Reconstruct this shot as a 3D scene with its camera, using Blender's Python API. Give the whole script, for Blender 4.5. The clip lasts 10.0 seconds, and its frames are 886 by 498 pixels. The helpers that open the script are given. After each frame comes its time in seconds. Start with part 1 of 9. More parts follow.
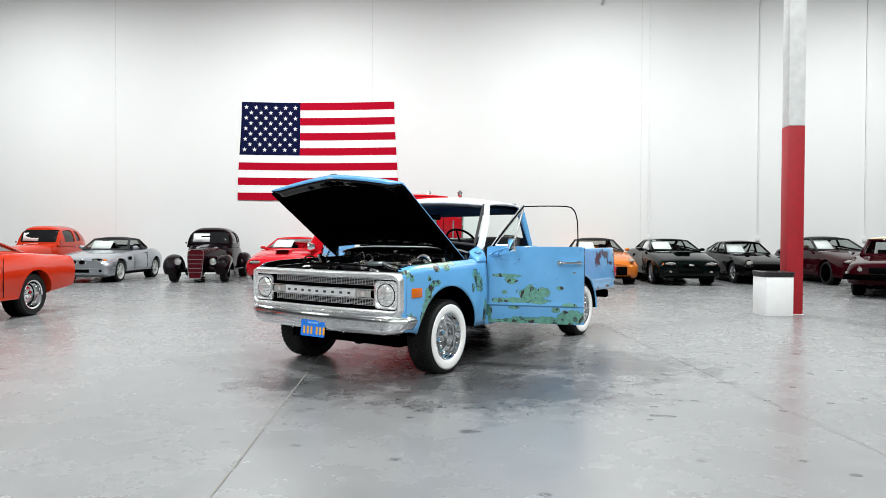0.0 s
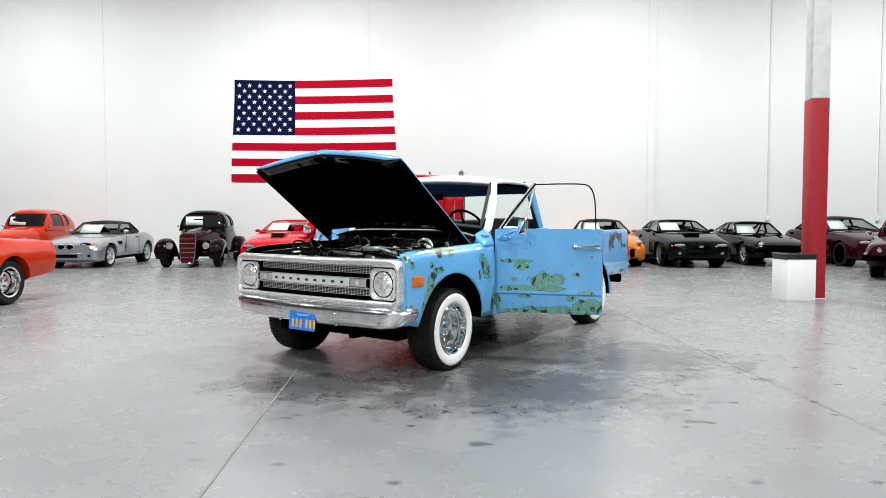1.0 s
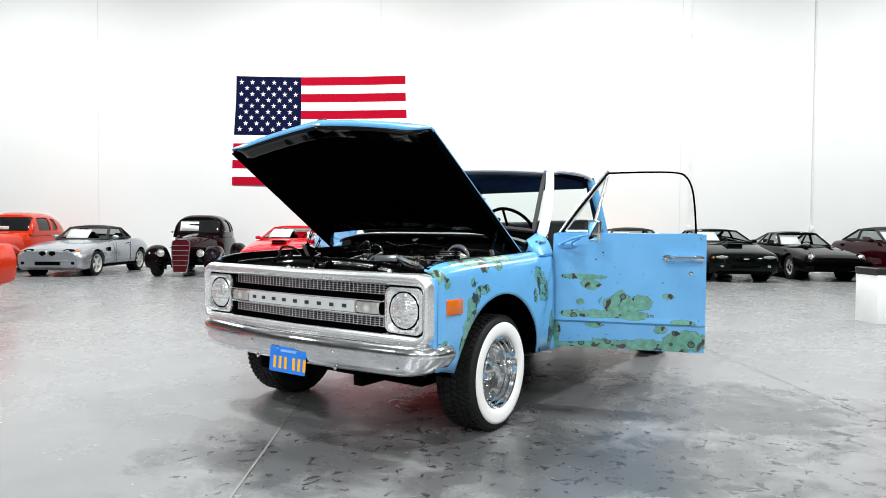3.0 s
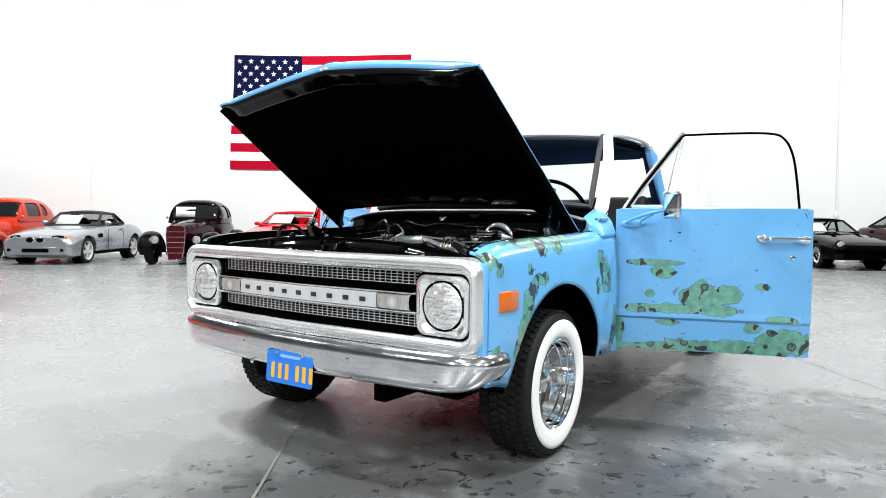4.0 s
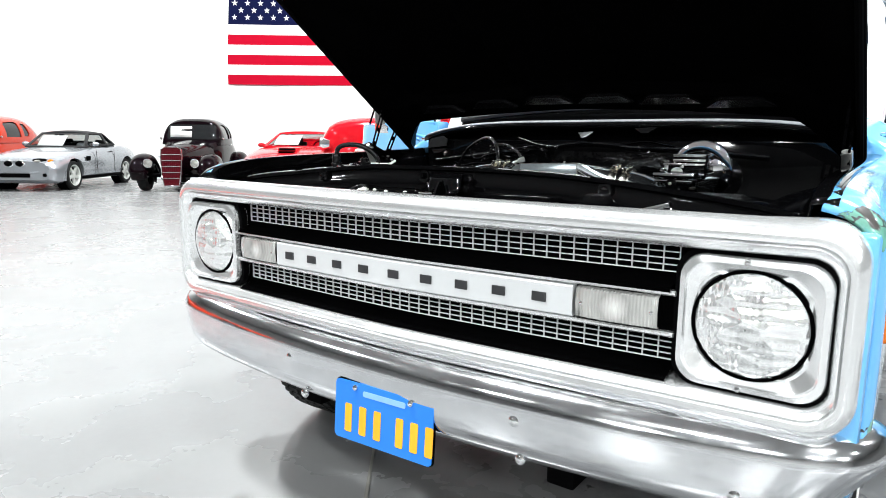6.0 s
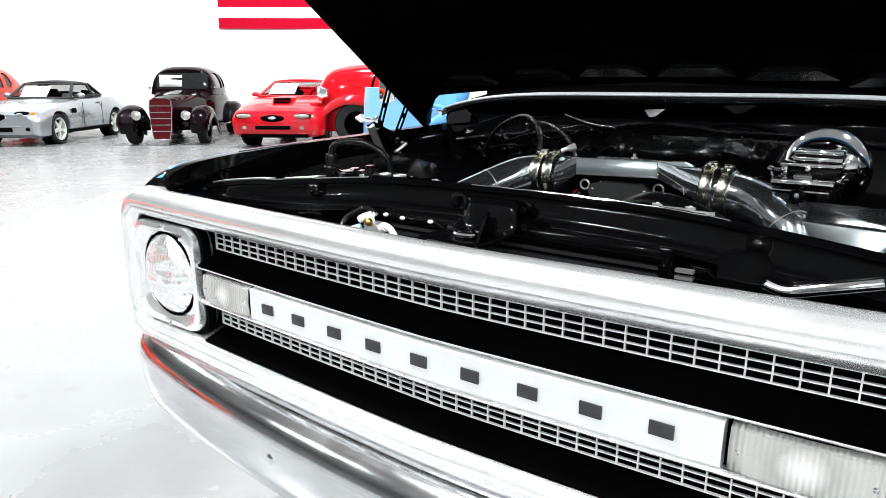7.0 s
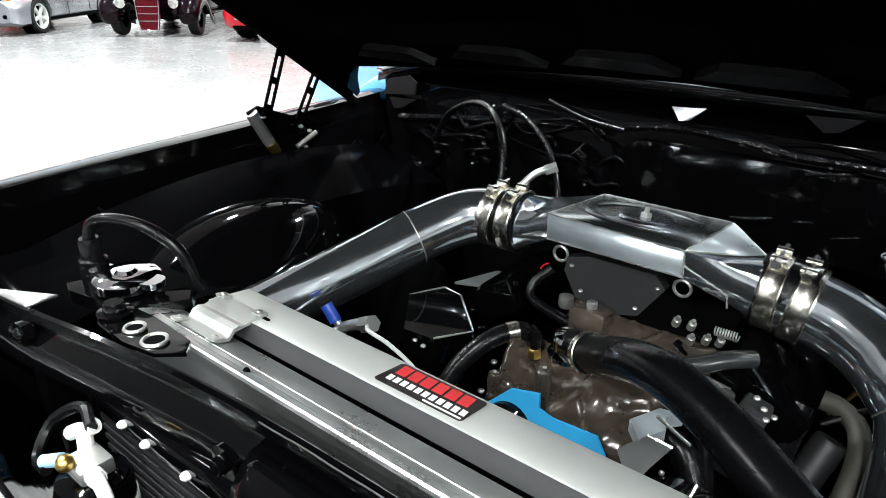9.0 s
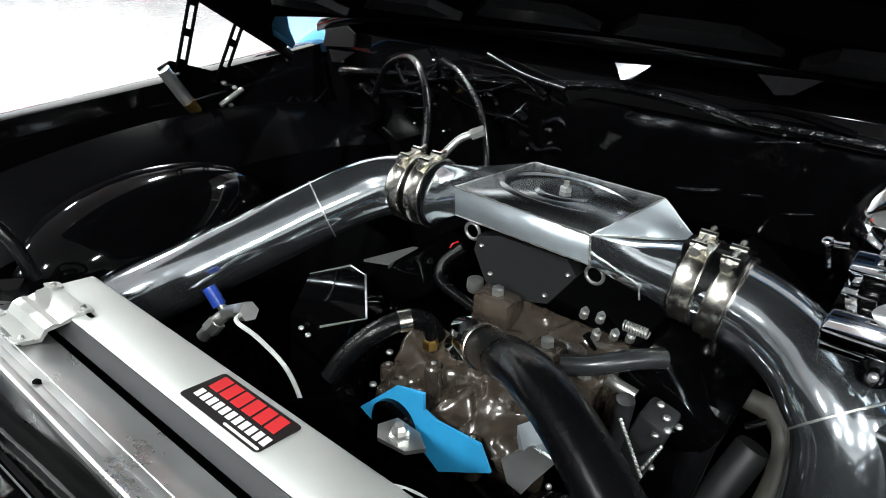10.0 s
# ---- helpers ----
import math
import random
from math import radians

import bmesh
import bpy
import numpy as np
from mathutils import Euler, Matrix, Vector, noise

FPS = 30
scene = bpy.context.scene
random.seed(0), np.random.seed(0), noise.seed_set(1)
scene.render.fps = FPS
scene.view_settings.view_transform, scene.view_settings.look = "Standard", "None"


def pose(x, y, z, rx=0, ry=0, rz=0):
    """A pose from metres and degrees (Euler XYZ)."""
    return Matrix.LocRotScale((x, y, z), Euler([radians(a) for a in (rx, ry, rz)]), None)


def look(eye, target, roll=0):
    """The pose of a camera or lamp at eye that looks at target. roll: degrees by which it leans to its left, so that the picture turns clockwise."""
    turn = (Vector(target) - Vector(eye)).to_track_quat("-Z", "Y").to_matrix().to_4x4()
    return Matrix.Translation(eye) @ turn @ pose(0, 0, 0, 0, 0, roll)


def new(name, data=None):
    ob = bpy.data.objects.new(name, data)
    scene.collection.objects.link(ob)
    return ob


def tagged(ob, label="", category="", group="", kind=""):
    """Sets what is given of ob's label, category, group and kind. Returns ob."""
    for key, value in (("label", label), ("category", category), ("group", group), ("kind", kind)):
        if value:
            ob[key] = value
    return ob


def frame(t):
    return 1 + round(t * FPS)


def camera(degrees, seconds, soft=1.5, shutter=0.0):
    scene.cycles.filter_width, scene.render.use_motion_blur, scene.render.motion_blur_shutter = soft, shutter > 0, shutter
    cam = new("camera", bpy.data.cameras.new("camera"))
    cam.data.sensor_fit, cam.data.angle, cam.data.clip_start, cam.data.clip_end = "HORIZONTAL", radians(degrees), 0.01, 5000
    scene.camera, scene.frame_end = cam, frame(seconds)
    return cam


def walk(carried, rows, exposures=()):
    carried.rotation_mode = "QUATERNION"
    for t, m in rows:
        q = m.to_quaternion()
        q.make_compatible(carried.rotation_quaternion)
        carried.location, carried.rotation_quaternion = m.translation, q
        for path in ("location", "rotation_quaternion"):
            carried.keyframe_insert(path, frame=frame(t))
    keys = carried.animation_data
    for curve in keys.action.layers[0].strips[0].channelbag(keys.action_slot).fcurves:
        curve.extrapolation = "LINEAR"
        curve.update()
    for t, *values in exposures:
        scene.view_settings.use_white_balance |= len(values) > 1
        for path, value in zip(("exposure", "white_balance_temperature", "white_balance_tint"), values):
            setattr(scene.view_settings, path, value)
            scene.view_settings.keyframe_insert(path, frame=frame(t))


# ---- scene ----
cam = camera(68.0, 10.0, soft=0.8)
PATH = [
    (0, (0.323, 0.143, 1.289), (0.249, 2.142, 1.257), 0.3),
    (0.5, (0.313, 0.429, 1.289), (0.24, 2.426, 1.19), 0.0),
    (1, (0.267, 0.776, 1.289), (0.194, 2.773, 1.202), 0.0),
    (1.5, (0.205, 1.123, 1.287), (0.131, 3.12, 1.221), 0.1),
    (2, (0.154, 1.538, 1.3), (0.074, 3.536, 1.248), 0.2),
    (2.5, (0.081, 1.963, 1.269), (-0.012, 3.96, 1.216), 0.3),
    (4, (-0.255, 3.218, 1.142), (-0.355, 5.214, 1.051), 0.5),
    (4.5, (-0.419, 3.636, 1.123), (-0.519, 5.629, 0.996), 0.5),
    (5, (-0.599, 4.019, 1.116), (-0.696, 6.009, 0.94), 0.7),
    (5.5, (-0.761, 4.36, 1.095), (-0.858, 6.343, 0.848), 0.7),
    (7, (-0.996, 5.263, 1.234), (-1.096, 7.2, 0.743), 0.0),
    (7.5, (-0.982, 5.516, 1.298), (-1.081, 7.426, 0.712), 0.1),
    (8, (-0.929, 5.713, 1.353), (-1.028, 7.588, 0.664), 0.1),
    (8.5, (-0.839, 5.889, 1.392), (-0.951, 7.738, 0.638), 0.3),
    (9, (-0.815, 6.055, 1.408), (-0.966, 7.877, 0.597), 0.6),
    (9.5, (-0.76, 6.166, 1.407), (-0.938, 7.952, 0.524), 0.6),
    (10, (-0.655, 6.185, 1.401), (-0.843, 7.936, 0.454), 0.3),
]
EXPOSURES = [(0, 0.0), (2.5, 0.15), (4, 0.4), (5.5, 0.7), (7, 0.9), (8, 1.1), (9, 1.27), (10, 1.32)]
walk(cam, [(t, look(eye, target, roll)) for t, eye, target, roll in PATH], EXPOSURES)

# ---- world and lamps ----
world = bpy.data.worlds.new("hall_air")
world.use_nodes = True
world.node_tree.nodes["Background"].inputs["Color"].default_value = (0.9, 0.95, 1.0, 1)
world.node_tree.nodes["Background"].inputs["Strength"].default_value = 0.05
scene.world = world

LAMP_Z = 10.4
# rows of high-bay lamps: y, watts, spread in degrees
LAMP_ROWS = [(-13.0, 1500.0, 175), (-2.5, 640.0, 130), (7.0, 640.0, 130), (16.6, 1150.0, 176)]
LAMP_XY = [(x, y) for x in (-14.5, -5.0, 4.5, 14.0) for y, _, _ in LAMP_ROWS]
for ly, watts, wide in LAMP_ROWS:
    for lx in (-14.5, -5.0, 4.5, 14.0):
        light = bpy.data.lights.new("high_bay_light", "AREA")
        light.shape, light.size, light.size_y = "RECTANGLE", 0.45, 1.3
        light.energy, light.color, light.spread = watts, (0.955, 1.0, 1.0), radians(wide)
        new("high_bay_light", light).matrix_world = pose(lx, ly, LAMP_Z)

# ---- materials ----
def nodes_of(name):
    m = bpy.data.materials.new(name)
    m.use_nodes = True
    nt = m.node_tree
    return m, nt, nt.nodes["Principled BSDF"]


def node(nt, kind, **inputs):
    n = nt.nodes.new(kind)
    for k, v in inputs.items():
        n.inputs[k.replace("_", " ")].default_value = v
    return n


def coords(nt, scale=None):
    t = nt.nodes.new("ShaderNodeTexCoord")
    return t.outputs["Object"]


def noise_of(nt, vec, scale, detail=3.0, rough=0.55, distortion=0.0):
    n = node(nt, "ShaderNodeTexNoise", Scale=scale, Detail=detail, Roughness=rough, Distortion=distortion)
    nt.links.new(vec, n.inputs["Vector"])
    return n.outputs["Fac"]


def ramp(nt, fac, stops):
    r = nt.nodes.new("ShaderNodeValToRGB")
    e = r.color_ramp.elements
    while len(e) < len(stops):
        e.new(0.5)
    for el, (p, c) in zip(e, stops):
        el.position, el.color = p, (*c, 1) if len(c) == 3 else c
    nt.links.new(fac, r.inputs["Fac"])
    return r.outputs["Color"]


def math_of(nt, op, a, b=None, clamp=False):
    n = nt.nodes.new("ShaderNodeMath")
    n.operation, n.use_clamp = op, clamp
    for i, v in enumerate((a, b)):
        if v is None:
            continue
        if isinstance(v, (int, float)):
            n.inputs[i].default_value = v
        else:
            nt.links.new(v, n.inputs[i])
    return n.outputs[0]


def mixc(nt, fac, a, b):
    n = nt.nodes.new("ShaderNodeMix")
    n.data_type = "RGBA"
    for sock, v in ((n.inputs[0], fac), (n.inputs[6], a), (n.inputs[7], b)):
        if isinstance(v, (int, float)):
            sock.default_value = v
        elif isinstance(v, tuple):
            sock.default_value = (*v, 1)
        else:
            nt.links.new(v, sock)
    return n.outputs[2]


def bump(nt, bsdf, height, strength, distance=0.01):
    b = node(nt, "ShaderNodeBump", Strength=strength, Distance=distance)
    nt.links.new(height, b.inputs["Height"])
    nt.links.new(b.outputs["Normal"], bsdf.inputs["Normal"])


def surface(name, color, rough=0.5, metal=0.0, coat=0.0, vary=0.12, scale=6.0, grain=60.0, relief=0.0, rvary=0.1, spec=None):
    """A surface whose colour and gloss vary at two scales, with fine relief."""
    m, nt, b = nodes_of(name)
    v = coords(nt)
    big, fine = noise_of(nt, v, scale, 4.0), noise_of(nt, v, grain, 2.0)
    f = math_of(nt, "ADD", math_of(nt, "MULTIPLY", big, 0.7), math_of(nt, "MULTIPLY", fine, 0.3))
    lo, hi = tuple(c * (1 - vary) for c in color), tuple(min(1, c * (1 + vary)) for c in color)
    nt.links.new(ramp(nt, f, [(0.3, lo), (0.7, hi)]), b.inputs["Base Color"])
    r0, r1 = max(0.02, rough * (1 - rvary)), min(1, rough * (1 + rvary))
    nt.links.new(ramp(nt, f, [(0.3, (r0,) * 3), (0.7, (r1,) * 3)]), b.inputs["Roughness"])
    b.inputs["Metallic"].default_value = metal
    b.inputs["Coat Weight"].default_value = coat
    b.inputs["Coat Roughness"].default_value = 0.04
    if spec is not None:
        b.inputs["Specular IOR Level"].default_value = spec
    if relief:
        bump(nt, b, fine, relief, 0.004)
    return m


def ellipse_field(nt, vec, blobs):
    """The least scaled distance to any of the blobs (cx, cy, cz, rx, ry, rz)."""
    least = None
    for cx, cy, cz, rx, ry, rz in blobs:
        s = nt.nodes.new("ShaderNodeVectorMath")
        s.operation = "SUBTRACT"
        s.inputs[1].default_value = (cx, cy, cz)
        nt.links.new(vec, s.inputs[0])
        d = nt.nodes.new("ShaderNodeVectorMath")
        d.operation = "DIVIDE"
        d.inputs[1].default_value = (rx, ry, rz)
        nt.links.new(s.outputs[0], d.inputs[0])
        ln = nt.nodes.new("ShaderNodeVectorMath")
        ln.operation = "LENGTH"
        nt.links.new(d.outputs[0], ln.inputs[0])
        least = ln.outputs["Value"] if least is None else math_of(nt, "MINIMUM", least, ln.outputs["Value"])
    return least


def worn_paint(name, blobs, patch=(0.095, 0.28, 0.215), spots=0.62, scribble=0.0, rings=0.55, rag=2.6):
    """Glossy light blue paint, worn through to green primer in ragged patches with dark rust in them."""
    m, nt, b = nodes_of(name)
    v = coords(nt)
    soft = noise_of(nt, v, 3.0, 2.0)
    blue = ramp(nt, soft, [(0.3, (0.108, 0.345, 0.64)), (0.7, (0.132, 0.385, 0.70))])
    if not blobs:
        nt.links.new(blue, b.inputs["Base Color"])
    else:
        field = ellipse_field(nt, v, blobs)
        ragged = noise_of(nt, v, 9.0, 5.0, 0.62, 0.6)
        edge = math_of(nt, "ADD", field, math_of(nt, "MULTIPLY", math_of(nt, "SUBTRACT", ragged, 0.5), rag))
        inside = ramp(nt, edge, [(0.90, (1, 1, 1)), (0.93, (0, 0, 0))])
        rim = ramp(nt, edge, [(0.86, (0, 0, 0)), (0.905, (1, 1, 1)), (0.945, (0, 0, 0))])
        grain = noise_of(nt, v, 26.0, 3.0, 0.6)
        primer = ramp(nt, grain, [(0.35, tuple(c * 0.75 for c in patch)), (0.65, tuple(c * 1.2 for c in patch))])
        sp = noise_of(nt, v, 17.0, 1.5, 0.4, 0.4)
        # dark spots with a paler middle, and scratched outlines
        cell = node(nt, "ShaderNodeTexVoronoi", Scale=11.0)
        nt.links.new(v, cell.inputs["Vector"])
        pick = nt.nodes.new("ShaderNodeSeparateColor")
        nt.links.new(cell.outputs["Color"], pick.inputs[0])
        ring = ramp(nt, cell.outputs["Distance"], [(0.10, (0.55, 0.55, 0.55)), (0.17, (0.55, 0.55, 0.55)), (0.19, (1, 1, 1)), (0.25, (1, 1, 1)), (0.27, (0, 0, 0))])
        ring = math_of(nt, "MULTIPLY", math_of(nt, "MULTIPLY", ring, math_of(nt, "GREATER_THAN", pick.outputs[0], rings)), inside)
        line = noise_of(nt, v, 12.0, 3.0, 0.5, 0.5)
        line = math_of(nt, "LESS_THAN", math_of(nt, "ABSOLUTE", math_of(nt, "SUBTRACT", line, 0.52)), 0.012)
        line = math_of(nt, "MULTIPLY", line, ramp(nt, edge, [(0.95, (scribble,) * 3), (1.28, (0, 0, 0))]))
        chip = noise_of(nt, v, 44.0, 2.0, 0.5, 1.2)
        near = ramp(nt, edge, [(1.02, (1, 1, 1)), (1.16, (0, 0, 0))])
        chips = math_of(nt, "MULTIPLY", ramp(nt, chip, [(0.72, (0, 0, 0)), (0.74, (1, 1, 1))]), near)
        rust = math_of(nt, "MULTIPLY", ramp(nt, sp, [(spots, (0, 0, 0)), (spots + 0.03, (1, 1, 1))]), inside)
        c = mixc(nt, inside, blue, primer)
        c = mixc(nt, math_of(nt, "MULTIPLY", rim, 0.85), c, (0.025, 0.05, 0.055))
        c = mixc(nt, line, c, (0.022, 0.028, 0.03))
        c = mixc(nt, ring, c, (0.02, 0.028, 0.027))
        c = mixc(nt, chips, c, (0.03, 0.035, 0.04))
        c = mixc(nt, rust, c, (0.014, 0.010, 0.009))
        nt.links.new(c, b.inputs["Base Color"])
        nt.links.new(ramp(nt, edge, [(0.90, (0.42,) * 3), (0.93, (0.2,) * 3)]), b.inputs["Roughness"])
        bump(nt, b, inside, 0.25, 0.002)
    if not blobs:
        b.inputs["Roughness"].default_value = 0.2
    b.inputs["Coat Weight"].default_value = 1.0
    b.inputs["Coat Roughness"].default_value = 0.06
    return m


def glass_mat(name, tint=(0.85, 0.95, 0.92), alpha=0.12, rough=0.02):
    m, nt, b = nodes_of(name)
    b.inputs["Base Color"].default_value = (*tint, 1)
    b.inputs["Roughness"].default_value = rough
    b.inputs["Transmission Weight"].default_value = 1.0
    b.inputs["IOR"].default_value = 1.02 if alpha < 0.2 else 1.45
    return m


def concrete_floor():
    m, nt, b = nodes_of("polished_concrete")
    v = coords(nt)
    cloud = noise_of(nt, v, 0.35, 5.0, 0.55)
    mott = noise_of(nt, v, 1.7, 5.0, 0.6)
    fine = noise_of(nt, v, 40.0, 3.0)
    f = math_of(nt, "ADD", math_of(nt, "MULTIPLY", cloud, 0.55), math_of(nt, "ADD", math_of(nt, "MULTIPLY", mott, 0.35), math_of(nt, "MULTIPLY", fine, 0.1)))
    c = ramp(nt, f, [(0.32, (0.140, 0.1405, 0.1425)), (0.5, (0.166, 0.1665, 0.1685)), (0.68, (0.192, 0.1925, 0.1945))])
    # broad scuffs, and scattered small drips drawn out one way
    scuff = noise_of(nt, v, 0.9, 4.0, 0.55)
    c = mixc(nt, ramp(nt, scuff, [(0.45, (0, 0, 0)), (0.75, (0.10, 0.10, 0.10))]), c, (0.075, 0.076, 0.077))
    # more of them on the trodden side of the floor
    worn = ramp(nt, math_of(nt, "ADD", ellipse_field(nt, v, [(4.0, 3.5, 0, 6.0, 5.0, 1)]), math_of(nt, "MULTIPLY", math_of(nt, "SUBTRACT", noise_of(nt, v, 0.7, 2.0), 0.5), 0.8)), [(0.75, (1, 1, 1)), (1.15, (0.12, 0.12, 0.12))])
    for turn, sx, sy, size, share, dark in ((0.35, 1.0, 2.2, 0.10, 0.86, 0.75), (0.9, 2.9, 4.2, 0.12, 0.84, 0.7), (-0.6, 0.45, 1.1, 0.09, 0.88, 0.3)):
        mp = nt.nodes.new("ShaderNodeMapping")
        mp.inputs["Rotation"].default_value = (0, 0, turn)
        mp.inputs["Scale"].default_value = (sx, sy, 1)
        nt.links.new(v, mp.inputs["Vector"])
        cell = node(nt, "ShaderNodeTexVoronoi", Scale=1.0)
        cell.voronoi_dimensions = "2D"
        nt.links.new(mp.outputs[0], cell.inputs["Vector"])
        pick = nt.nodes.new("ShaderNodeSeparateColor")
        nt.links.new(cell.outputs["Color"], pick.inputs[0])
        wob = math_of(nt, "ADD", cell.outputs["Distance"], math_of(nt, "MULTIPLY", math_of(nt, "SUBTRACT", noise_of(nt, v, 14.0, 3.0), 0.5), 0.16))
        spot = math_of(nt, "MULTIPLY", ramp(nt, wob, [(size * 0.6, (1, 1, 1)), (size, (0, 0, 0))]), math_of(nt, "GREATER_THAN", pick.outputs[0], share))
        spot = math_of(nt, "MULTIPLY", spot, worn)
        c = mixc(nt, math_of(nt, "MULTIPLY", spot, dark), c, (0.04, 0.04, 0.041))
    # oily, mottled ground round the pickup's front wheel, deepened to paint in its shadow
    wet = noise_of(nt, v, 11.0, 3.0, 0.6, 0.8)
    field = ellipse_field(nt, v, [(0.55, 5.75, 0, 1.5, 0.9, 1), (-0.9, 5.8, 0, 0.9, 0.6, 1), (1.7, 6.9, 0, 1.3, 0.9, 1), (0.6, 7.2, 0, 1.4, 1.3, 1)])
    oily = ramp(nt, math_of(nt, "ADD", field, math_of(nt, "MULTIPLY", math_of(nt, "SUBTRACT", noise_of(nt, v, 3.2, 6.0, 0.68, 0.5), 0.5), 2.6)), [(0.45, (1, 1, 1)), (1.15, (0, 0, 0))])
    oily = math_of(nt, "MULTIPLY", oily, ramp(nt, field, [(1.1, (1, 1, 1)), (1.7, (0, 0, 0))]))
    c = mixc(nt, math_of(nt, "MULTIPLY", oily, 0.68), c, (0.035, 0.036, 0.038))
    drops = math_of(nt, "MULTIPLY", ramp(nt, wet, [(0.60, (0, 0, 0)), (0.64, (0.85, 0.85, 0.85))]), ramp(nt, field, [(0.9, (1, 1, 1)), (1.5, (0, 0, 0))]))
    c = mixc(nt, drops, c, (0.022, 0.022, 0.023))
    nt.links.new(c, b.inputs["Base Color"])
    nt.links.new(ramp(nt, mott, [(0.3, (0.235,) * 3), (0.7, (0.30,) * 3)]), b.inputs["Roughness"])
    b.inputs["Specular IOR Level"].default_value = 0.5
    bump(nt, b, fine, 0.010, 0.002)
    return m


def sidewall_paint(name, color, rough=0.7):
    m, nt, b = nodes_of(name)
    v = coords(nt)
    f = noise_of(nt, v, 0.6, 5.0, 0.6)
    g = noise_of(nt, v, 55.0, 3.0)
    nt.links.new(ramp(nt, f, [(0.3, tuple(c * 0.97 for c in color)), (0.7, color)]), b.inputs["Base Color"])
    b.inputs["Roughness"].default_value = rough
    bump(nt, b, g, 0.12, 0.003)
    return m


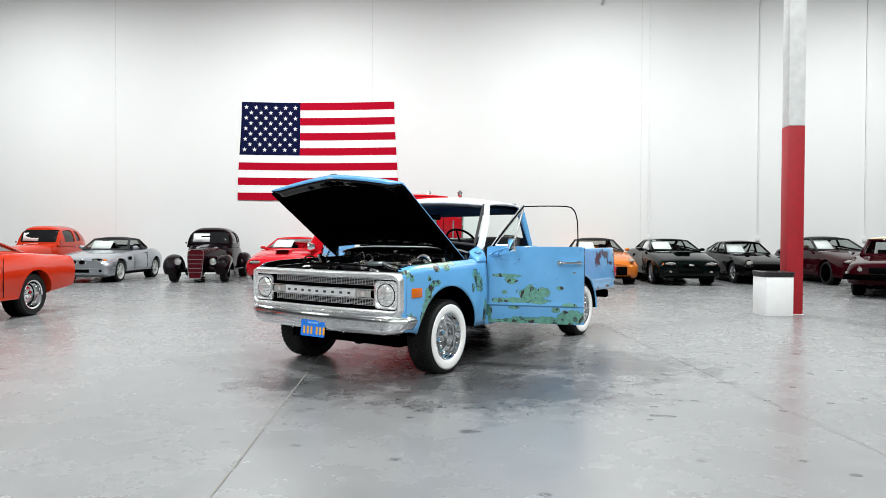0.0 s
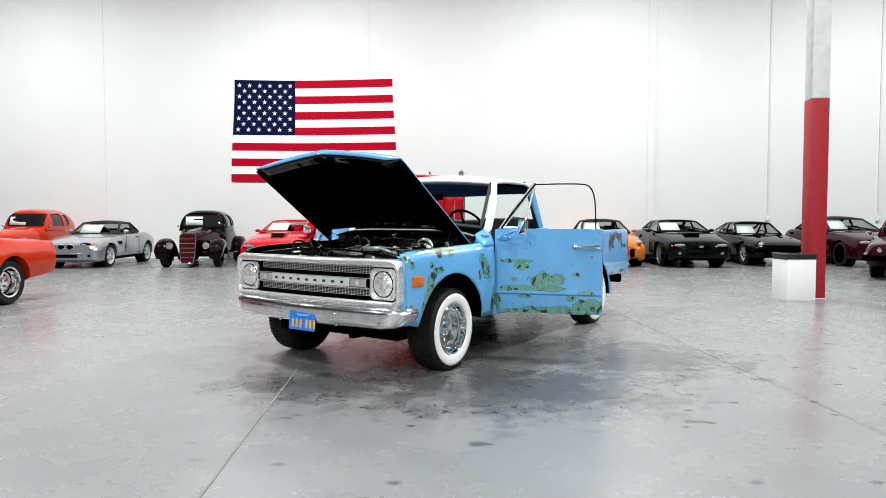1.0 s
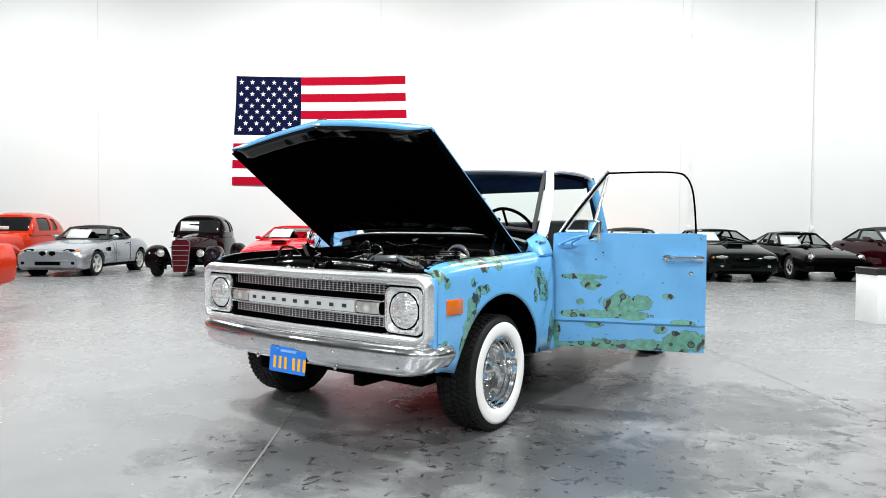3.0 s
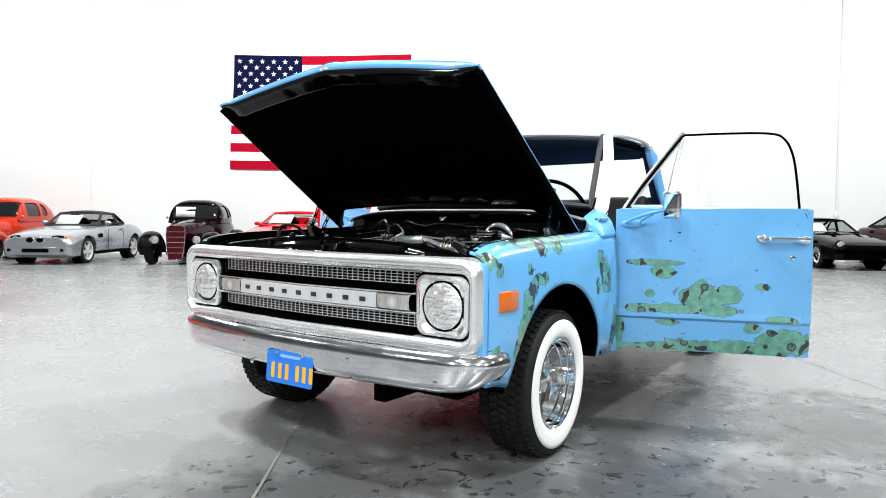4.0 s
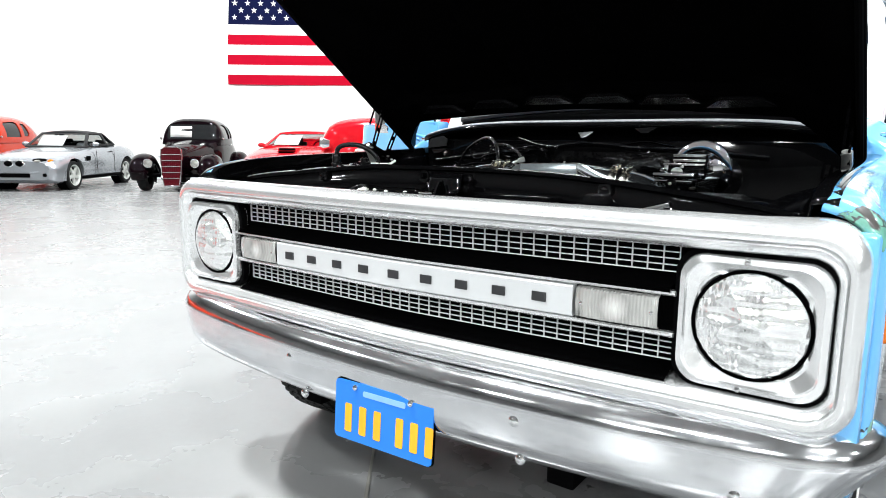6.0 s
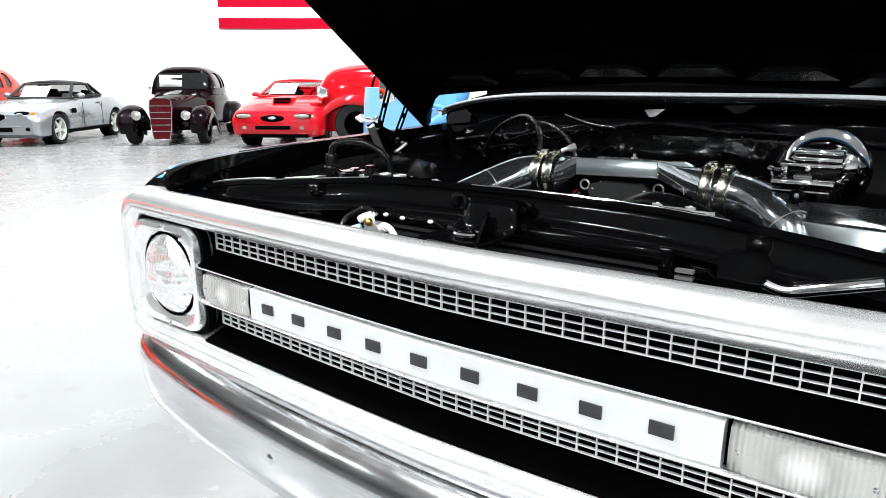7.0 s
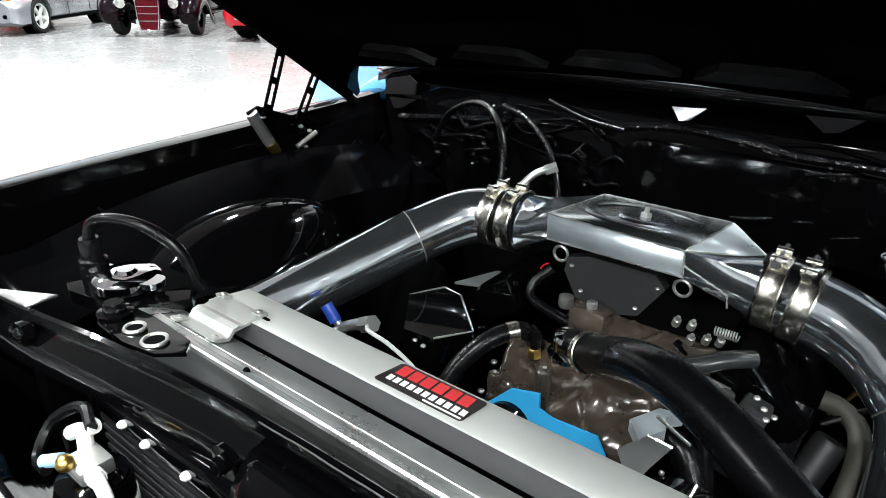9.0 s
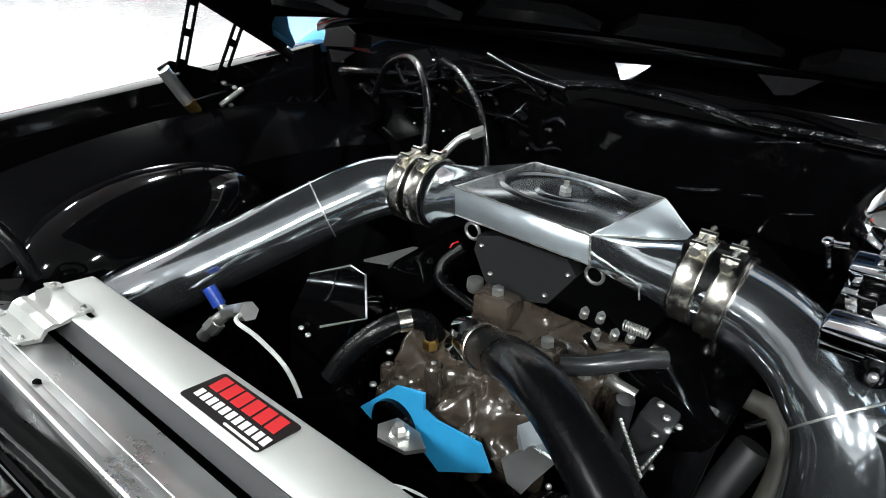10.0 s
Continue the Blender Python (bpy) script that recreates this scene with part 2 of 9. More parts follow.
M = {
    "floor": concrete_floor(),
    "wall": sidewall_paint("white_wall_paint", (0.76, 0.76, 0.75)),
    # unseen side walls, greyed so that they bounce less light
    "wall_low_bounce": sidewall_paint("low_bounce_side_wall", (0.30, 0.30, 0.30)),
    "joint": surface("joint_sealant", (0.66, 0.66, 0.65), 0.8),
    "seam": surface("slab_joint_filler", (0.155, 0.148, 0.135), 0.7),
    "ceiling": surface("low_bounce_deck", (0.30, 0.30, 0.30), 0.8),
    "conduit": surface("galvanised_conduit", (0.74, 0.74, 0.735), 0.6, 0.0),
    "col_red": surface("red_column_paint", (0.32, 0.004, 0.011), 0.55, vary=0.16, scale=8, grain=90, relief=0.3),
    "col_white": surface("white_column_paint", (0.74, 0.74, 0.73), 0.5),
    "blue": worn_paint("sky_blue_paint", []),
    "white": surface("white_roof_paint", (0.80, 0.81, 0.82), 0.2, coat=0.6, vary=0.03),
    "black_paint": surface("gloss_black_paint", (0.0012, 0.0012, 0.0014), 0.05, spec=0.17, coat=0.0, vary=0.3),
    "black_semi": surface("dark_semi_gloss_black", (0.0008, 0.0008, 0.0010), 0.14, spec=0.02),
    "black_satin": surface("satin_black_panel", (0.0009, 0.0009, 0.0010), 0.6, vary=0.3, relief=0.1, spec=0.0),
    "black_matte": surface("matte_black", (0.0015, 0.0015, 0.0017), 0.85, vary=0.3, spec=0.02),
    "rubber": surface("tyre_rubber", (0.011, 0.011, 0.0115), 0.7, vary=0.25, relief=0.2, spec=0.2),
    "hose": surface("black_hose_rubber", (0.0026, 0.0026, 0.0030), 0.27, vary=0.2, relief=0.15, spec=0.22),
    "whitewall": surface("whitewall_rubber", (0.80, 0.79, 0.77), 0.55, vary=0.03),
    "chrome": surface("chrome", (0.86, 0.87, 0.88), 0.06, 1.0, vary=0.03, rvary=0.5),
    "bumper": surface("dulled_chrome", (0.80, 0.81, 0.83), 0.11, 1.0, vary=0.08, scale=9, rvary=0.5, relief=0.02),
    "trim": surface("bright_anodised_trim", (0.94, 0.945, 0.95), 0.2, 0.82, vary=0.03, rvary=0.25),
    "badge": surface("silver_badge_panel", (0.66, 0.67, 0.68), 0.36, 0.4, vary=0.04),
    "mesh": surface("grille_wire", (0.86, 0.87, 0.88), 0.3, 0.4),
    "alu": surface("polished_aluminium", (0.83, 0.89, 0.94), 0.11, 0.98, vary=0.06, scale=14, rvary=0.3),
    "alu_brushed": surface("mill_aluminium", (0.52, 0.53, 0.525), 0.34, 0.9, vary=0.07, scale=18, rvary=0.35, relief=0.06),
    "alu_plate": surface("satin_aluminium_plate", (0.64, 0.655, 0.63), 0.5, 0.5, vary=0.05, rvary=0.2),
    "clamp": surface("band_clamp_steel", (0.86, 0.83, 0.75), 0.22, 1.0, vary=0.08),
    "steel": surface("zinc_steel", (0.60, 0.60, 0.58), 0.32, 0.9, vary=0.15),
    "cast": surface("oily_cast_aluminium", (0.066, 0.052, 0.040), 0.19, 0.25, coat=1.0, vary=0.45, scale=16, relief=0.3, rvary=0.4, grain=35),
    "amber": surface("amber_lens", (0.60, 0.12, 0.0), 0.2, coat=0.5, vary=0.08),
    "red_lens": surface("red_lens", (0.35, 0.01, 0.015), 0.15, coat=0.6),
    "reflector": surface("aluminised_reflector", (0.86, 0.87, 0.87), 0.32, 0.6, vary=0.1, scale=30, relief=0.3, grain=40),
    # cab blue darkened to navy, with the inner shade in the colour
    "navy": surface("shaded_blue_cab_lining", (0.014, 0.030, 0.065), 0.8, vary=0.15, spec=0.2),
    "vinyl": surface("black_vinyl", (0.012, 0.012, 0.013), 0.55, relief=0.2),
    "plate_blue": surface("blue_plate_enamel", (0.010, 0.16, 0.62), 0.35, coat=0.2, vary=0.05),
    "plate_yellow": surface("yellow_plate_enamel", (0.80, 0.36, 0.015), 0.4),
    "plate_faint": surface("faded_plate_mark", (0.20, 0.38, 0.70), 0.4),
    "dark_ink": surface("dark_enamel", (0.02, 0.02, 0.022), 0.4),
    "paper": surface("white_paper", (0.85, 0.85, 0.84), 0.7, vary=0.02),
    "flag_red": surface("red_nylon", (0.40, 0.003, 0.020), 0.8, vary=0.06, grain=300, relief=0.05, spec=0.05),
    "flag_white": surface("white_nylon", (0.80, 0.80, 0.80), 0.7, vary=0.02, grain=300, relief=0.05),
    "flag_blue": surface("navy_nylon", (0.004, 0.006, 0.035), 0.8, vary=0.08, grain=300, relief=0.05, spec=0.05),
    "bag": surface("black_plastic_bag", (0.012, 0.012, 0.013), 0.28, relief=0.5, grain=25),
    "card": surface("white_corrugated_plastic", (0.78, 0.78, 0.77), 0.5, vary=0.03),
    "glass": glass_mat("clear_glass"),
    "tint_glass": glass_mat("tinted_glass", (0.42, 0.46, 0.45)),
    "logo_black": surface("sticker_black", (0.012, 0.010, 0.010), 0.35),
    "logo_red": surface("sticker_red", (0.62, 0.03, 0.035), 0.35),
    "condenser": surface("condenser_black", (0.012, 0.012, 0.013), 0.4, vary=0.2),
    # polished aluminium with the dark hood's reflection put into its colour
    "alu_shaded": surface("hood_shaded_aluminium", (0.36, 0.385, 0.40), 0.24, 1.0, vary=0.2, scale=10, relief=0.04, grain=30),
    "cyan": surface("bright_blue_plastic", (0.03, 0.35, 0.68), 0.4),
    "pale_blue": surface("pale_blue_plastic", (0.30, 0.50, 0.62), 0.4),
    "brass": surface("brass", (0.60, 0.40, 0.12), 0.3, 1.0),
    "blue_cap": surface("dark_blue_cap", (0.02, 0.06, 0.35), 0.35),
    "wire_white": surface("white_cable", (0.70, 0.70, 0.68), 0.35),
    "lip": surface("pale_cowl_edge", (0.14, 0.146, 0.155), 0.42, 0.0, vary=0.2, scale=5),
    "rim_black": surface("gloss_black_rim", (0.0010, 0.0010, 0.0011), 0.10, vary=0.3, relief=0.12, grain=18, spec=0.14),
    "stiffener": surface("pressed_black_panel", (0.004, 0.004, 0.0045), 0.22, spec=0.55),
    "arch": surface("worn_arch_paint", (0.22, 0.36, 0.42), 0.35, vary=0.6, scale=16, grain=40, relief=0.2),
    "grey_return": surface("dark_grey_plate_edge", (0.030, 0.030, 0.032), 0.6, 0.0, vary=0.15, scale=30, relief=0.05, grain=60),
    "alu_bracket": surface("bare_folded_aluminium", (0.46, 0.465, 0.45), 0.42, 0.6, vary=0.08, scale=25),
    "tan_rubber": surface("tan_rubber", (0.050, 0.046, 0.038), 0.6, vary=0.2, scale=30),
    "dull_grey": surface("dull_grey_metal", (0.016, 0.016, 0.017), 0.5, 0.2, vary=0.25, scale=30, relief=0.1),
    "dull_pipe": surface("dark_worn_pipe", (0.045, 0.048, 0.05), 0.25, 0.5, vary=0.3, scale=20),
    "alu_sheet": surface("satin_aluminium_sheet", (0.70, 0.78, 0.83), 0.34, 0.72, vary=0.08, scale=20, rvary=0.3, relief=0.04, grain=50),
    "plastic": surface("grey_black_plastic", (0.0085, 0.0085, 0.009), 0.5, vary=0.15, relief=0.1, spec=0.2),
    "gasket": surface("grey_window_rubber", (0.030, 0.027, 0.029), 0.55, vary=0.15, spec=0.35),
    "taped": surface("taped_wire_loom", (0.0025, 0.0025, 0.003), 0.14, vary=0.3, relief=0.8, grain=70, spec=0.3),
    "bay_black": surface("rippled_gloss_black", (0.0010, 0.0010, 0.0012), 0.06, vary=0.3, relief=0.13, grain=24, spec=0.27),
}


def fluted():
    m, nt, b = nodes_of("fluted_headlamp_glass")
    v = coords(nt)
    w = node(nt, "ShaderNodeTexWave", Scale=28.0, Distortion=1.5, Detail=1.0)
    w.bands_direction = "X"
    nt.links.new(v, w.inputs["Vector"])
    w2 = node(nt, "ShaderNodeTexWave", Scale=14.0, Distortion=2.5, Detail=2.0)
    w2.bands_direction = "Z"
    nt.links.new(v, w2.inputs["Vector"])
    cells = node(nt, "ShaderNodeTexVoronoi", Scale=22.0)
    nt.links.new(v, cells.inputs["Vector"])
    f = math_of(nt, "ADD", math_of(nt, "MULTIPLY", w.outputs["Fac"], 0.08), math_of(nt, "ADD", math_of(nt, "MULTIPLY", w2.outputs["Fac"], 0.15), math_of(nt, "MULTIPLY", cells.outputs["Distance"], 1.6)))
    b.inputs["Base Color"].default_value = (0.88, 0.89, 0.89, 1)
    b.inputs["Roughness"].default_value = 0.1
    b.inputs["Metallic"].default_value = 0.75
    b.inputs["Coat Weight"].default_value = 1.0
    bump(nt, b, f, 0.8, 0.012)
    return m


M["headlamp"] = fluted()


def bright_centred(cx, cz):
    """Clear fluted lens, the gleam about its bulb painted into the colour."""
    m, nt, b = nodes_of("bright_centred_signal_lens")
    v = coords(nt)
    s = nt.nodes.new("ShaderNodeSeparateXYZ")
    nt.links.new(v, s.inputs[0])
    dx = math_of(nt, "SUBTRACT", math_of(nt, "ABSOLUTE", s.outputs[0]), cx)
    dz = math_of(nt, "SUBTRACT", s.outputs[2], cz)
    r = math_of(nt, "SQRT", math_of(nt, "ADD", math_of(nt, "MULTIPLY", dx, dx), math_of(nt, "MULTIPLY", dz, dz)))
    r = math_of(nt, "ADD", r, math_of(nt, "MULTIPLY", noise_of(nt, v, 40.0, 3.0), 0.012))
    wave = math_of(nt, "SINE", math_of(nt, "MULTIPLY", s.outputs[0], 900.0))
    c = ramp(nt, math_of(nt, "MULTIPLY", r, 10.0), [(0.08, (0.80, 0.80, 0.78)), (0.22, (0.62, 0.61, 0.59)), (0.36, (0.40, 0.40, 0.385)), (0.6, (0.48, 0.48, 0.46))])
    nt.links.new(c, b.inputs["Base Color"])
    b.inputs["Roughness"].default_value = 0.14
    b.inputs["Metallic"].default_value = 0.45
    b.inputs["Coat Weight"].default_value = 0.8
    bump(nt, b, wave, 0.4, 0.002)
    return m

M["signal_lens"] = bright_centred(0.556, 0.790)


# ---- mesh helpers ----
def part(name, bm, material, parent, label="", smooth=38, solid=0.0):
    """Links a bmesh as one mesh object under a thing or a part."""
    bmesh.ops.recalc_face_normals(bm, faces=bm.faces)
    me = bpy.data.meshes.new(name)
    bm.to_mesh(me)
    bm.free()
    me.materials.append(material)
    me.shade_smooth()
    me.set_sharp_from_angle(angle=radians(smooth))
    ob = new(name, me)
    ob.parent = parent
    if solid:
        s = ob.modifiers.new("thickness", "SOLIDIFY")
        s.thickness, s.offset = solid, 0.0
    return tagged(ob, label)


def thing(name, label, category, m=None, group="", kind=""):
    e = new(name)
    e.empty_display_size = 0.1
    if m is not None:
        e.matrix_world = m
    return tagged(e, label, category, group, kind)


def lerp(a, b, t):
    return a + (b - a) * t


def curve_at(table, x):
    """Straight-line reading of a table of (x, y)."""
    if x <= table[0][0]:
        return table[0][1]
    for (x0, y0), (x1, y1) in zip(table, table[1:]):
        if x <= x1:
            return lerp(y0, y1, (x - x0) / (x1 - x0))
    return table[-1][1]


def smooth_at(table, x):
    """Smooth reading of a table of (x, y)."""
    n = len(table)
    if x <= table[0][0]:
        return table[0][1]
    if x >= table[-1][0]:
        return table[-1][1]
    i = next(k for k in range(n - 1) if x <= table[k + 1][0])
    (x0, y0), (x1, y1) = table[i], table[i + 1]

    def slope(k):
        if k == 0 or k == n - 1:
            a, b = (0, 1) if k == 0 else (n - 2, n - 1)
        else:
            a, b = k - 1, k + 1
        return (table[b][1] - table[a][1]) / (table[b][0] - table[a][0])
    h, t = x1 - x0, (x - x0) / (x1 - x0)
    m0, m1 = slope(i) * h, slope(i + 1) * h
    return (2 * t ** 3 - 3 * t * t + 1) * y0 + (t ** 3 - 2 * t * t + t) * m0 + (3 * t * t - 2 * t ** 3) * y1 + (t ** 3 - t * t) * m1


def spline(points, steps=6):
    """A smooth line through points."""
    p = [Vector(q) for q in points]
    p = [2 * p[0] - p[1]] + p + [2 * p[-1] - p[-2]]
    out = []
    for i in range(1, len(p) - 2):
        for k in range(steps):
            t = k / steps
            a, b, c, d = p[i - 1], p[i], p[i + 1], p[i + 2]
            out.append(0.5 * (2 * b + (c - a) * t + (2 * a - 5 * b + 4 * c - d) * t * t + (3 * b - a - 3 * c + d) * t ** 3))
    out.append(p[-2])
    return out


def grid(bm, rows, close_u=False, close_v=False):
    """Faces between rows of points."""
    vs = [[bm.verts.new(q) for q in r] for r in rows]
    nu, nv = len(vs), len(vs[0])
    for i in range(nu if close_u else nu - 1):
        for j in range(nv if close_v else nv - 1):
            q = (vs[i][j], vs[(i + 1) % nu][j], vs[(i + 1) % nu][(j + 1) % nv], vs[i][(j + 1) % nv])
            if len({v.co.to_tuple(6) for v in q}) >= 3:
                bm.faces.new(q)
    return vs


def cap(bm, ring):
    try:
        bm.faces.new(ring)
    except ValueError:
        pass


def box(bm, x0, x1, y0, y1, z0, z1, bevel=0.0, m=None, segs=2):
    made = bmesh.ops.create_cube(bm, size=1.0, matrix=Matrix.Translation(((x0 + x1) / 2, (y0 + y1) / 2, (z0 + z1) / 2)) @ Matrix.Diagonal((abs(x1 - x0), abs(y1 - y0), abs(z1 - z0), 1)))
    vs = made["verts"]
    if bevel:
        es = list({e for v in vs for e in v.link_edges})
        r = bmesh.ops.bevel(bm, geom=es, offset=bevel, segments=segs, profile=0.5, affect="EDGES")
        vs = list({v for f in r["faces"] for v in f.verts} | {v for v in vs if v.is_valid})
    if m is not None:
        bmesh.ops.transform(bm, matrix=m, verts=vs)
    return vs


def tube(bm, pts, r, seg=12, caps=True, flat=1.0):
    """A tube along points; r is a number or one for each point."""
    pts = [Vector(p) for p in pts]
    n = len(pts)
    rr = r if isinstance(r, (list, tuple)) else [r] * n
    t0 = (pts[1] - pts[0]).normalized()
    side = t0.orthogonal().normalized()
    rings = []
    for i, p in enumerate(pts):
        t = (pts[min(i + 1, n - 1)] - pts[max(i - 1, 0)]).normalized()
        side = (side - side.dot(t) * t).normalized()
        up = t.cross(side)
        rings.append([p + rr[i] * (math.cos(a) * side + flat * math.sin(a) * up) for a in (2 * math.pi * k / seg for k in range(seg))])
    vs = grid(bm, rings, close_v=True)
    if caps:
        cap(bm, vs[0])
        cap(bm, vs[-1])
    return vs


def lathe(bm, profile, m=None, seg=32, a0=0.0, a1=2 * math.pi):
    """Turns a profile of (radius, height) round the z axis, then places it."""
    m = m or Matrix()
    full = abs(a1 - a0 - 2 * math.pi) < 1e-6
    k = seg if full else seg + 1
    rows = [[m @ Vector((r * math.cos(a0 + (a1 - a0) * j / seg), r * math.sin(a0 + (a1 - a0) * j / seg), h)) for j in range(k)] for r, h in profile]
    return grid(bm, rows, close_v=full)


def along(p, d, up=(0, 0, 1)):
    """A frame at p whose z axis points along d."""
    return Matrix.Translation(p) @ Vector(d).to_track_quat("Z", "Y").to_matrix().to_4x4()


def ball(bm, p, r, seg=12, squash=(1, 1, 1)):
    bmesh.ops.create_uvsphere(bm, u_segments=seg, v_segments=max(6, seg // 2), radius=1.0, matrix=Matrix.Translation(p) @ Matrix.Diagonal((r * squash[0], r * squash[1], r * squash[2], 1)))


def prism(bm, outline, y0, y1, to3d):
    """A solid between two copies of an outline; to3d(u, v, w) gives the place."""
    a = [bm.verts.new(to3d(u, v, y0)) for u, v in outline]
    b = [bm.verts.new(to3d(u, v, y1)) for u, v in outline]
    bm.faces.new(a)
    bm.faces.new(b[::-1])
    for i in range(len(a)):
        j = (i + 1) % len(a)
        bm.faces.new((a[i], a[j], b[j], b[i]))


def round_rect(w, h, r, n=5, cx=0.0, cy=0.0):
    out = []
    for sx, sy, a in ((1, 1, 0), (-1, 1, 90), (-1, -1, 180), (1, -1, 270)):
        for k in range(n + 1):
            t = radians(a + 90 * k / n)
            out.append((cx + sx * (w / 2 - r) + r * math.cos(t), cy + sy * (h / 2 - r) + r * math.sin(t)))
    return out


def bm_new():
    return bmesh.new()


def cut(ob, cutters):
    """Takes cutter solids (bmeshes) out of a mesh object for good."""
    tmp = []
    bpy.context.view_layer.update()
    for i, c in enumerate(cutters):
        bmesh.ops.recalc_face_normals(c, faces=c.faces)
        me = bpy.data.meshes.new("cutter")
        c.to_mesh(me)
        c.free()
        o = new("cutter", me)
        o.matrix_world = ob.matrix_world
        md = ob.modifiers.new("cut", "BOOLEAN")
        md.operation, md.object, md.solver = "DIFFERENCE", o, "EXACT"
        tmp.append(o)
    bpy.context.view_layer.update()
    dg = bpy.context.evaluated_depsgraph_get()
    me = bpy.data.meshes.new_from_object(ob.evaluated_get(dg))
    ob.modifiers.clear()
    old, ob.data = ob.data, me
    me.shade_smooth()
    me.set_sharp_from_angle(angle=radians(38))
    for o in tmp:
        bpy.data.objects.remove(o)
    return ob

# ---- the hall ----
X0, X1, Y0, Y1, CEIL = -34.0, 34.0, -30.0, 22.93, 11.4


def setting(name, bm, material, label, category):
    ob = part(name, bm, material, None, label, smooth=30)
    return tagged(ob, label, category, kind="structure")


bm = bm_new()
box(bm, X0, X1, Y0, Y1, -0.2, 0.0)
floor = setting("floor", bm, M["floor"], "polished grey concrete warehouse floor with stains, joints and painted shade under the pickup", "floor")
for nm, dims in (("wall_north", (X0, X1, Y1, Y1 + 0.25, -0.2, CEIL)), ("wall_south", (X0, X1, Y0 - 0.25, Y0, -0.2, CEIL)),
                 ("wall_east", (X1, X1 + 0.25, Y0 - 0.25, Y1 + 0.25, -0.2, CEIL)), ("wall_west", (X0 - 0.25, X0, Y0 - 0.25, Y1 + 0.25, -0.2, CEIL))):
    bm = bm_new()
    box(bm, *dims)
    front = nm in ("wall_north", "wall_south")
    setting(nm, bm, M["wall" if front else "wall_low_bounce"], "tall plain white painted concrete warehouse wall" if front else "unseen side wall, greyed to cut bounced light", "wall")
# ceiling out of view, its colour darkened to hold down the fill light
bm = bm_new()
box(bm, X0 - 0.25, X1 + 0.25, Y0 - 0.25, Y1 + 0.25, CEIL, CEIL + 0.2)
setting("ceiling", bm, M["ceiling"], "unseen high ceiling, darkened to cut bounced light", "ceiling")

# slab joints, two lines across the floor
for (ax, ay), (bx, by), half in (((-1.70, 12.4), (-0.62, -0.6), 0.006), ((2.10, 13.0), (3.25, -0.6), 0.003)):
    bm = bm_new()
    d = Vector((bx - ax, by - ay, 0)).normalized()
    s = Vector((-d.y, d.x, 0)) * half
    n = 40
    rows = []
    for i in range(n + 1):
        p = Vector((lerp(ax, bx, i / n), lerp(ay, by, i / n), 0.004)) + s * random.uniform(-0.5, 0.5)
        rows.append([p - s * random.uniform(0.7, 1.4), p + s * random.uniform(0.7, 1.4)])
    grid(bm, rows)
    setting("trim", bm, M["seam"], "thin filled control joint in the concrete floor", "floor joint")

# vertical joints between the wall panels
for jx in (-12.09, -3.01, 6.25, 15.3):
    bm = bm_new()
    box(bm, jx - 0.012, jx + 0.012, Y1 - 0.005, Y1, 0.0, CEIL)
    setting("trim", bm, M["joint"], "thin vertical sealed joint between white wall panels", "wall joint")

# conduits that end in small boxes
for cx in (6.53, 10.2, 13.76):
    c = thing("wall_conduit", "thin grey metal conduit down the white wall to an outlet box", "conduit", pose(cx, Y1, 0), "conduits on the wall")
    bm = bm_new()
    tube(bm, [(0, -0.03, 1.42), (0, -0.03, CEIL)], 0.013, 8)
    part("pipe", bm, M["conduit"], c)
    bm = bm_new()
    box(bm, -0.055, 0.055, -0.06, -0.002, 1.26, 1.43, 0.008)
    part("outlet_box", bm, M["conduit"], c, "small grey outlet box")
    for z in (3.2, 5.2, 7.2, 9.2):
        bm = bm_new()
        box(bm, -0.024, 0.024, -0.046, -0.001, z, z + 0.022, 0.004)
        part("strap", bm, M["conduit"], c)

# dark bracket high on the wall
b = thing("wall_bracket", "small dark metal bracket high on the white wall", "bracket", pose(4.86, Y1, 9.42))
bm = bm_new()
tube(bm, [(0.10, -0.002, 0.20), (0.05, -0.3, 0.10), (0.0, -0.55, -0.02)], 0.04, 8)
part("arm", bm, M["black_satin"], b)
bm = bm_new()
box(bm, 0.02, 0.18, -0.03, -0.002, 0.1, 0.3, 0.006)
part("mounting_plate", bm, M["black_satin"], b)

# steel column, red below and white above
col = thing("steel_column", "square steel column painted red below and white above", "column", pose(6.0, 11.86, 0, 0, 0, -3))
bm = bm_new()
box(bm, -0.14, 0.14, -0.14, 0.14, 0.0, 3.27, 0.012)
part("red_section", bm, M["col_red"], col, "glossy red painted lower column")
bm = bm_new()
box(bm, -0.138, 0.138, -0.138, 0.138, 3.27, CEIL, 0.012)
part("white_section", bm, M["col_white"], col, "white painted upper column")
bm = bm_new()
box(bm, -0.15, 0.15, -0.15, 0.15, 0.0, 0.012, 0.003)
part("base_plate", bm, M["col_white"], col)

# high-bay lamp housings above the lamps
for lx, ly in LAMP_XY:
    h = thing("high_bay_lamp", "white rectangular high-bay lamp hung from the ceiling", "lamp", pose(lx, ly, LAMP_Z), "high-bay lamps")
    bm = bm_new()
    box(bm, -0.28, 0.28, -0.75, 0.75, 0.03, 0.11, 0.02)
    part("housing", bm, M["col_white"], h)
    for yy in (-0.5, 0.5):
        bm = bm_new()
        tube(bm, [(0, yy, 0.11), (0, yy, CEIL - LAMP_Z)], 0.006, 6)
        part("hanger", bm, M["conduit"], h)

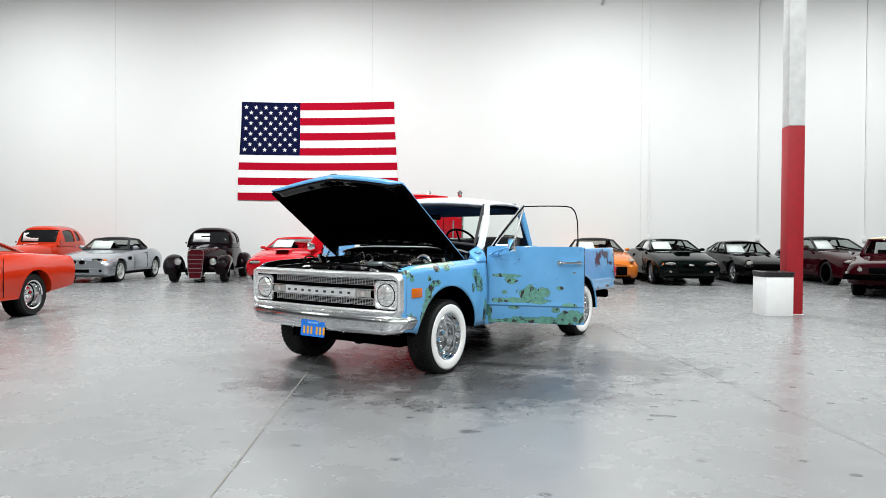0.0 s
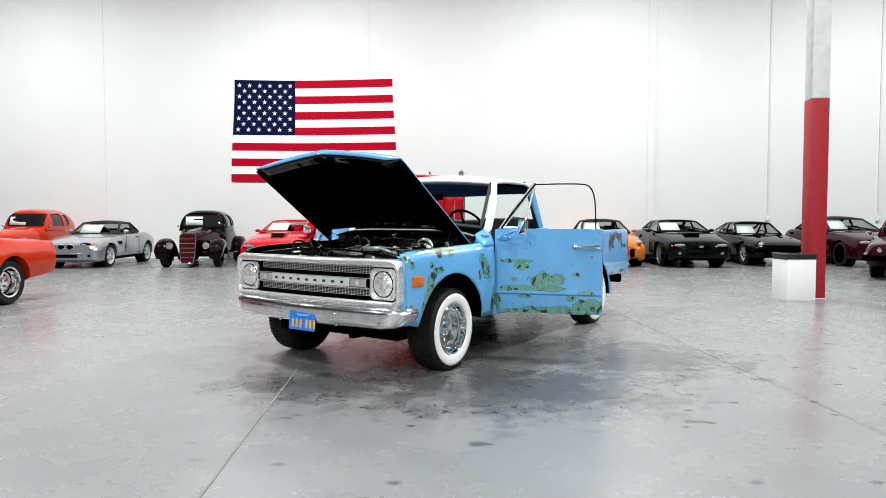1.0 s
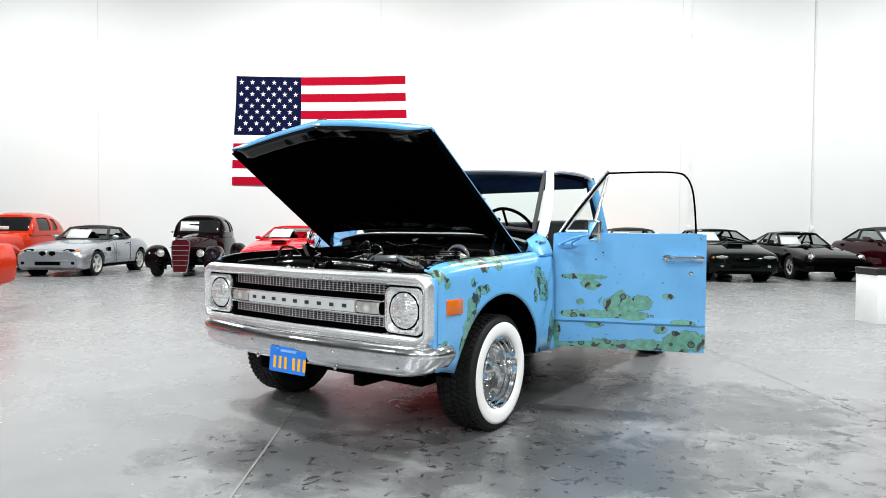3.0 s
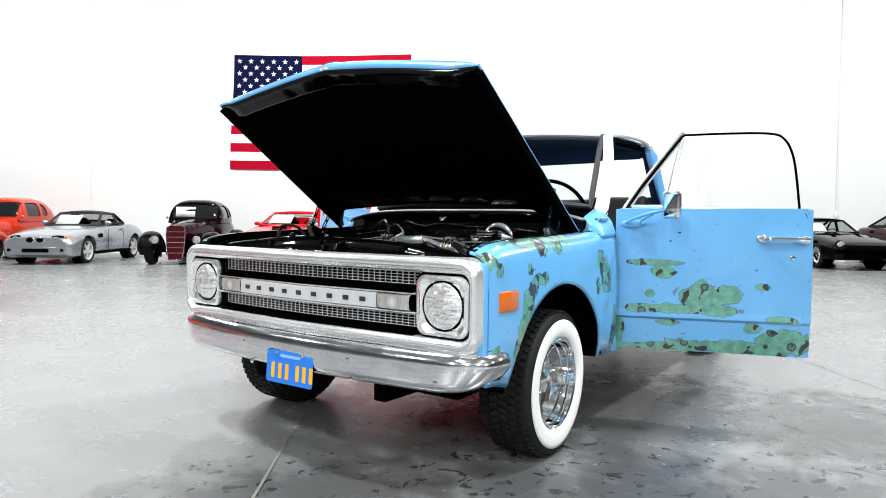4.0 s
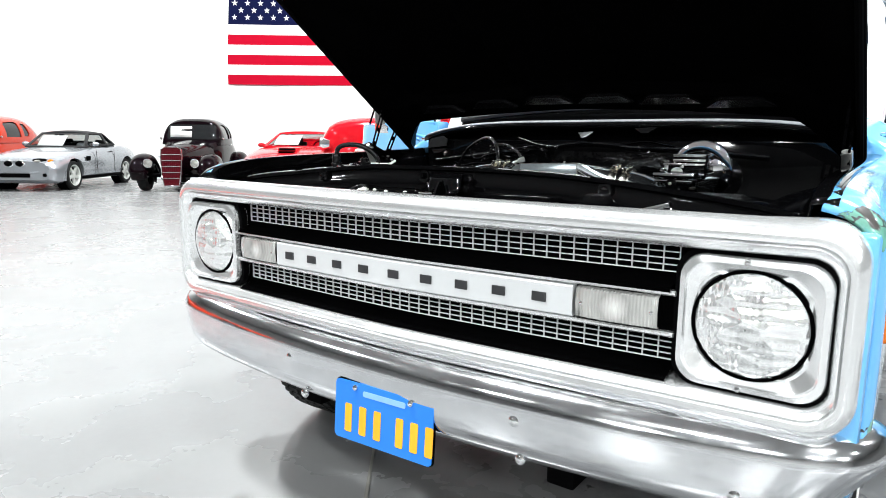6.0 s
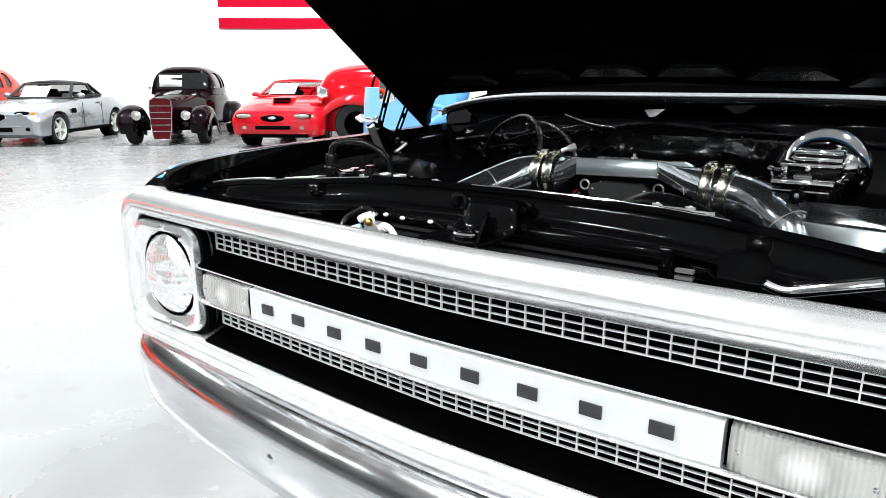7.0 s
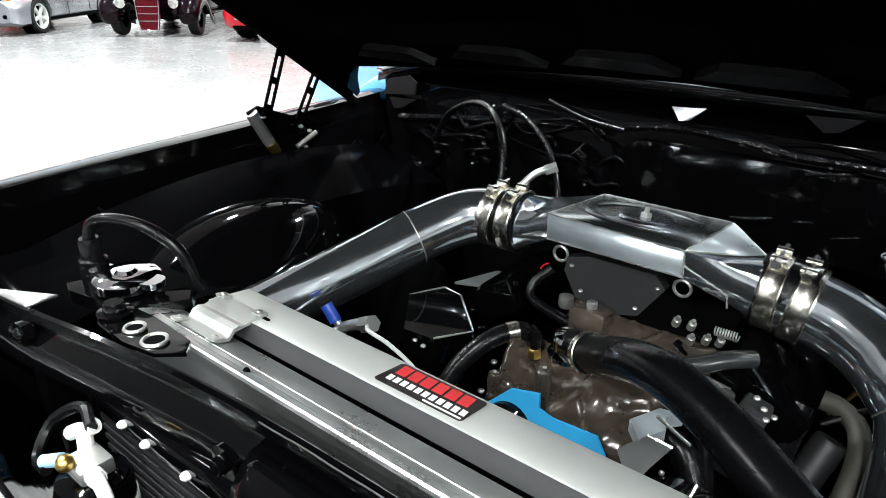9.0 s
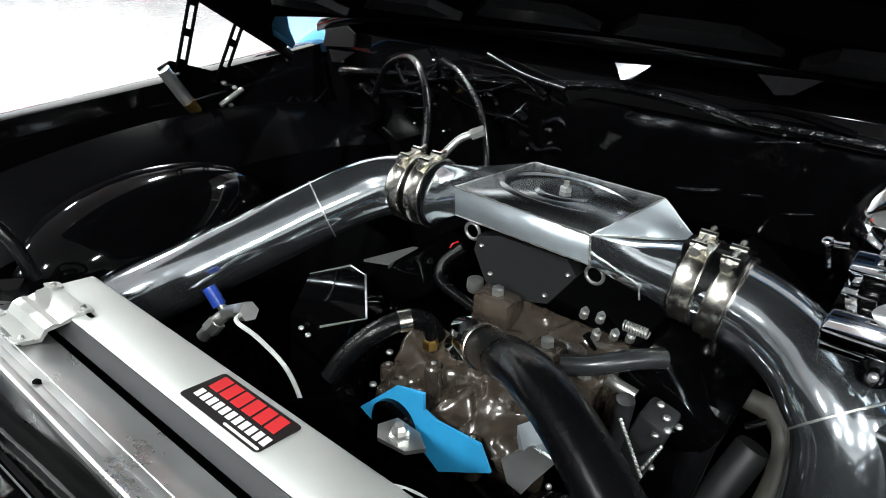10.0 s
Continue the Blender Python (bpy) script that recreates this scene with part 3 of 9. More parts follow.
# litter box with a bag
t = thing("trash_bin", "white cardboard trash box lined with a black plastic bag", "trash bin", pose(5.62, 11.72, 0, 0, 0, 4))
bm = bm_new()
W2, H = 0.228, 0.72
for a in range(4):
    m = Matrix.Rotation(a * math.pi / 2, 4, "Z")
    box(bm, -W2, W2, -W2 - 0.006, -W2 + 0.006, 0.0, H, 0.002, m)
box(bm, -W2, W2, -W2, W2, 0.0, 0.012)
part("box", bm, M["card"], t, "white corrugated box")
bm = bm_new()
ring = []
for k in range(5):
    rows = []
    zz, gr = ((0.66, 0.012), (0.71, 0.02), (0.745, 0.026), (0.755, -0.01), (0.60, -0.06))[k]
    rows = []
    for u, v in round_rect(2 * (W2 + gr), 2 * (W2 + gr), 0.03, 6):
        rows.append(Vector((u, v, zz + (0.018 * noise.noise((u * 9, v * 9, k)) if k != 4 else 0))))
    ring.append(rows)
vs = grid(bm, ring, close_v=True)
cap(bm, vs[-1])
part("bag", bm, M["bag"], t, "black plastic liner folded over the rim")


# the flag on the wall
def flag(x0, x1, z0, z1):
    f = thing("flag", "large red, white and blue flag hung flat on the white wall", "flag", pose(0, Y1, 0))
    w, h = x1 - x0, z1 - z0

    def sag(u, v):
        return -0.05 * math.sin(math.pi * u) * (0.3 + 0.7 * v) * 1.0

    def at(u, v, d):
        pull = 0.028 * math.cos(math.pi * v) * (1 if u > 0.5 else -1) * abs(2 * u - 1)
        z = z0 + v * h + sag(u, v) * 0.9
        return Vector((x0 + u * w + pull * w * 0.5, -0.012 - d - 0.010 * (1 + math.sin(9 * u + 2 * v)), z))

    def cloth(name, u0, u1, v0, v1, d, mat):
        bm = bm_new()
        nu, nv = max(2, int((u1 - u0) * 60)), max(2, int((v1 - v0) * 20))
        front = [[at(lerp(u0, u1, i / nu), lerp(v0, v1, j / nv), d) for j in range(nv + 1)] for i in range(nu + 1)]
        grid(bm, front)
        return part(name, bm, mat, f)
    for i in range(13):
        v0, v1 = 1 - (i + 1) / 13, 1 - i / 13
        cloth("stripe", 0.386 if i < 7 else 0.0, 1.0, v0, v1, 0.0, M["flag_white" if i % 2 else "flag_red"])
    canton = cloth("canton", 0.0, 0.386, 1 - 7 / 13, 1.0, 0.0, M["flag_blue"])
    for r in range(9):
        for c in range(6 if r % 2 == 0 else 5):
            u = 0.386 * ((2 * c + 1 + (r % 2)) / 12)
            v = 1 - (7 / 13) * (r + 1) / 10
            bm = bm_new()
            o = at(u, v, 0.012)
            rad = 0.086
            pts = [o + Vector((math.sin(math.pi * k / 5) * (rad if k % 2 == 0 else rad * 0.382), 0, math.cos(math.pi * k / 5) * (rad if k % 2 == 0 else rad * 0.382))) for k in range(10)]
            ctr = bm.verts.new(o)
            ring = [bm.verts.new(p) for p in pts]
            for k in range(10):
                bm.faces.new((ctr, ring[k], ring[(k + 1) % 10]))
            part("star", bm, M["flag_white"], canton)


flag(-7.66, -2.16, 2.60, 6.03)

# ---- the blue pickup, in its own frame: x to its left side, y to its rear, z up ----
TRUCK = pose(-1.055, 6.302, 0, 0, 0, -33.3)
truck = thing("pickup_truck", "worn light blue vintage pickup truck, hood raised and both doors open", "pickup truck", TRUCK)

# ragged places where the paint is worn through (centre, radii)
FENDER_WEAR = [(0.99, 0.27, 0.60, 0.1, 0.03, 0.08), (0.99, 0.33, 0.72, 0.1, 0.035, 0.09), (0.99, 0.40, 0.83, 0.1, 0.05, 0.05), (0.99, 0.48, 0.88, 0.1, 0.06, 0.03), (0.93, 0.42, 1.05, 0.06, 0.20, 0.05), (0.93, 0.70, 1.06, 0.06, 0.16, 0.04), (0.94, 0.55, 1.05, 0.06, 0.22, 0.03), (0.97, 0.50, 1.02, 0.06, 0.06, 0.05), (0.97, 0.66, 1.03, 0.06, 0.05, 0.05), (0.98, 0.06, 0.98, 0.06, 0.05, 0.04),
               (0.99, 0.30, 0.66, 0.1, 0.05, 0.09), (0.99, 0.36, 0.78, 0.1, 0.06, 0.06), (0.99, 1.15, 0.92, 0.1, 0.05, 0.07), (0.99, 1.22, 0.83, 0.1, 0.07, 0.09), (0.99, 1.10, 0.80, 0.1, 0.03, 0.05),
               (0.99, 1.33, 0.55, 0.1, 0.03, 0.12), (0.99, 0.37, 0.93, 0.1, 0.025, 0.025), (0.99, 1.22, 0.94, 0.1, 0.015, 0.02), (0.99, 0.12, 0.93, 0.1, 0.03, 0.03), (0.99, 0.10, 0.62, 0.1, 0.03, 0.02)]
DOOR_WEAR = [(0, 0.23, 0.915, 0.2, 0.16, 0.020), (0, 0.265, 0.865, 0.2, 0.06, 0.038), (0, 0.45, 0.74, 0.2, 0.14, 0.080), (0, 0.42, 0.665, 0.2, 0.27, 0.034), (0, 0.58, 0.75, 0.2, 0.085, 0.055),
             (0, 0.14, 0.66, 0.2, 0.09, 0.028), (0, 0.195, 0.745, 0.2, 0.032, 0.022), (0, 0.76, 0.80, 0.2, 0.04, 0.026), (0, 0.30, 0.59, 0.2, 0.07, 0.020), (0, 0.02, 0.52, 0.2, 0.04, 0.10),
             (0, 0.22, 0.445, 0.2, 0.26, 0.026), (0, 0.62, 0.465, 0.2, 0.29, 0.048), (0, 0.85, 0.50, 0.2, 0.16, 0.075), (0, 0.72, 0.575, 0.2, 0.05, 0.032), (0, 0.85, 0.63, 0.2, 0.09, 0.020)]
BED_WEAR = [(1.0, 4.36, 0.98, 0.1, 0.10, 0.12), (1.0, 4.62, 1.08, 0.1, 0.2, 0.07), (1.0, 4.84, 0.95, 0.1, 0.10, 0.03), (1.0, 4.72, 1.02, 0.1, 0.03, 0.10), (1.0, 4.34, 0.60, 0.1, 0.05, 0.04), (1.0, 4.7, 0.62, 0.1, 0.10, 0.02), (1.0, 4.92, 0.82, 0.1, 0.06, 0.02)]
M["fender_paint"] = worn_paint("fender_paint", FENDER_WEAR, spots=0.56, scribble=1.0, rings=0.3)
M["door_paint"] = worn_paint("door_paint", DOOR_WEAR, rag=1.7)
M["bed_paint"] = worn_paint("bed_paint", BED_WEAR, patch=(0.055, 0.045, 0.10), spots=0.52)

F_TOP = [(0.02, 0.975), (0.07, 1.015), (0.16, 1.038), (0.4, 1.054), (0.8, 1.066), (1.2, 1.082), (1.37, 1.10)]
ARCH_Y, ARCH_Z, ARCH_R = 0.70, 0.355, 0.485


def side_low(y, ay, az, ar, front, rear):
    base = front if y < ay else rear
    d = abs(y - ay)
    return max(base, az + math.sqrt(ar * ar - d * d)) if d < ar else base


def panel_stations(y0, y1, n, ay, ar):
    """Stations along the side, with extra ones at the ends of the wheel arch."""
    s = {round(lerp(y0, y1, i / n), 4) for i in range(n + 1)}
    for k in range(0, 25):
        s.add(round(ay - ar * math.cos(math.pi * k / 24), 4))
    return sorted(y for y in s if y0 <= y <= y1)


def fender(sd):
    bm = bm_new()
    rows = []
    for y in panel_stations(0.055, 1.37, 36, ARCH_Y, ARCH_R):
        lo = side_low(y, ARCH_Y, ARCH_Z, ARCH_R, 0.47 - 0.25 * max(0, y - 0.1), 0.41)
        top = smooth_at(F_TOP, y)
        tuck = 0.05 * max(0, (0.10 - y) / 0.10) ** 2

        def xo(z):
            return 0.995 - tuck - 0.030 * max(0, (0.62 - z) / 0.2) ** 1.5 - 0.02 * max(0, (z - 0.8) / 0.25) ** 2
        row = [(xo(z), y, z) for z in (lerp(lo, top - 0.085, k / 9) for k in range(10))]
        xs = xo(top - 0.085)
        for dx, dz in ((0.004, 0.060), (0.013, 0.042), (0.028, 0.026), (0.048, 0.013), (0.072, 0.004), (0.090, 0.0)):
            row.append((xs - dx, y, top - dz))
        rows.append([(sd * x, yy, z) for x, yy, z in row])
    grid(bm, rows)
    f = part("front_fender", bm, M["fender_paint"], truck, "sky blue fender worn to green primer" if sd > 0 else "sky blue fender", solid=0.012)
    bm = bm_new()
    lip = []
    for k in range(27):
        a = math.pi * (-0.02 + 1.04 * k / 26)
        lip.append((sd * 0.994, ARCH_Y - (ARCH_R + 0.012) * math.cos(a), max(0.42, ARCH_Z + (ARCH_R + 0.012) * math.sin(a))))
    tube(bm, lip, 0.026, 12)
    part("arch_trim", bm, M["arch"], f, "worn wheel arch lip")
    # front cheek that closes the fender towards the grille
    bm = bm_new()
    box(bm, sd * 0.90, sd * 0.985, 0.03, 0.06, 0.55, 0.97, 0.01)
    part("cheek", bm, M["blue"], f)
    # black flange along the inner edge of the fender
    bm = bm_new()
    rows = []
    for i in range(28):
        y = lerp(0.06 if sd > 0 else 0.03, 1.22, i / 27)
        top = smooth_at(F_TOP, y)
        rows.append([(sd * x, y, top + dz) for x, dz in ((((0.991, -0.07), (0.987, -0.050), (0.975, -0.030), (0.958, -0.014), (0.935, -0.002)) if sd < 0 else ()) + ((0.915, 0.0015), (0.895, 0.004), (0.872, 0.002), (0.868, -0.03), (0.864, -0.06)))])
    grid(bm, rows)
    part("hood_ledge", bm, M["black_paint"], f, "black ledge under the hood", solid=0.004)
    # wheel house
    bm = bm_new()
    arc = [(ARCH_Y - (ARCH_R + 0.03) * math.cos(math.pi * k / 20), ARCH_Z + (ARCH_R + 0.03) * math.sin(math.pi * k / 20)) for k in range(21)]
    arc = [(arc[0][0], 0.42)] + [p for p in arc if p[1] > 0.42] + [(arc[-1][0], 0.42)]
    grid(bm, [[(sd * x, y, z) for y, z in arc] for x in (0.56, 0.975)])
    part("wheel_house", bm, M["black_satin"], f, "black wheel house", solid=0.008)
    bm = bm_new()
    prism(bm, arc, 0.55, 0.56, lambda u, v, w: Vector((sd * w, u, v)))
    part("splash_panel", bm, M["black_matte"], f)
    # inner wall of the engine bay, with its ledge
    bm = bm_new()
    prof = [(0.868, 1.0), (0.86, 0.985), (0.84, 0.95), (0.82, 0.93), (0.74, 0.90), (0.66, 0.86), (0.60, 0.72), (0.57, 0.45)]
    rows = []
    for i in range(25):
        y = lerp(0.20, 1.22, i / 24)
        up = smooth_at(F_TOP, y) - 1.03
        hump = max(0.0, 1 - ((y - 0.72) / 0.46) ** 2)
        rows.append([(sd * x, y, z + (up if k < 2 else (0.02 + 0.06 * hump if 3 <= k <= 5 else 0))) for k, (x, z) in enumerate(prof)])
    grid(bm, rows)
    part("inner_apron", bm, M["black_semi"], f, "gloss black engine bay apron", solid=0.006)
    bm = bm_new()
    ball(bm, (sd * 0.68, 0.61, 0.83), 1.0, 28, (0.14, 0.27, 0.145))
    part("wheel_house_dome", bm, M["black_paint"], f)
    return f


fender_l, fender_r = fender(1), fender(-1)

# amber marker with its bezel
for sd in (1, -1):
    bm = bm_new()
    box(bm, sd * 0.985, sd * 1.010, 0.108, 0.255, 0.765, 0.85, 0.008)
    mk = part("side_marker", bm, M["amber"], truck, "amber side marker lens")
    bm = bm_new()
    box(bm, sd * 0.982, sd * 0.998, 0.101, 0.262, 0.758, 0.857, 0.004)
    part("bezel", bm, M["black_satin"], mk)

# hood, raised about its rear edge
HY, HZ, HA = 1.10, 1.075, radians(35.0)


def hood_at(u, v, n):
    """u forward from the hinge line, v across, n off the panel."""
    return Vector((v, HY - u * math.cos(HA) + n * math.sin(HA), HZ + u * math.sin(HA) + n * math.cos(HA)))


def hood_end(v):
    return 1.172 + 0.070 * (1 - (abs(v) / 0.868) ** 1.1)


def hood_rear(v):
    """The rear edge is cut back between the hinges."""
    q = max(0.0, min(1.0, (0.868 - abs(v)) / 0.16)) ** 0.8
    return lerp(-0.11 if v > 0 else 0.0, 0.19, q)


def hood_rise(v, u):
    a = abs(v) / 0.868
    ridge = 0.030 * max(0.0, 1 - a) ** 0.8 * min(1, max(0.0, u / 0.15))
    return 0.040 + 0.038 * (1 - a * a) + ridge - 0.012 * max(0, (a - 0.9) / 0.1) ** 2 + 0.02 * (1 - a * a) * (u / 1.2)


def nose_depth(v):
    """How far the painted nose rolls down over the front edge."""
    return 0.012 + 0.046 * min(1.0, (0.868 - min(0.868, abs(v))) / 0.14) ** 0.7


VS = [-0.868 + 1.736 * k / 44 for k in range(45)]
bm = bm_new()
rows = []
for v in VS:
    e = hood_end(v)
    row = [hood_at(u, v, hood_rise(v, u)) for u in (lerp(hood_rear(v), e, k / 16) for k in range(17))]
    top = hood_rise(v, e)
    q = nose_depth(v)
    row += [hood_at(e + 0.010, v, top - 0.10 * q), hood_at(e + 0.018, v, top - 0.45 * q), hood_at(e + 0.016, v, top - q)]
    rows.append(row)
def hood_edge(v):
    return [hood_at(u, v, hood_rise(0.868, u) - 0.014) for u in (lerp(hood_rear(v), hood_end(0.868), k / 16) for k in range(17))]


edges = [e + [e[-1].copy(), e[-1].copy(), e[-1].copy()] for e in (hood_edge(-0.872), hood_edge(0.872))]
rows = [edges[0]] + rows + [edges[1]]
grid(bm, rows)
hood = part("hood", bm, M["blue"], truck, "raised sky blue hood with black underside", solid=0.006)

# inner panel of the hood, with pressed ribs
bm = bm_new()
rows = []
for k in range(41):
    v = -0.871 + 1.742 * k / 40
    row = []
    for i in range(37):
        u = lerp(hood_rear(v) + 0.01, hood_end(v) - 0.006, i / 36)
        n = hood_rise(v, u) - 0.030
        fr = 1.0 if (abs(v) > 0.76 or u > 1.07 or u < 0.31) else 0.0
        rib = max(0.0, 1 - abs(abs(v) - 0.42 * (u / 1.1)) / 0.05) if 0.31 < u < 1.07 else 0.0
        n -= 0.027 * max(fr, min(1, rib * 1.6))
        # the rim of the panel closes up to the skin
        n = lerp(n, hood_rise(v, u) - 0.020, min(1.0, max(0.0, (abs(v) - 0.82) / 0.045)))
        row.append(hood_at(u, v, n))
    e = hood_end(v)
    row += [hood_at(e - 0.002, v, hood_rise(v, e) - max(0.018, nose_depth(v) - 0.006))]
    rows.append(row)
grid(bm, rows)
part("inner_panel", bm, M["black_satin"], hood, "satin black inner hood panel")
# glossy black rim folded under the front edge, a little dented
bm = bm_new()
rows = []
for k in range(61):
    v = -0.866 + 1.732 * k / 60
    e, top = hood_end(v), hood_rise(v, hood_end(v))
    q = nose_depth(v)
    g = min(1.0, (0.87 - abs(v)) / 0.14)
    dent = g * (0.004 * noise.noise((5 * v, 0.3, 0.0)) + 0.002 * noise.noise((17 * v, 1.3, 0.0)))
    rows.append([hood_at(e + 0.015, v, top - q + 0.002), hood_at(e + 0.012, v, top - q - 0.010 * g + dent), hood_at(e + 0.001, v, top - q - 0.016 * g + dent), hood_at(e - 0.030, v, top - lerp(0.024, 0.066, g) + 1.5 * dent), hood_at(e - 0.070, v, top - lerp(0.022, 0.068, g) + 2 * dent), hood_at(e - 0.095, v, top - lerp(0.02, 0.058, g))])
grid(bm, rows)
part("front_rim", bm, M["rim_black"], hood, "glossy black folded rim", solid=0.003)
for v in (-0.55, -0.32, -0.10, 0.12, 0.34, 0.56):
    bm = bm_new()
    out = [(-0.10, 0.0), (-0.06, 0.035), (0.06, 0.035), (0.10, 0.0)]
    prism(bm, out, 0.0, 0.014, lambda a, b, w: hood_at(0.25 + b, v + a, hood_rise(v, 0.25) - 0.057 - w))
    part("stiffener", bm, M["stiffener"], hood)
bm = bm_new()
box(bm, -0.04, 0.04, -0.015, 0.015, 0, 0.02, 0.005, Matrix.Translation(hood_at(1.13, 0.0, 0.03)) @ Matrix.Rotation(-HA, 4, "X"))
part("latch_striker", bm, M["black_satin"], hood)
# small bright emblem on the nose
NOSE = Matrix.Translation(hood_at(hood_end(0) + 0.004, 0.0, hood_rise(0, hood_end(0)) - 0.002)) @ Matrix.Rotation(-HA, 4, "X")
bm = bm_new()
prism(bm, round_rect(0.080, 0.034, 0.008, 4), 0.0, 0.010, lambda u, v, w: NOSE @ Vector((u, v + 0.012, w)))
emblem = part("emblem", bm, M["chrome"], hood, "small bright emblem")
for k in range(2):
    bm = bm_new()
    prism(bm, round_rect(0.070, 0.009, 0.003, 3, 0, 0.020 - 0.016 * k), 0.010, 0.015, lambda u, v, w: NOSE @ Vector((u, v, w)))
    part("emblem_bar", bm, M["chrome"], emblem)
bm = bm_new()
tube(bm, [hood_at(hood_end(v) + 0.016, v, hood_rise(v, hood_end(v)) - 0.050) for v in (-0.03, 0.0, 0.03)], 0.008, 10)
part("nose_trim", bm, M["trim"], hood, "bright nose trim")
# side seals of the hood
for sd in (1, -1):
    bm = bm_new()
    tube(bm, [hood_at(1.17 * k / 10, sd * 0.866, hood_rise(0.868, 1.1 * k / 10) - 0.030) for k in range(11)], 0.010, 8)
    tube(bm, [hood_at(lerp(hood_rear(sd * 0.868) + 0.02, 1.165, k / 10), sd * 0.873, hood_rise(0.868, 1.1 * k / 10) - 0.020) for k in range(11)], 0.009, 8)
    part("edge_seal", bm, M["black_matte"], hood)


# grille: shell, dark recess, wire rows, lamps and badge panel
def vee(x):
    return -0.048 * (1 - min(1.0, abs(x) / 0.95) ** 1.3)


def frame_ring(bm, outer, inner, prof, yo, ends=()):
    """A frame between two outlines; prof gives (share from outer to inner, depth)."""
    rows = []
    for (ox, oz), (ix, iz) in zip(outer, inner):
        wrap = curve_at(ends, abs(ox)) if ends else 1.0
        rows.append([Vector((lerp(ox, ix, s), yo(lerp(ox, ix, s)) + (d * wrap if s < 0.05 else d), lerp(oz, iz, s))) for s, d in prof])
    return grid(bm, rows, close_u=True)


grille = new("grille")
grille.parent = truck
grille["label"] = "bright metal grille shell with black wire rows"
o_line = round_rect(1.955, 0.39, 0.075, 8, 0, 0.795)
i_line = round_rect(1.868, 0.268, 0.045, 8, 0, 0.790)
n_seg = [max(1, int(math.hypot(b[0] - a[0], b[1] - a[1]) / 0.05)) for a, b in zip(o_line, o_line[1:] + o_line[:1])]


def with_seg(line):
    out = []
    for (a, b, n) in zip(line, line[1:] + line[:1], n_seg):
        out += [(lerp(a[0], b[0], k / n), lerp(a[1], b[1], k / n)) for k in range(n)]
    return out


bm = bm_new()
frame_ring(bm, with_seg(o_line), with_seg(i_line), [(0.03, 0.085), (0.0, 0.075), (0.0, 0.012), (0.06, -0.004), (0.18, -0.018), (0.42, -0.026), (0.60, -0.024), (0.66, -0.012), (0.72, -0.020), (0.92, -0.010), (1.0, 0.0), (1.0, 0.084)], vee, [(0.80, 0.26), (0.95, 1.0)])
part("grille_shell", bm, M["trim"], grille, "bright anodised grille surround")
bm = bm_new()
rows = [[(x, vee(x) + 0.085, z) for x in (-0.94 + 1.88 * k / 20 for k in range(21))] for z in (0.645, 0.935)]
grid(bm, rows)
part("recess", bm, M["black_matte"], grille, "black grille recess", solid=0.004)

WIRE_X = [-0.660 + 1.320 * k / 42 for k in range(43)]
for z0, z1, nz in ((0.866, 0.918, 5), (0.686, 0.746, 6)):
    for k in range(nz):
        bm = bm_new()
        z = lerp(z0, z1, k / (nz - 1))
        rows = []
        for x in WIRE_X[::3]:
            y = vee(x) + 0.052
            rows.append([(x, y - 0.0015, z - 0.0011), (x, y - 0.0015, z + 0.0011), (x, y + 0.003, z + 0.0011), (x, y + 0.003, z - 0.0011)])
        grid(bm, rows, close_v=True)
        part("grille_bar", bm, M["mesh"], grille)
    bmv = bm_new()
    box(bmv, -0.0011, 0.0011, -0.0015, 0.003, 0.0, z1 - z0)
    wire = part("grille_wire", bmv, M["mesh"], grille)
    wire.location = (WIRE_X[0], vee(WIRE_X[0]) + 0.052, z0)
    for x in WIRE_X[1:]:
        w = new("grille_wire", wire.data)
        w.parent, w.location = grille, (x, vee(x) + 0.052, z0)
    # dark ledge under each row
    bm = bm_new()
    rows = [[(x, vee(x) + 0.0, z0 - 0.026), (x, vee(x) + 0.078, z0 - 0.003), (x, vee(x) + 0.078, z0 - 0.03), (x, vee(x) + 0.0, z0 - 0.032)] for x in WIRE_X[::3]]
    grid(bm, rows, close_v=True)
    part("ledge", bm, M["black_satin"], grille)


def strip(name, x0, x1, z0, z1, y, depth, mat, parent, label="", n=24):
    bm = bm_new()
    rows = []
    for k in range(n + 1):
        x = lerp(x0, x1, k / n)
        v = vee(x) + y
        rows.append([(x, v + 0.003, z0), (x, v, z0 + 0.003), (x, v, z1 - 0.003), (x, v + 0.003, z1), (x, v + depth, z1), (x, v + depth, z0)])
    vs = grid(bm, rows, close_v=True)
    cap(bm, vs[0])
    cap(bm, vs[-1])
    return part(name, bm, mat, parent, label)


strip("bar_back", -0.668, 0.668, 0.744, 0.836, 0.020, 0.02, M["black_satin"], grille)
strip("upper_trim", -0.668, 0.668, 0.826, 0.836, 0.004, 0.02, M["trim"], grille)
strip("lower_trim", -0.668, 0.668, 0.744, 0.754, 0.004, 0.02, M["trim"], grille)
badge = strip("badge_panel", -0.465, 0.465, 0.757, 0.823, -0.002, 0.024, M["badge"], grille, "silver centre badge panel with dark raised marks")
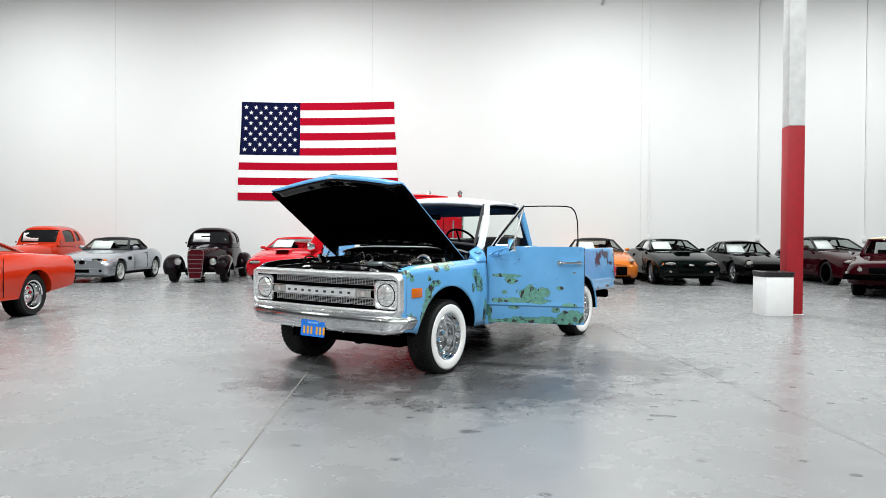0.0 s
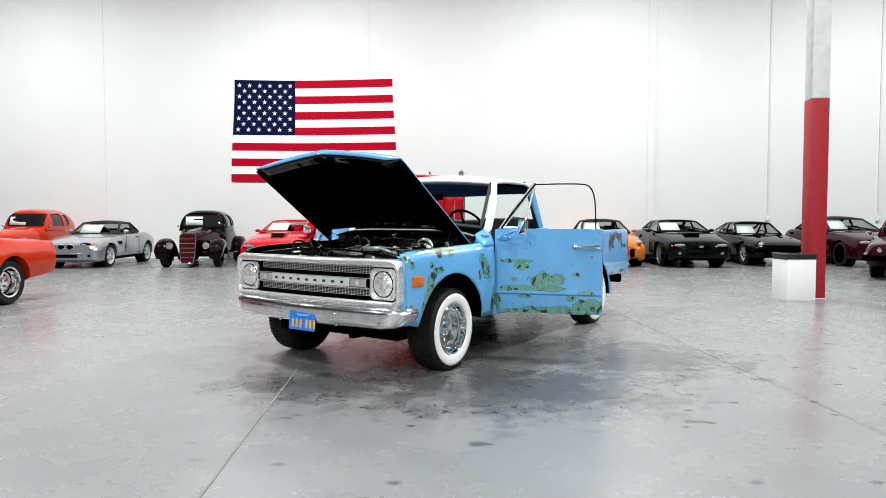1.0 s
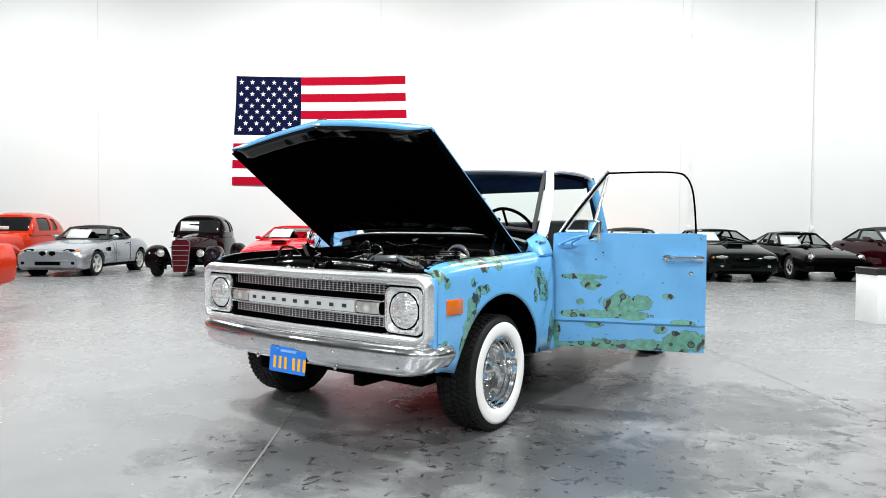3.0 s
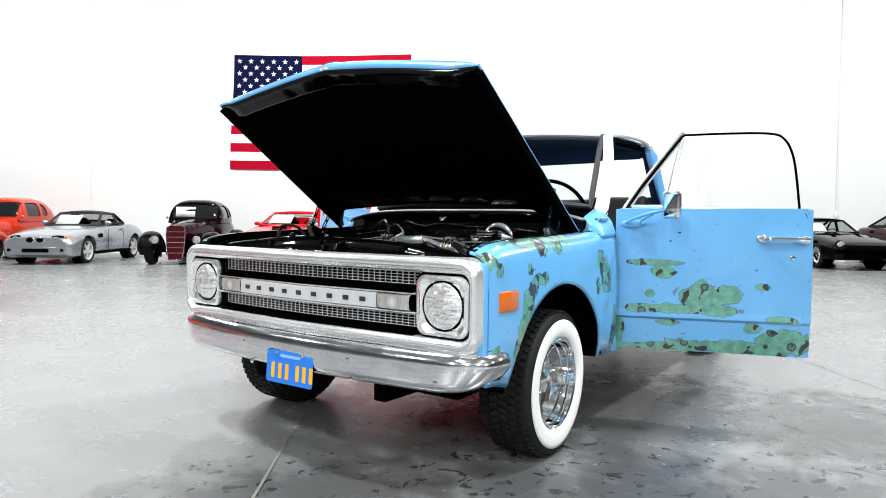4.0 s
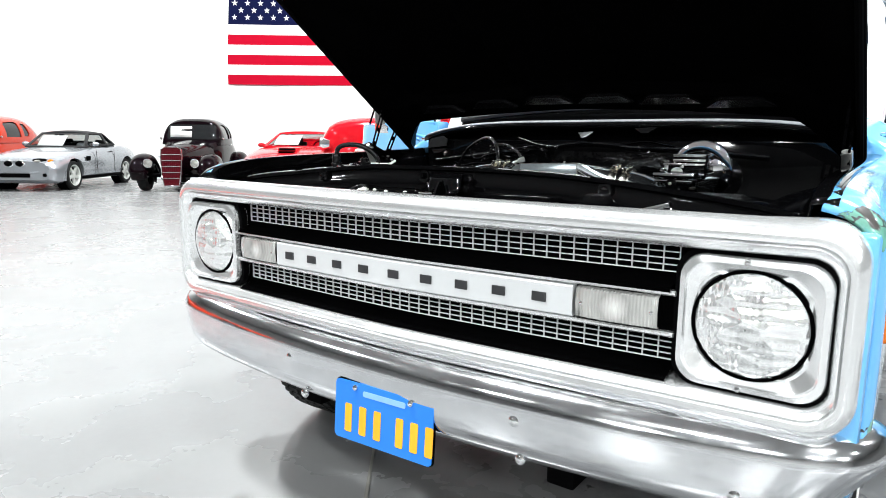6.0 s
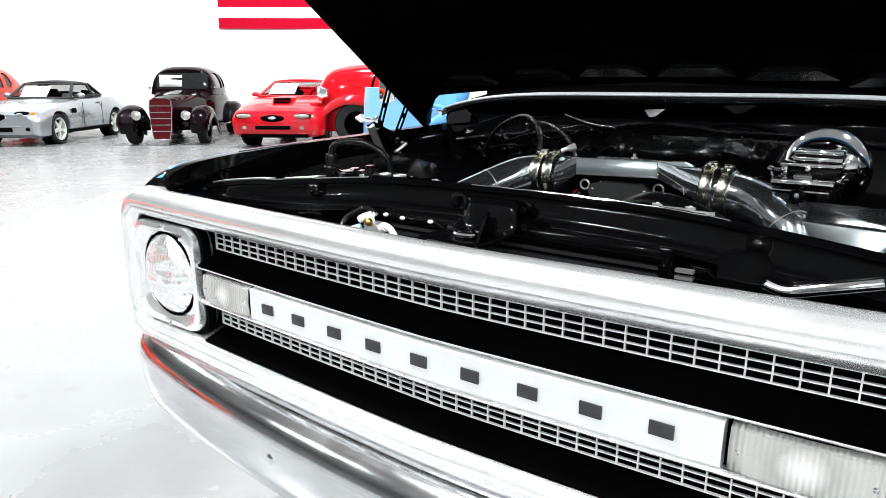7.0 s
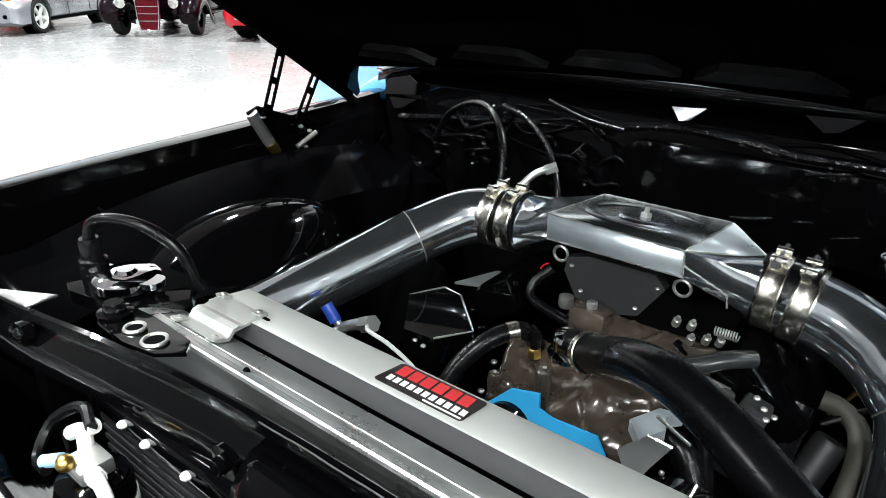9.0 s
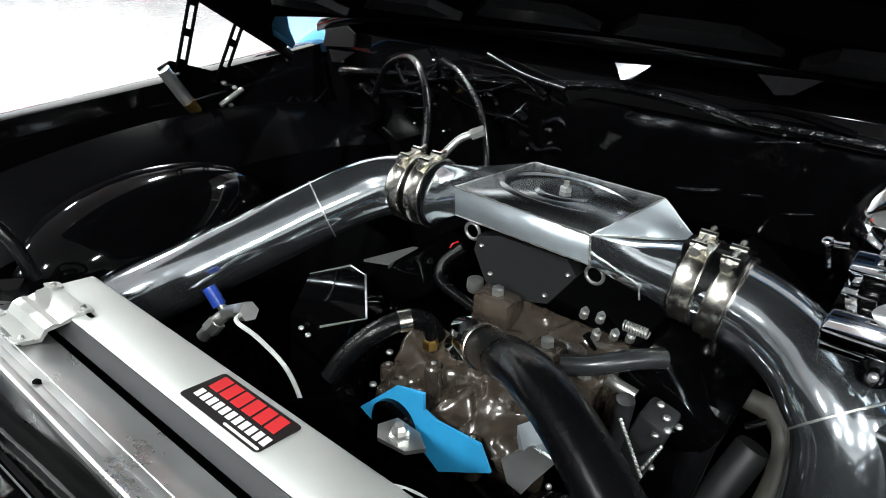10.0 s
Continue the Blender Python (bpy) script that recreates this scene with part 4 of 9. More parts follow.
# nine dark raised marks in place of the lettering
for i, x in enumerate((-0.409, -0.314, -0.212, -0.113, -0.010, 0.090, 0.190, 0.288, 0.386)):
    bm = bm_new()
    x += 0.004
    box(bm, x - 0.017, x + 0.017, vee(x) - 0.0055, vee(x) - 0.0015, 0.780, 0.801, 0.0015)
    part("badge_mark", bm, M["dark_ink"], badge, "dark raised badge mark")
for sd in (1, -1):
    bm = bm_new()
    x0, x1 = 0.473, 0.640
    rows = []
    for k in range(9):
        x = lerp(x0, x1, k / 8)
        v = vee(x) + 0.0 - 0.006 * math.sin(math.pi * k / 8)
        rows.append([(sd * x, v + 0.012, 0.757), (sd * x, v, 0.762), (sd * x, v - 0.003, 0.790), (sd * x, v, 0.818), (sd * x, v + 0.012, 0.823)])
    grid(bm, rows)
    lamp = part("turn_signal", bm, M["signal_lens"], grille, "clear ribbed turn signal lens", solid=0.004)
    for zx in (x0 + 0.012, x1 - 0.012):
        bm = bm_new()
        ball(bm, (sd * zx, vee(zx) - 0.003, 0.790), 0.005, 8)
        part("screw", bm, M["chrome"], lamp)
    # headlamp
    hl = new("headlight")
    hl.parent = truck
    hl["label"] = "round sealed-beam headlight in a square bright bezel"
    cx, cz, yb = sd * 0.803, 0.790, -0.012
    bm = bm_new()
    prism(bm, round_rect(0.278, 0.270, 0.05, 8, cx, cz), 0.0, 0.02, lambda u, v, w: Vector((u, yb + 0.012 + w, v)))
    part("bezel_gap", bm, M["black_matte"], hl)
    outer = round_rect(0.256, 0.250, 0.045, 8, cx, cz)
    nn = len(outer)
    inner = [(cx + 0.103 * math.cos(a), cz + 0.103 * math.sin(a)) for a in (math.atan2(z - cz, x - cx) for x, z in outer)]
    bm = bm_new()
    frame_ring(bm, outer, inner, [(0.0, 0.045), (0.0, 0.004), (0.05, -0.004), (0.30, -0.008), (0.36, 0.002), (0.80, 0.012), (0.92, 0.006), (1.0, 0.012), (1.0, 0.05)], lambda x: yb)
    part("bezel", bm, M["trim"], hl, "square bright bezel")
    mm = Matrix.Translation((cx, yb + 0.010, cz)) @ Matrix.Rotation(radians(90), 4, "X")
    bm = bm_new()
    lathe(bm, [(0.104, -0.03), (0.1035, 0.004), (0.099, 0.005), (0.0965, 0.0), (0.096, -0.02)], mm, 40)
    part("ring", bm, M["black_satin"], hl)
    bm = bm_new()
    lathe(bm, [(0.0001, 0.031), (0.02, 0.0305), (0.045, 0.0275), (0.07, 0.021), (0.088, 0.012), (0.0965, 0.004)], mm, 40)
    part("lens", bm, M["headlamp"] if "headlamp" in M else M["glass"], hl, "fluted glass lens")
    bm = bm_new()
    lathe(bm, [(0.091, 0.004), (0.080, -0.006), (0.050, -0.016), (0.0001, -0.020)], mm, 32)
    part("reflector", bm, M["reflector"], hl)
    bm = bm_new()
    ball(bm, (cx, yb + 0.02, cz), 0.017, 10)
    part("bulb_shield", bm, M["chrome"], hl)
    for dz in (0.118, -0.118):
        bm = bm_new()
        ball(bm, (cx - sd * 0.01, yb - 0.008, cz + dz), 0.006, 8)
        part("screw", bm, M["chrome"], hl)

# front bumper
B_PLAN = [(-1.012, 0.15), (-1.002, 0.085), (-0.955, 0.028), (-0.84, -0.012), (-0.6, -0.052), (-0.3, -0.082), (0.0, -0.092), (0.3, -0.082), (0.6, -0.052), (0.84, -0.012), (0.94, 0.028), (0.985, 0.085), (0.996, 0.15)]
B_PROF = [(-0.10, 0.606), (-0.05, 0.614), (-0.012, 0.613), (0.012, 0.606), (0.028, 0.595), (0.037, 0.582), (0.042, 0.569), (0.043, 0.562), (0.0435, 0.556), (0.044, 0.53), (0.044, 0.49), (0.040, 0.466), (0.029, 0.450), (0.010, 0.444), (-0.02, 0.446)]
line = spline([(x, y, 0) for x, y in B_PLAN], 5)


def bumper_at(i, off, z):
    t = (line[min(i + 1, len(line) - 1)] - line[max(i - 1, 0)]).normalized()
    n = Vector((t.y, -t.x, 0))
    p = line[i] + n * off
    # below the crease the ends are drawn in
    pull = max(0.0, (0.558 - z) / 0.115) * max(0.0, (abs(p.x) - 0.80) / 0.2) ** 1.5
    return Vector((p.x - math.copysign(0.055 * pull, p.x), p.y, z + 0.02 * pull))


bm = bm_new()
grid(bm, [[bumper_at(i, o, z) for o, z in B_PROF] for i in range(len(line))])
bumper = part("front_bumper", bm, M["bumper"], truck, "chrome front bumper, dulled and lightly scratched", solid=0.006, smooth=50)
for x, z in ((-0.78, 0.474), (-0.31, 0.534), (-0.25, 0.447), (0.385, 0.536), (0.40, 0.452), (0.81, 0.488)):
    i = min(range(len(line)), key=lambda k: abs(line[k].x - x))
    p = bumper_at(i, 0.043, z)
    bm = bm_new()
    ball(bm, (x, p.y, z), 0.013, 12, (1, 0.6, 1))
    part("bolt", bm, M["chrome"], bumper)
for sd in (1, -1):
    bm = bm_new()
    box(bm, sd * 0.36, sd * 0.42, -0.04, 0.45, 0.47, 0.53, 0.006)
    part("bracket", bm, M["black_matte"], bumper)

# number plate: plain bars in place of its characters
plate = new("number_plate")
plate.parent = truck
plate["label"] = "blue enamel number plate with yellow bars"
PM = Matrix.Translation((0.036, -0.142, 0.452)) @ Matrix.Rotation(radians(-4), 4, "X") @ Matrix.Rotation(radians(2), 4, "Z")


def on_plate(u, v, w):
    return PM @ Vector((u, -w, v))


bm = bm_new()
prism(bm, round_rect(0.300, 0.150, 0.012, 4), 0.0, 0.003, on_plate)
part("plate", bm, M["plate_blue"], plate)
bm = bm_new()
prism(bm, round_rect(0.304, 0.154, 0.013, 4), -0.006, -0.0005, on_plate)
part("backing", bm, M["black_satin"], plate)
for u, v, w, h, mt in [(-0.105 + 0.046 * k, -0.018, 0.022, 0.072, "plate_yellow") for k in range(3)] + [(0.055 + 0.043 * k, -0.018, 0.022, 0.072, "plate_yellow") for k in range(3)] + [(0.005, 0.052, 0.13, 0.014, "plate_faint")]:
    bm = bm_new()
    prism(bm, round_rect(w, h, 0.004, 3, u, v), 0.003, 0.0042, on_plate)
    part("bar", bm, M[mt], plate)
for u in (-0.085, 0.085):
    bm = bm_new()
    ball(bm, on_plate(u, 0.062, 0.004), 0.008, 10)
    part("screw", bm, M["chrome"], plate)

# valance below the grille
bm = bm_new()
box(bm, -0.90, 0.90, 0.03, 0.07, 0.50, 0.625, 0.01)
part("valance", bm, M["black_satin"], truck)


# wheels
def wheel(x, y, sd, steer=0.0):
    w = new("wheel")
    w.parent = truck
    w.matrix_local = pose(x, y, 0.352, 0, 0, steer) @ Matrix.Rotation(radians(90 * sd), 4, "Y")
    bm = bm_new()
    prof = [(0.215, 0.085), (0.235, 0.108), (0.264, 0.113), (0.304, 0.110), (0.328, 0.104), (0.341, 0.094), (0.344, 0.084), (0.346, 0.05), (0.346, 0.0), (0.346, -0.09), (0.344, -0.125), (0.328, -0.15), (0.262, -0.16), (0.215, -0.12)]
    lathe(bm, prof, None, 56)
    part("tyre", bm, M["rubber"], w, "black whitewall tyre")
    bm = bm_new()
    lathe(bm, [(0.222, 0.1015), (0.234, 0.1115), (0.260, 0.1155), (0.292, 0.1138), (0.309, 0.1112)], None, 56)
    part("whitewall", bm, M["whitewall"], w, "broad white sidewall", solid=0.002)
    # tread blocks
    bm = bm_new()
    for row, (h0, h1) in enumerate(((-0.125, -0.088), (-0.082, -0.040), (-0.034, 0.008), (0.014, 0.052), (0.058, 0.088))):
        for k in range(60):
            a = 2 * math.pi * (k + 0.5 * (row % 2)) / 60
            rr = 0.3505 if row in (0, 4) else 0.3525
            box(bm, rr - 0.006, rr + 0.0025, -0.0125, 0.0125, h0, h1, 0.0, Matrix.Rotation(a, 4, "Z") @ Matrix.Translation((rr, 0, (h0 + h1) / 2)) @ Matrix.Rotation(radians(18 * (1 if row < 2 else -1)), 4, "X") @ Matrix.Translation((-rr, 0, -(h0 + h1) / 2)))
    tagged(part("tread", bm, M["rubber"], w), kind="stuff")
    bm = bm_new()
    lathe(bm, [(0.213, 0.085), (0.221, 0.104), (0.215, 0.108), (0.207, 0.102), (0.203, 0.075), (0.196, 0.070), (0.192, 0.045), (0.184, 0.040), (0.178, 0.012), (0.170, -0.015), (0.140, -0.028), (0.095, -0.030), (0.085, -0.012), (0.068, -0.010)], None, 56)
    rim = part("rim", bm, M["chrome"], w, "deep chrome smoothie rim")
    bm = bm_new()
    lathe(bm, [(0.068, -0.015), (0.066, 0.012), (0.058, 0.034), (0.038, 0.046), (0.0001, 0.05)], None, 32)
    part("hub_cap", bm, M["chrome"], w, "domed chrome hub cap")
    bm = bm_new()
    lathe(bm, [(0.2, -0.08), (0.19, -0.04), (0.0001, -0.04)], None, 32)
    part("brake_drum", bm, M["black_matte"], w)
    for k in range(5):
        a = 2 * math.pi * k / 5
        bm = bm_new()
        tube(bm, [(0.086 * math.cos(a), 0.086 * math.sin(a), -0.02), (0.086 * math.cos(a), 0.086 * math.sin(a), 0.008)], 0.010, 8)
        part("lug_nut", bm, M["chrome"], w)
    return w


for wx, wy, sd, st in ((0.852, 0.735, 1, 2.8), (-0.845, 0.655, -1, 2.8), (0.835, 3.93, 1, 0), (-0.835, 3.93, -1, 0)):
    wheel(wx, wy, sd, st)


# cab
def solid_from(name, pts, mat, parent, label="", bevel=0.0, smooth=38):
    """A convex solid round points."""
    bm = bm_new()
    for p in pts:
        bm.verts.new(p)
    bmesh.ops.convex_hull(bm, input=bm.verts)
    bmesh.ops.dissolve_limit(bm, angle_limit=0.02, verts=bm.verts, edges=bm.edges)
    if bevel:
        bmesh.ops.bevel(bm, geom=bm.edges[:], offset=bevel, segments=2, profile=0.5, affect="EDGES")
    return part(name, bm, mat, parent, label, smooth)


cab = new("cab")
cab.parent = truck
cab["label"] = "two-tone cab, white roof over blue body"
# cowl, coloured black for the shade under the raised hood
bm = bm_new()
rows = []
for k in range(25):
    x = -0.90 + 1.80 * k / 24
    a, low = 1 - (abs(x) / 0.9) ** 5, 1 - (abs(x) / 0.9) ** 2
    rows.append([(x, 1.335, 1.137 + 0.066 * a), (x, 1.36, 1.146 + 0.066 * a), (x, 1.45 - 0.02 * (1 - low), 1.172 + 0.031 * (a + low)), (x, 1.465, 1.20 + 0.058 * low)])
grid(bm, rows)
part("cowl", bm, M["black_satin"], cab, "cowl panel below the windshield, blackened for the hood's shade", solid=0.01)
# added black panel that stands for the shade behind the cowl lip
bm = bm_new()
grid(bm, [[(x, 1.232, 1.126 + z), (x, 1.26, 1.128 + z), (x, 1.334, 1.135 + z)] for x, z in ((u, 0.066 * (1 - (abs(u) / 0.9) ** 5)) for u in (-0.86 + 1.72 * k / 24 for k in range(25)))])
part("cowl_shade_panel", bm, M["black_satin"], cab, "black panel standing in for shade behind the cowl lip", solid=0.006)
bm = bm_new()
grid(bm, [[(x, 1.226, 0.46), (x, 1.226, 1.128 + 0.066 * (1 - (abs(x) / 0.9) ** 5))] for x in (-0.87 + 1.74 * k / 24 for k in range(25))])
part("cowl_face", bm, M["black_semi"], cab, solid=0.008)
bm = bm_new()
grid(bm, [[(x, 1.232, 1.126 + z), (x, 1.222, 1.130 + z), (x, 1.198, 1.127 + z), (x, 1.190, 1.121 + z), (x, 1.188, 1.104 + z)] for x, z in ((u, 0.066 * (1 - (abs(u) / 0.9) ** 5)) for u in (-0.87 + 1.74 * k / 36 for k in range(37)))])
part("cowl_lip", bm, M["black_paint"], cab, "glossy black folded cowl lip", solid=0.004)
# pale grey strip laid over the glossy black cowl lip
bm = bm_new()
grid(bm, [[(x, 1.234, 1.1375 + z), (x, 1.212, 1.1365 + z), (x, 1.200, 1.1335 + z), (x, 1.194, 1.128 + z)] for x, z in ((u, 0.066 * (1 - (abs(u) / 0.9) ** 5)) for u in (-0.865 + 1.73 * k / 36 for k in range(37)))])
part("cowl_edge", bm, M["lip"], cab, "pale edge strip of the cowl", solid=0.003)
for sd in (1, -1):
    solid_from("cowl_side", [(sd * x, y, z if sd > 0 else min(z, 1.125)) for x, y, z in ((0.985, 1.20, 1.07), (0.985, 1.375, 1.085), (0.955, 1.375, 1.15), (0.90, 1.39, 1.20), (0.83, 1.42, 1.215), (0.83, 1.26, 1.16), (0.90, 1.22, 1.125), (0.83, 1.22, 1.06), (0.83, 1.4, 1.06), (0.985, 1.375, 1.05), (0.985, 1.2, 1.05))], M["blue"], cab, bevel=0.012)
    bm = bm_new()
    box(bm, sd * 0.90, sd * 0.955, 1.27, 1.33, 1.140 if sd > 0 else 1.12, 1.156 if sd > 0 else 1.132, 0.004)
    part("cowl_badge", bm, M["bumper"], cab)
    # windshield pillar
    base, top = [(0.825, 1.425, 1.19), (0.895, 1.40, 1.17), (0.90, 1.45, 1.17), (0.86, 1.475, 1.19)], [(0.785, 1.645, 1.655), (0.815, 1.655, 1.665), (0.828, 1.685, 1.665), (0.80, 1.70, 1.65)]
    bm = bm_new()
    rows = []
    for i in range(9):
        t = i / 8
        bow = 0.02 * math.sin(math.pi * t)
        rows.append([(sd * (lerp(a[0], b[0], t) + bow), lerp(a[1], b[1], t), lerp(a[2], b[2], t)) for a, b in zip(base, top)])
    vs = grid(bm, rows, close_v=True)
    cap(bm, vs[0]), cap(bm, vs[-1])
    part("windshield_pillar", bm, M["white"], cab, "white windshield pillar", smooth=60)
# roof with its drip rails and dark headliner
def roof_z(x, y):
    return 1.66 + 0.105 * (1 - (abs(x) / 0.83) ** 2.6) * (1 - 0.55 * (abs(y - 2.06) / 0.46) ** 2.4)


bm = bm_new()
rows = [[(x * (1 - 0.06 * abs(y - 2.0)), y + 0.02 * (1 - (x / 0.82) ** 2) * (1 if y > 2.2 else -1), roof_z(x, y)) for x in (-0.82 + 1.64 * k / 28 for k in range(29))] for y in (1.645 + 0.835 * j / 16 for j in range(17))]
grid(bm, rows)
part("roof", bm, M["white"], cab, "white painted cab roof", solid=0.012)
bm = bm_new()
rows = [[(x, y, roof_z(x, y) - 0.035 - 0.02 * (abs(x) / 0.7) ** 2) for x in (-0.77 + 1.54 * k / 12 for k in range(13))] for y in (1.66 + 0.78 * j / 8 for j in range(9))]
grid(bm, rows)
part("headliner", bm, M["navy"], cab, "headliner, inner shade put into its dark blue")
for sd in (1, -1):
    bm = bm_new()
    tube(bm, spline([(sd * 0.80, 1.66, 1.655), (sd * 0.835, 1.85, 1.672), (sd * 0.838, 2.15, 1.672), (sd * 0.82, 2.36, 1.645), (sd * 0.83, 2.46, 1.55)], 5), 0.014, 8)
    part("drip_rail", bm, M["white"], cab)
    # rear corner pillar, white outside
    solid_from("rear_pillar", [(sd * x, y, z) for x, y, z in ((0.83, 2.36, 1.66), (0.74, 2.46, 1.66), (0.86, 2.42, 1.60), (0.79, 2.36, 1.62), (0.93, 2.50, 1.20), (0.84, 2.58, 1.20), (0.90, 2.44, 1.20), (0.77, 2.52, 1.60))], M["blue"], cab, "sky blue rear cab pillar", 0.012)
# header over the windshield, black gasket, glass
bm = bm_new()
grid(bm, [[(x, 1.645 - 0.02 * (1 - (x / 0.77) ** 2), 1.668 + 0.05 * (1 - (x / 0.8) ** 2)), (x, 1.628 - 0.02 * (1 - (x / 0.77) ** 2), 1.640 + 0.045 * (1 - (x / 0.8) ** 2))] for x in (-0.77 + 1.54 * k / 16 for k in range(17))])
part("header", bm, M["white"], cab, solid=0.02)


def screen_at(u, v):
    """Across u in -1..1, up v in 0..1, on the curved windshield."""
    wdt = lerp(0.825, 0.795, v)
    return Vector((u * wdt, lerp(1.415, 1.632, v) - 0.05 * (1 - u * u) * (1 - 0.4 * v), lerp(1.215, 1.635, v) + 0.045 * (1 - u * u)))


bm = bm_new()
ol = [screen_at(u, v) for u, v in [(-1 + 2 * k / 20, 0) for k in range(20)] + [(1, k / 10) for k in range(10)] + [(1 - 2 * k / 20, 1) for k in range(20)] + [(-1, 1 - k / 10) for k in range(10)]]
ol = [lerp(p, Vector((0, 1.5, 1.44)), 0.02) for p in ol]
tube(bm, ol + [ol[0], ol[1]], 0.017, 8)
part("windshield_gasket", bm, M["gasket"], cab, "grey rubber windshield gasket")
bm = bm_new()
grid(bm, [[screen_at(-0.98 + 1.96 * k / 16, 0.02 + 0.96 * j / 6) for k in range(17)] for j in range(7)])
ws = part("windshield", bm, M["glass"], cab, "clear curved windshield")
ws.visible_shadow = False
# rear wall and back window
bm = bm_new()
ring_o = [(-0.88, 1.16), (0.88, 1.16), (0.81, 1.66), (-0.81, 1.66)]
ring_i = [(-0.79, 1.30), (0.79, 1.30), (0.75, 1.585), (-0.75, 1.585)]
o = [bm.verts.new((x, lerp(2.56, 2.44, (z - 1.16) / 0.5), z)) for x, z in ring_o]
i_ = [bm.verts.new((x, lerp(2.56, 2.44, (z - 1.16) / 0.5), z)) for x, z in ring_i]
for k in range(4):
    bm.faces.new((o[k], o[(k + 1) % 4], i_[(k + 1) % 4], i_[k]))
part("rear_wall", bm, M["navy"], cab, "inside of the rear cab wall round the big window", solid=0.03)
bm = bm_new()
grid(bm, [[(x, lerp(2.56, 2.44, (z - 1.16) / 0.5), z) for x in (-0.79, 0.79)] for z in (1.30, 1.585)])
rw = part("rear_window", bm, M["glass"], cab, "clear rear window")
rw.visible_shadow = False
bm = bm_new()
box(bm, -0.74, 0.74, 2.415, 2.44, 1.575, 1.705, 0.01)
part("rear_header", bm, M["navy"], cab)
# lower cab shell
bm = bm_new()
box(bm, -0.93, 0.93, 2.54, 2.58, 0.42, 1.18, 0.012)
part("back_panel", bm, M["blue"], cab)
bm = bm_new()
box(bm, -0.95, 0.95, 1.20, 2.56, 0.40, 0.46, 0.015)
part("cab_floor", bm, M["black_matte"], cab)
bm = bm_new()
box(bm, -0.86, 0.86, 1.20, 1.225, 0.45, 1.125, 0.006)
part("firewall", bm, M["black_paint"], cab, "gloss black firewall")
for sd in (1, -1):
    bm = bm_new()
    box(bm, sd * 0.90, sd * 0.975, 1.38, 2.56, 0.40, 0.50, 0.015)
    part("rocker", bm, M["blue"], cab)
    bm = bm_new()
    box(bm, sd * 0.84, sd * 0.945, 1.28, 1.40, 0.45, 1.10, 0.012)
    part("hinge_post", bm, M["black_satin"], cab)
    solid_from("lock_post", [(sd * x, y, z) for x, y, z in ((0.88, 2.44, 0.46), (0.97, 2.46, 0.46), (0.98, 2.58, 0.46), (0.88, 2.58, 0.46), (0.86, 2.44, 1.21), (0.93, 2.46, 1.21), (0.94, 2.58, 1.21), (0.86, 2.58, 1.21))], M["blue"], cab, bevel=0.01)
bm = bm_new()
prism(bm, [(-0.845, 1.085), (-0.74, 1.095), (-0.735, 1.125), (-0.76, 1.14), (-0.83, 1.125)], 0.0, 0.006, lambda u, v, w: Vector((u, 1.186 - w, v)))
part("corner_plate", bm, M["plastic"], cab, "dull grey corner plate")
# dash, bench seat, steering wheel
bm = bm_new()
rows = [[(x, 1.48, 1.175), (x, 1.56, 1.185), (x, 1.62, 1.17), (x, 1.64, 1.12), (x, 1.60, 0.98), (x, 1.48, 0.95)] for x in (-0.76, 0.80)]
grid(bm, rows, close_v=True)
part("dashboard", bm, M["blue"], cab, "sky blue metal dashboard")
bm = bm_new()
box(bm, -0.78, 0.78, 1.88, 2.38, 0.62, 0.80, 0.05, segs=3)
seat = part("seat_cushion", bm, M["vinyl"], cab, "black vinyl bench seat")
bm = bm_new()
box(bm, -0.78, 0.78, -0.07, 0.07, 0.0, 0.54, 0.045, Matrix.Translation((0, 2.40, 0.78)) @ Matrix.Rotation(radians(-12), 4, "X"), 3)
part("seat_back", bm, M["vinyl"], cab, "black vinyl seat back")
bm = bm_new()
sm = Matrix.Translation((0.42, 1.76, 1.235)) @ Matrix.Rotation(radians(-52), 4, "X")
tube(bm, [sm @ Vector((0.20 * math.cos(a), 0.20 * math.sin(a), 0)) for a in (2 * math.pi * k / 32 for k in range(34))], 0.013, 8, caps=False)
for a in (0.2, math.pi - 0.2, 1.5 * math.pi):
    tube(bm, [sm @ Vector((0, 0, -0.03)), sm @ Vector((0.20 * math.cos(a), 0.20 * math.sin(a), 0))], 0.010, 6)
tube(bm, [sm @ Vector((0, 0, 0.0)), sm @ Vector((0, 0, -0.30))], 0.028, 10)
part("steering_wheel", bm, M["black_satin"], cab, "thin black steering wheel")
bm = bm_new()
box(bm, 0.06, 0.22, 1.60, 1.63, 1.50, 1.56, 0.01)
part("inner_mirror", bm, M["black_satin"], cab)


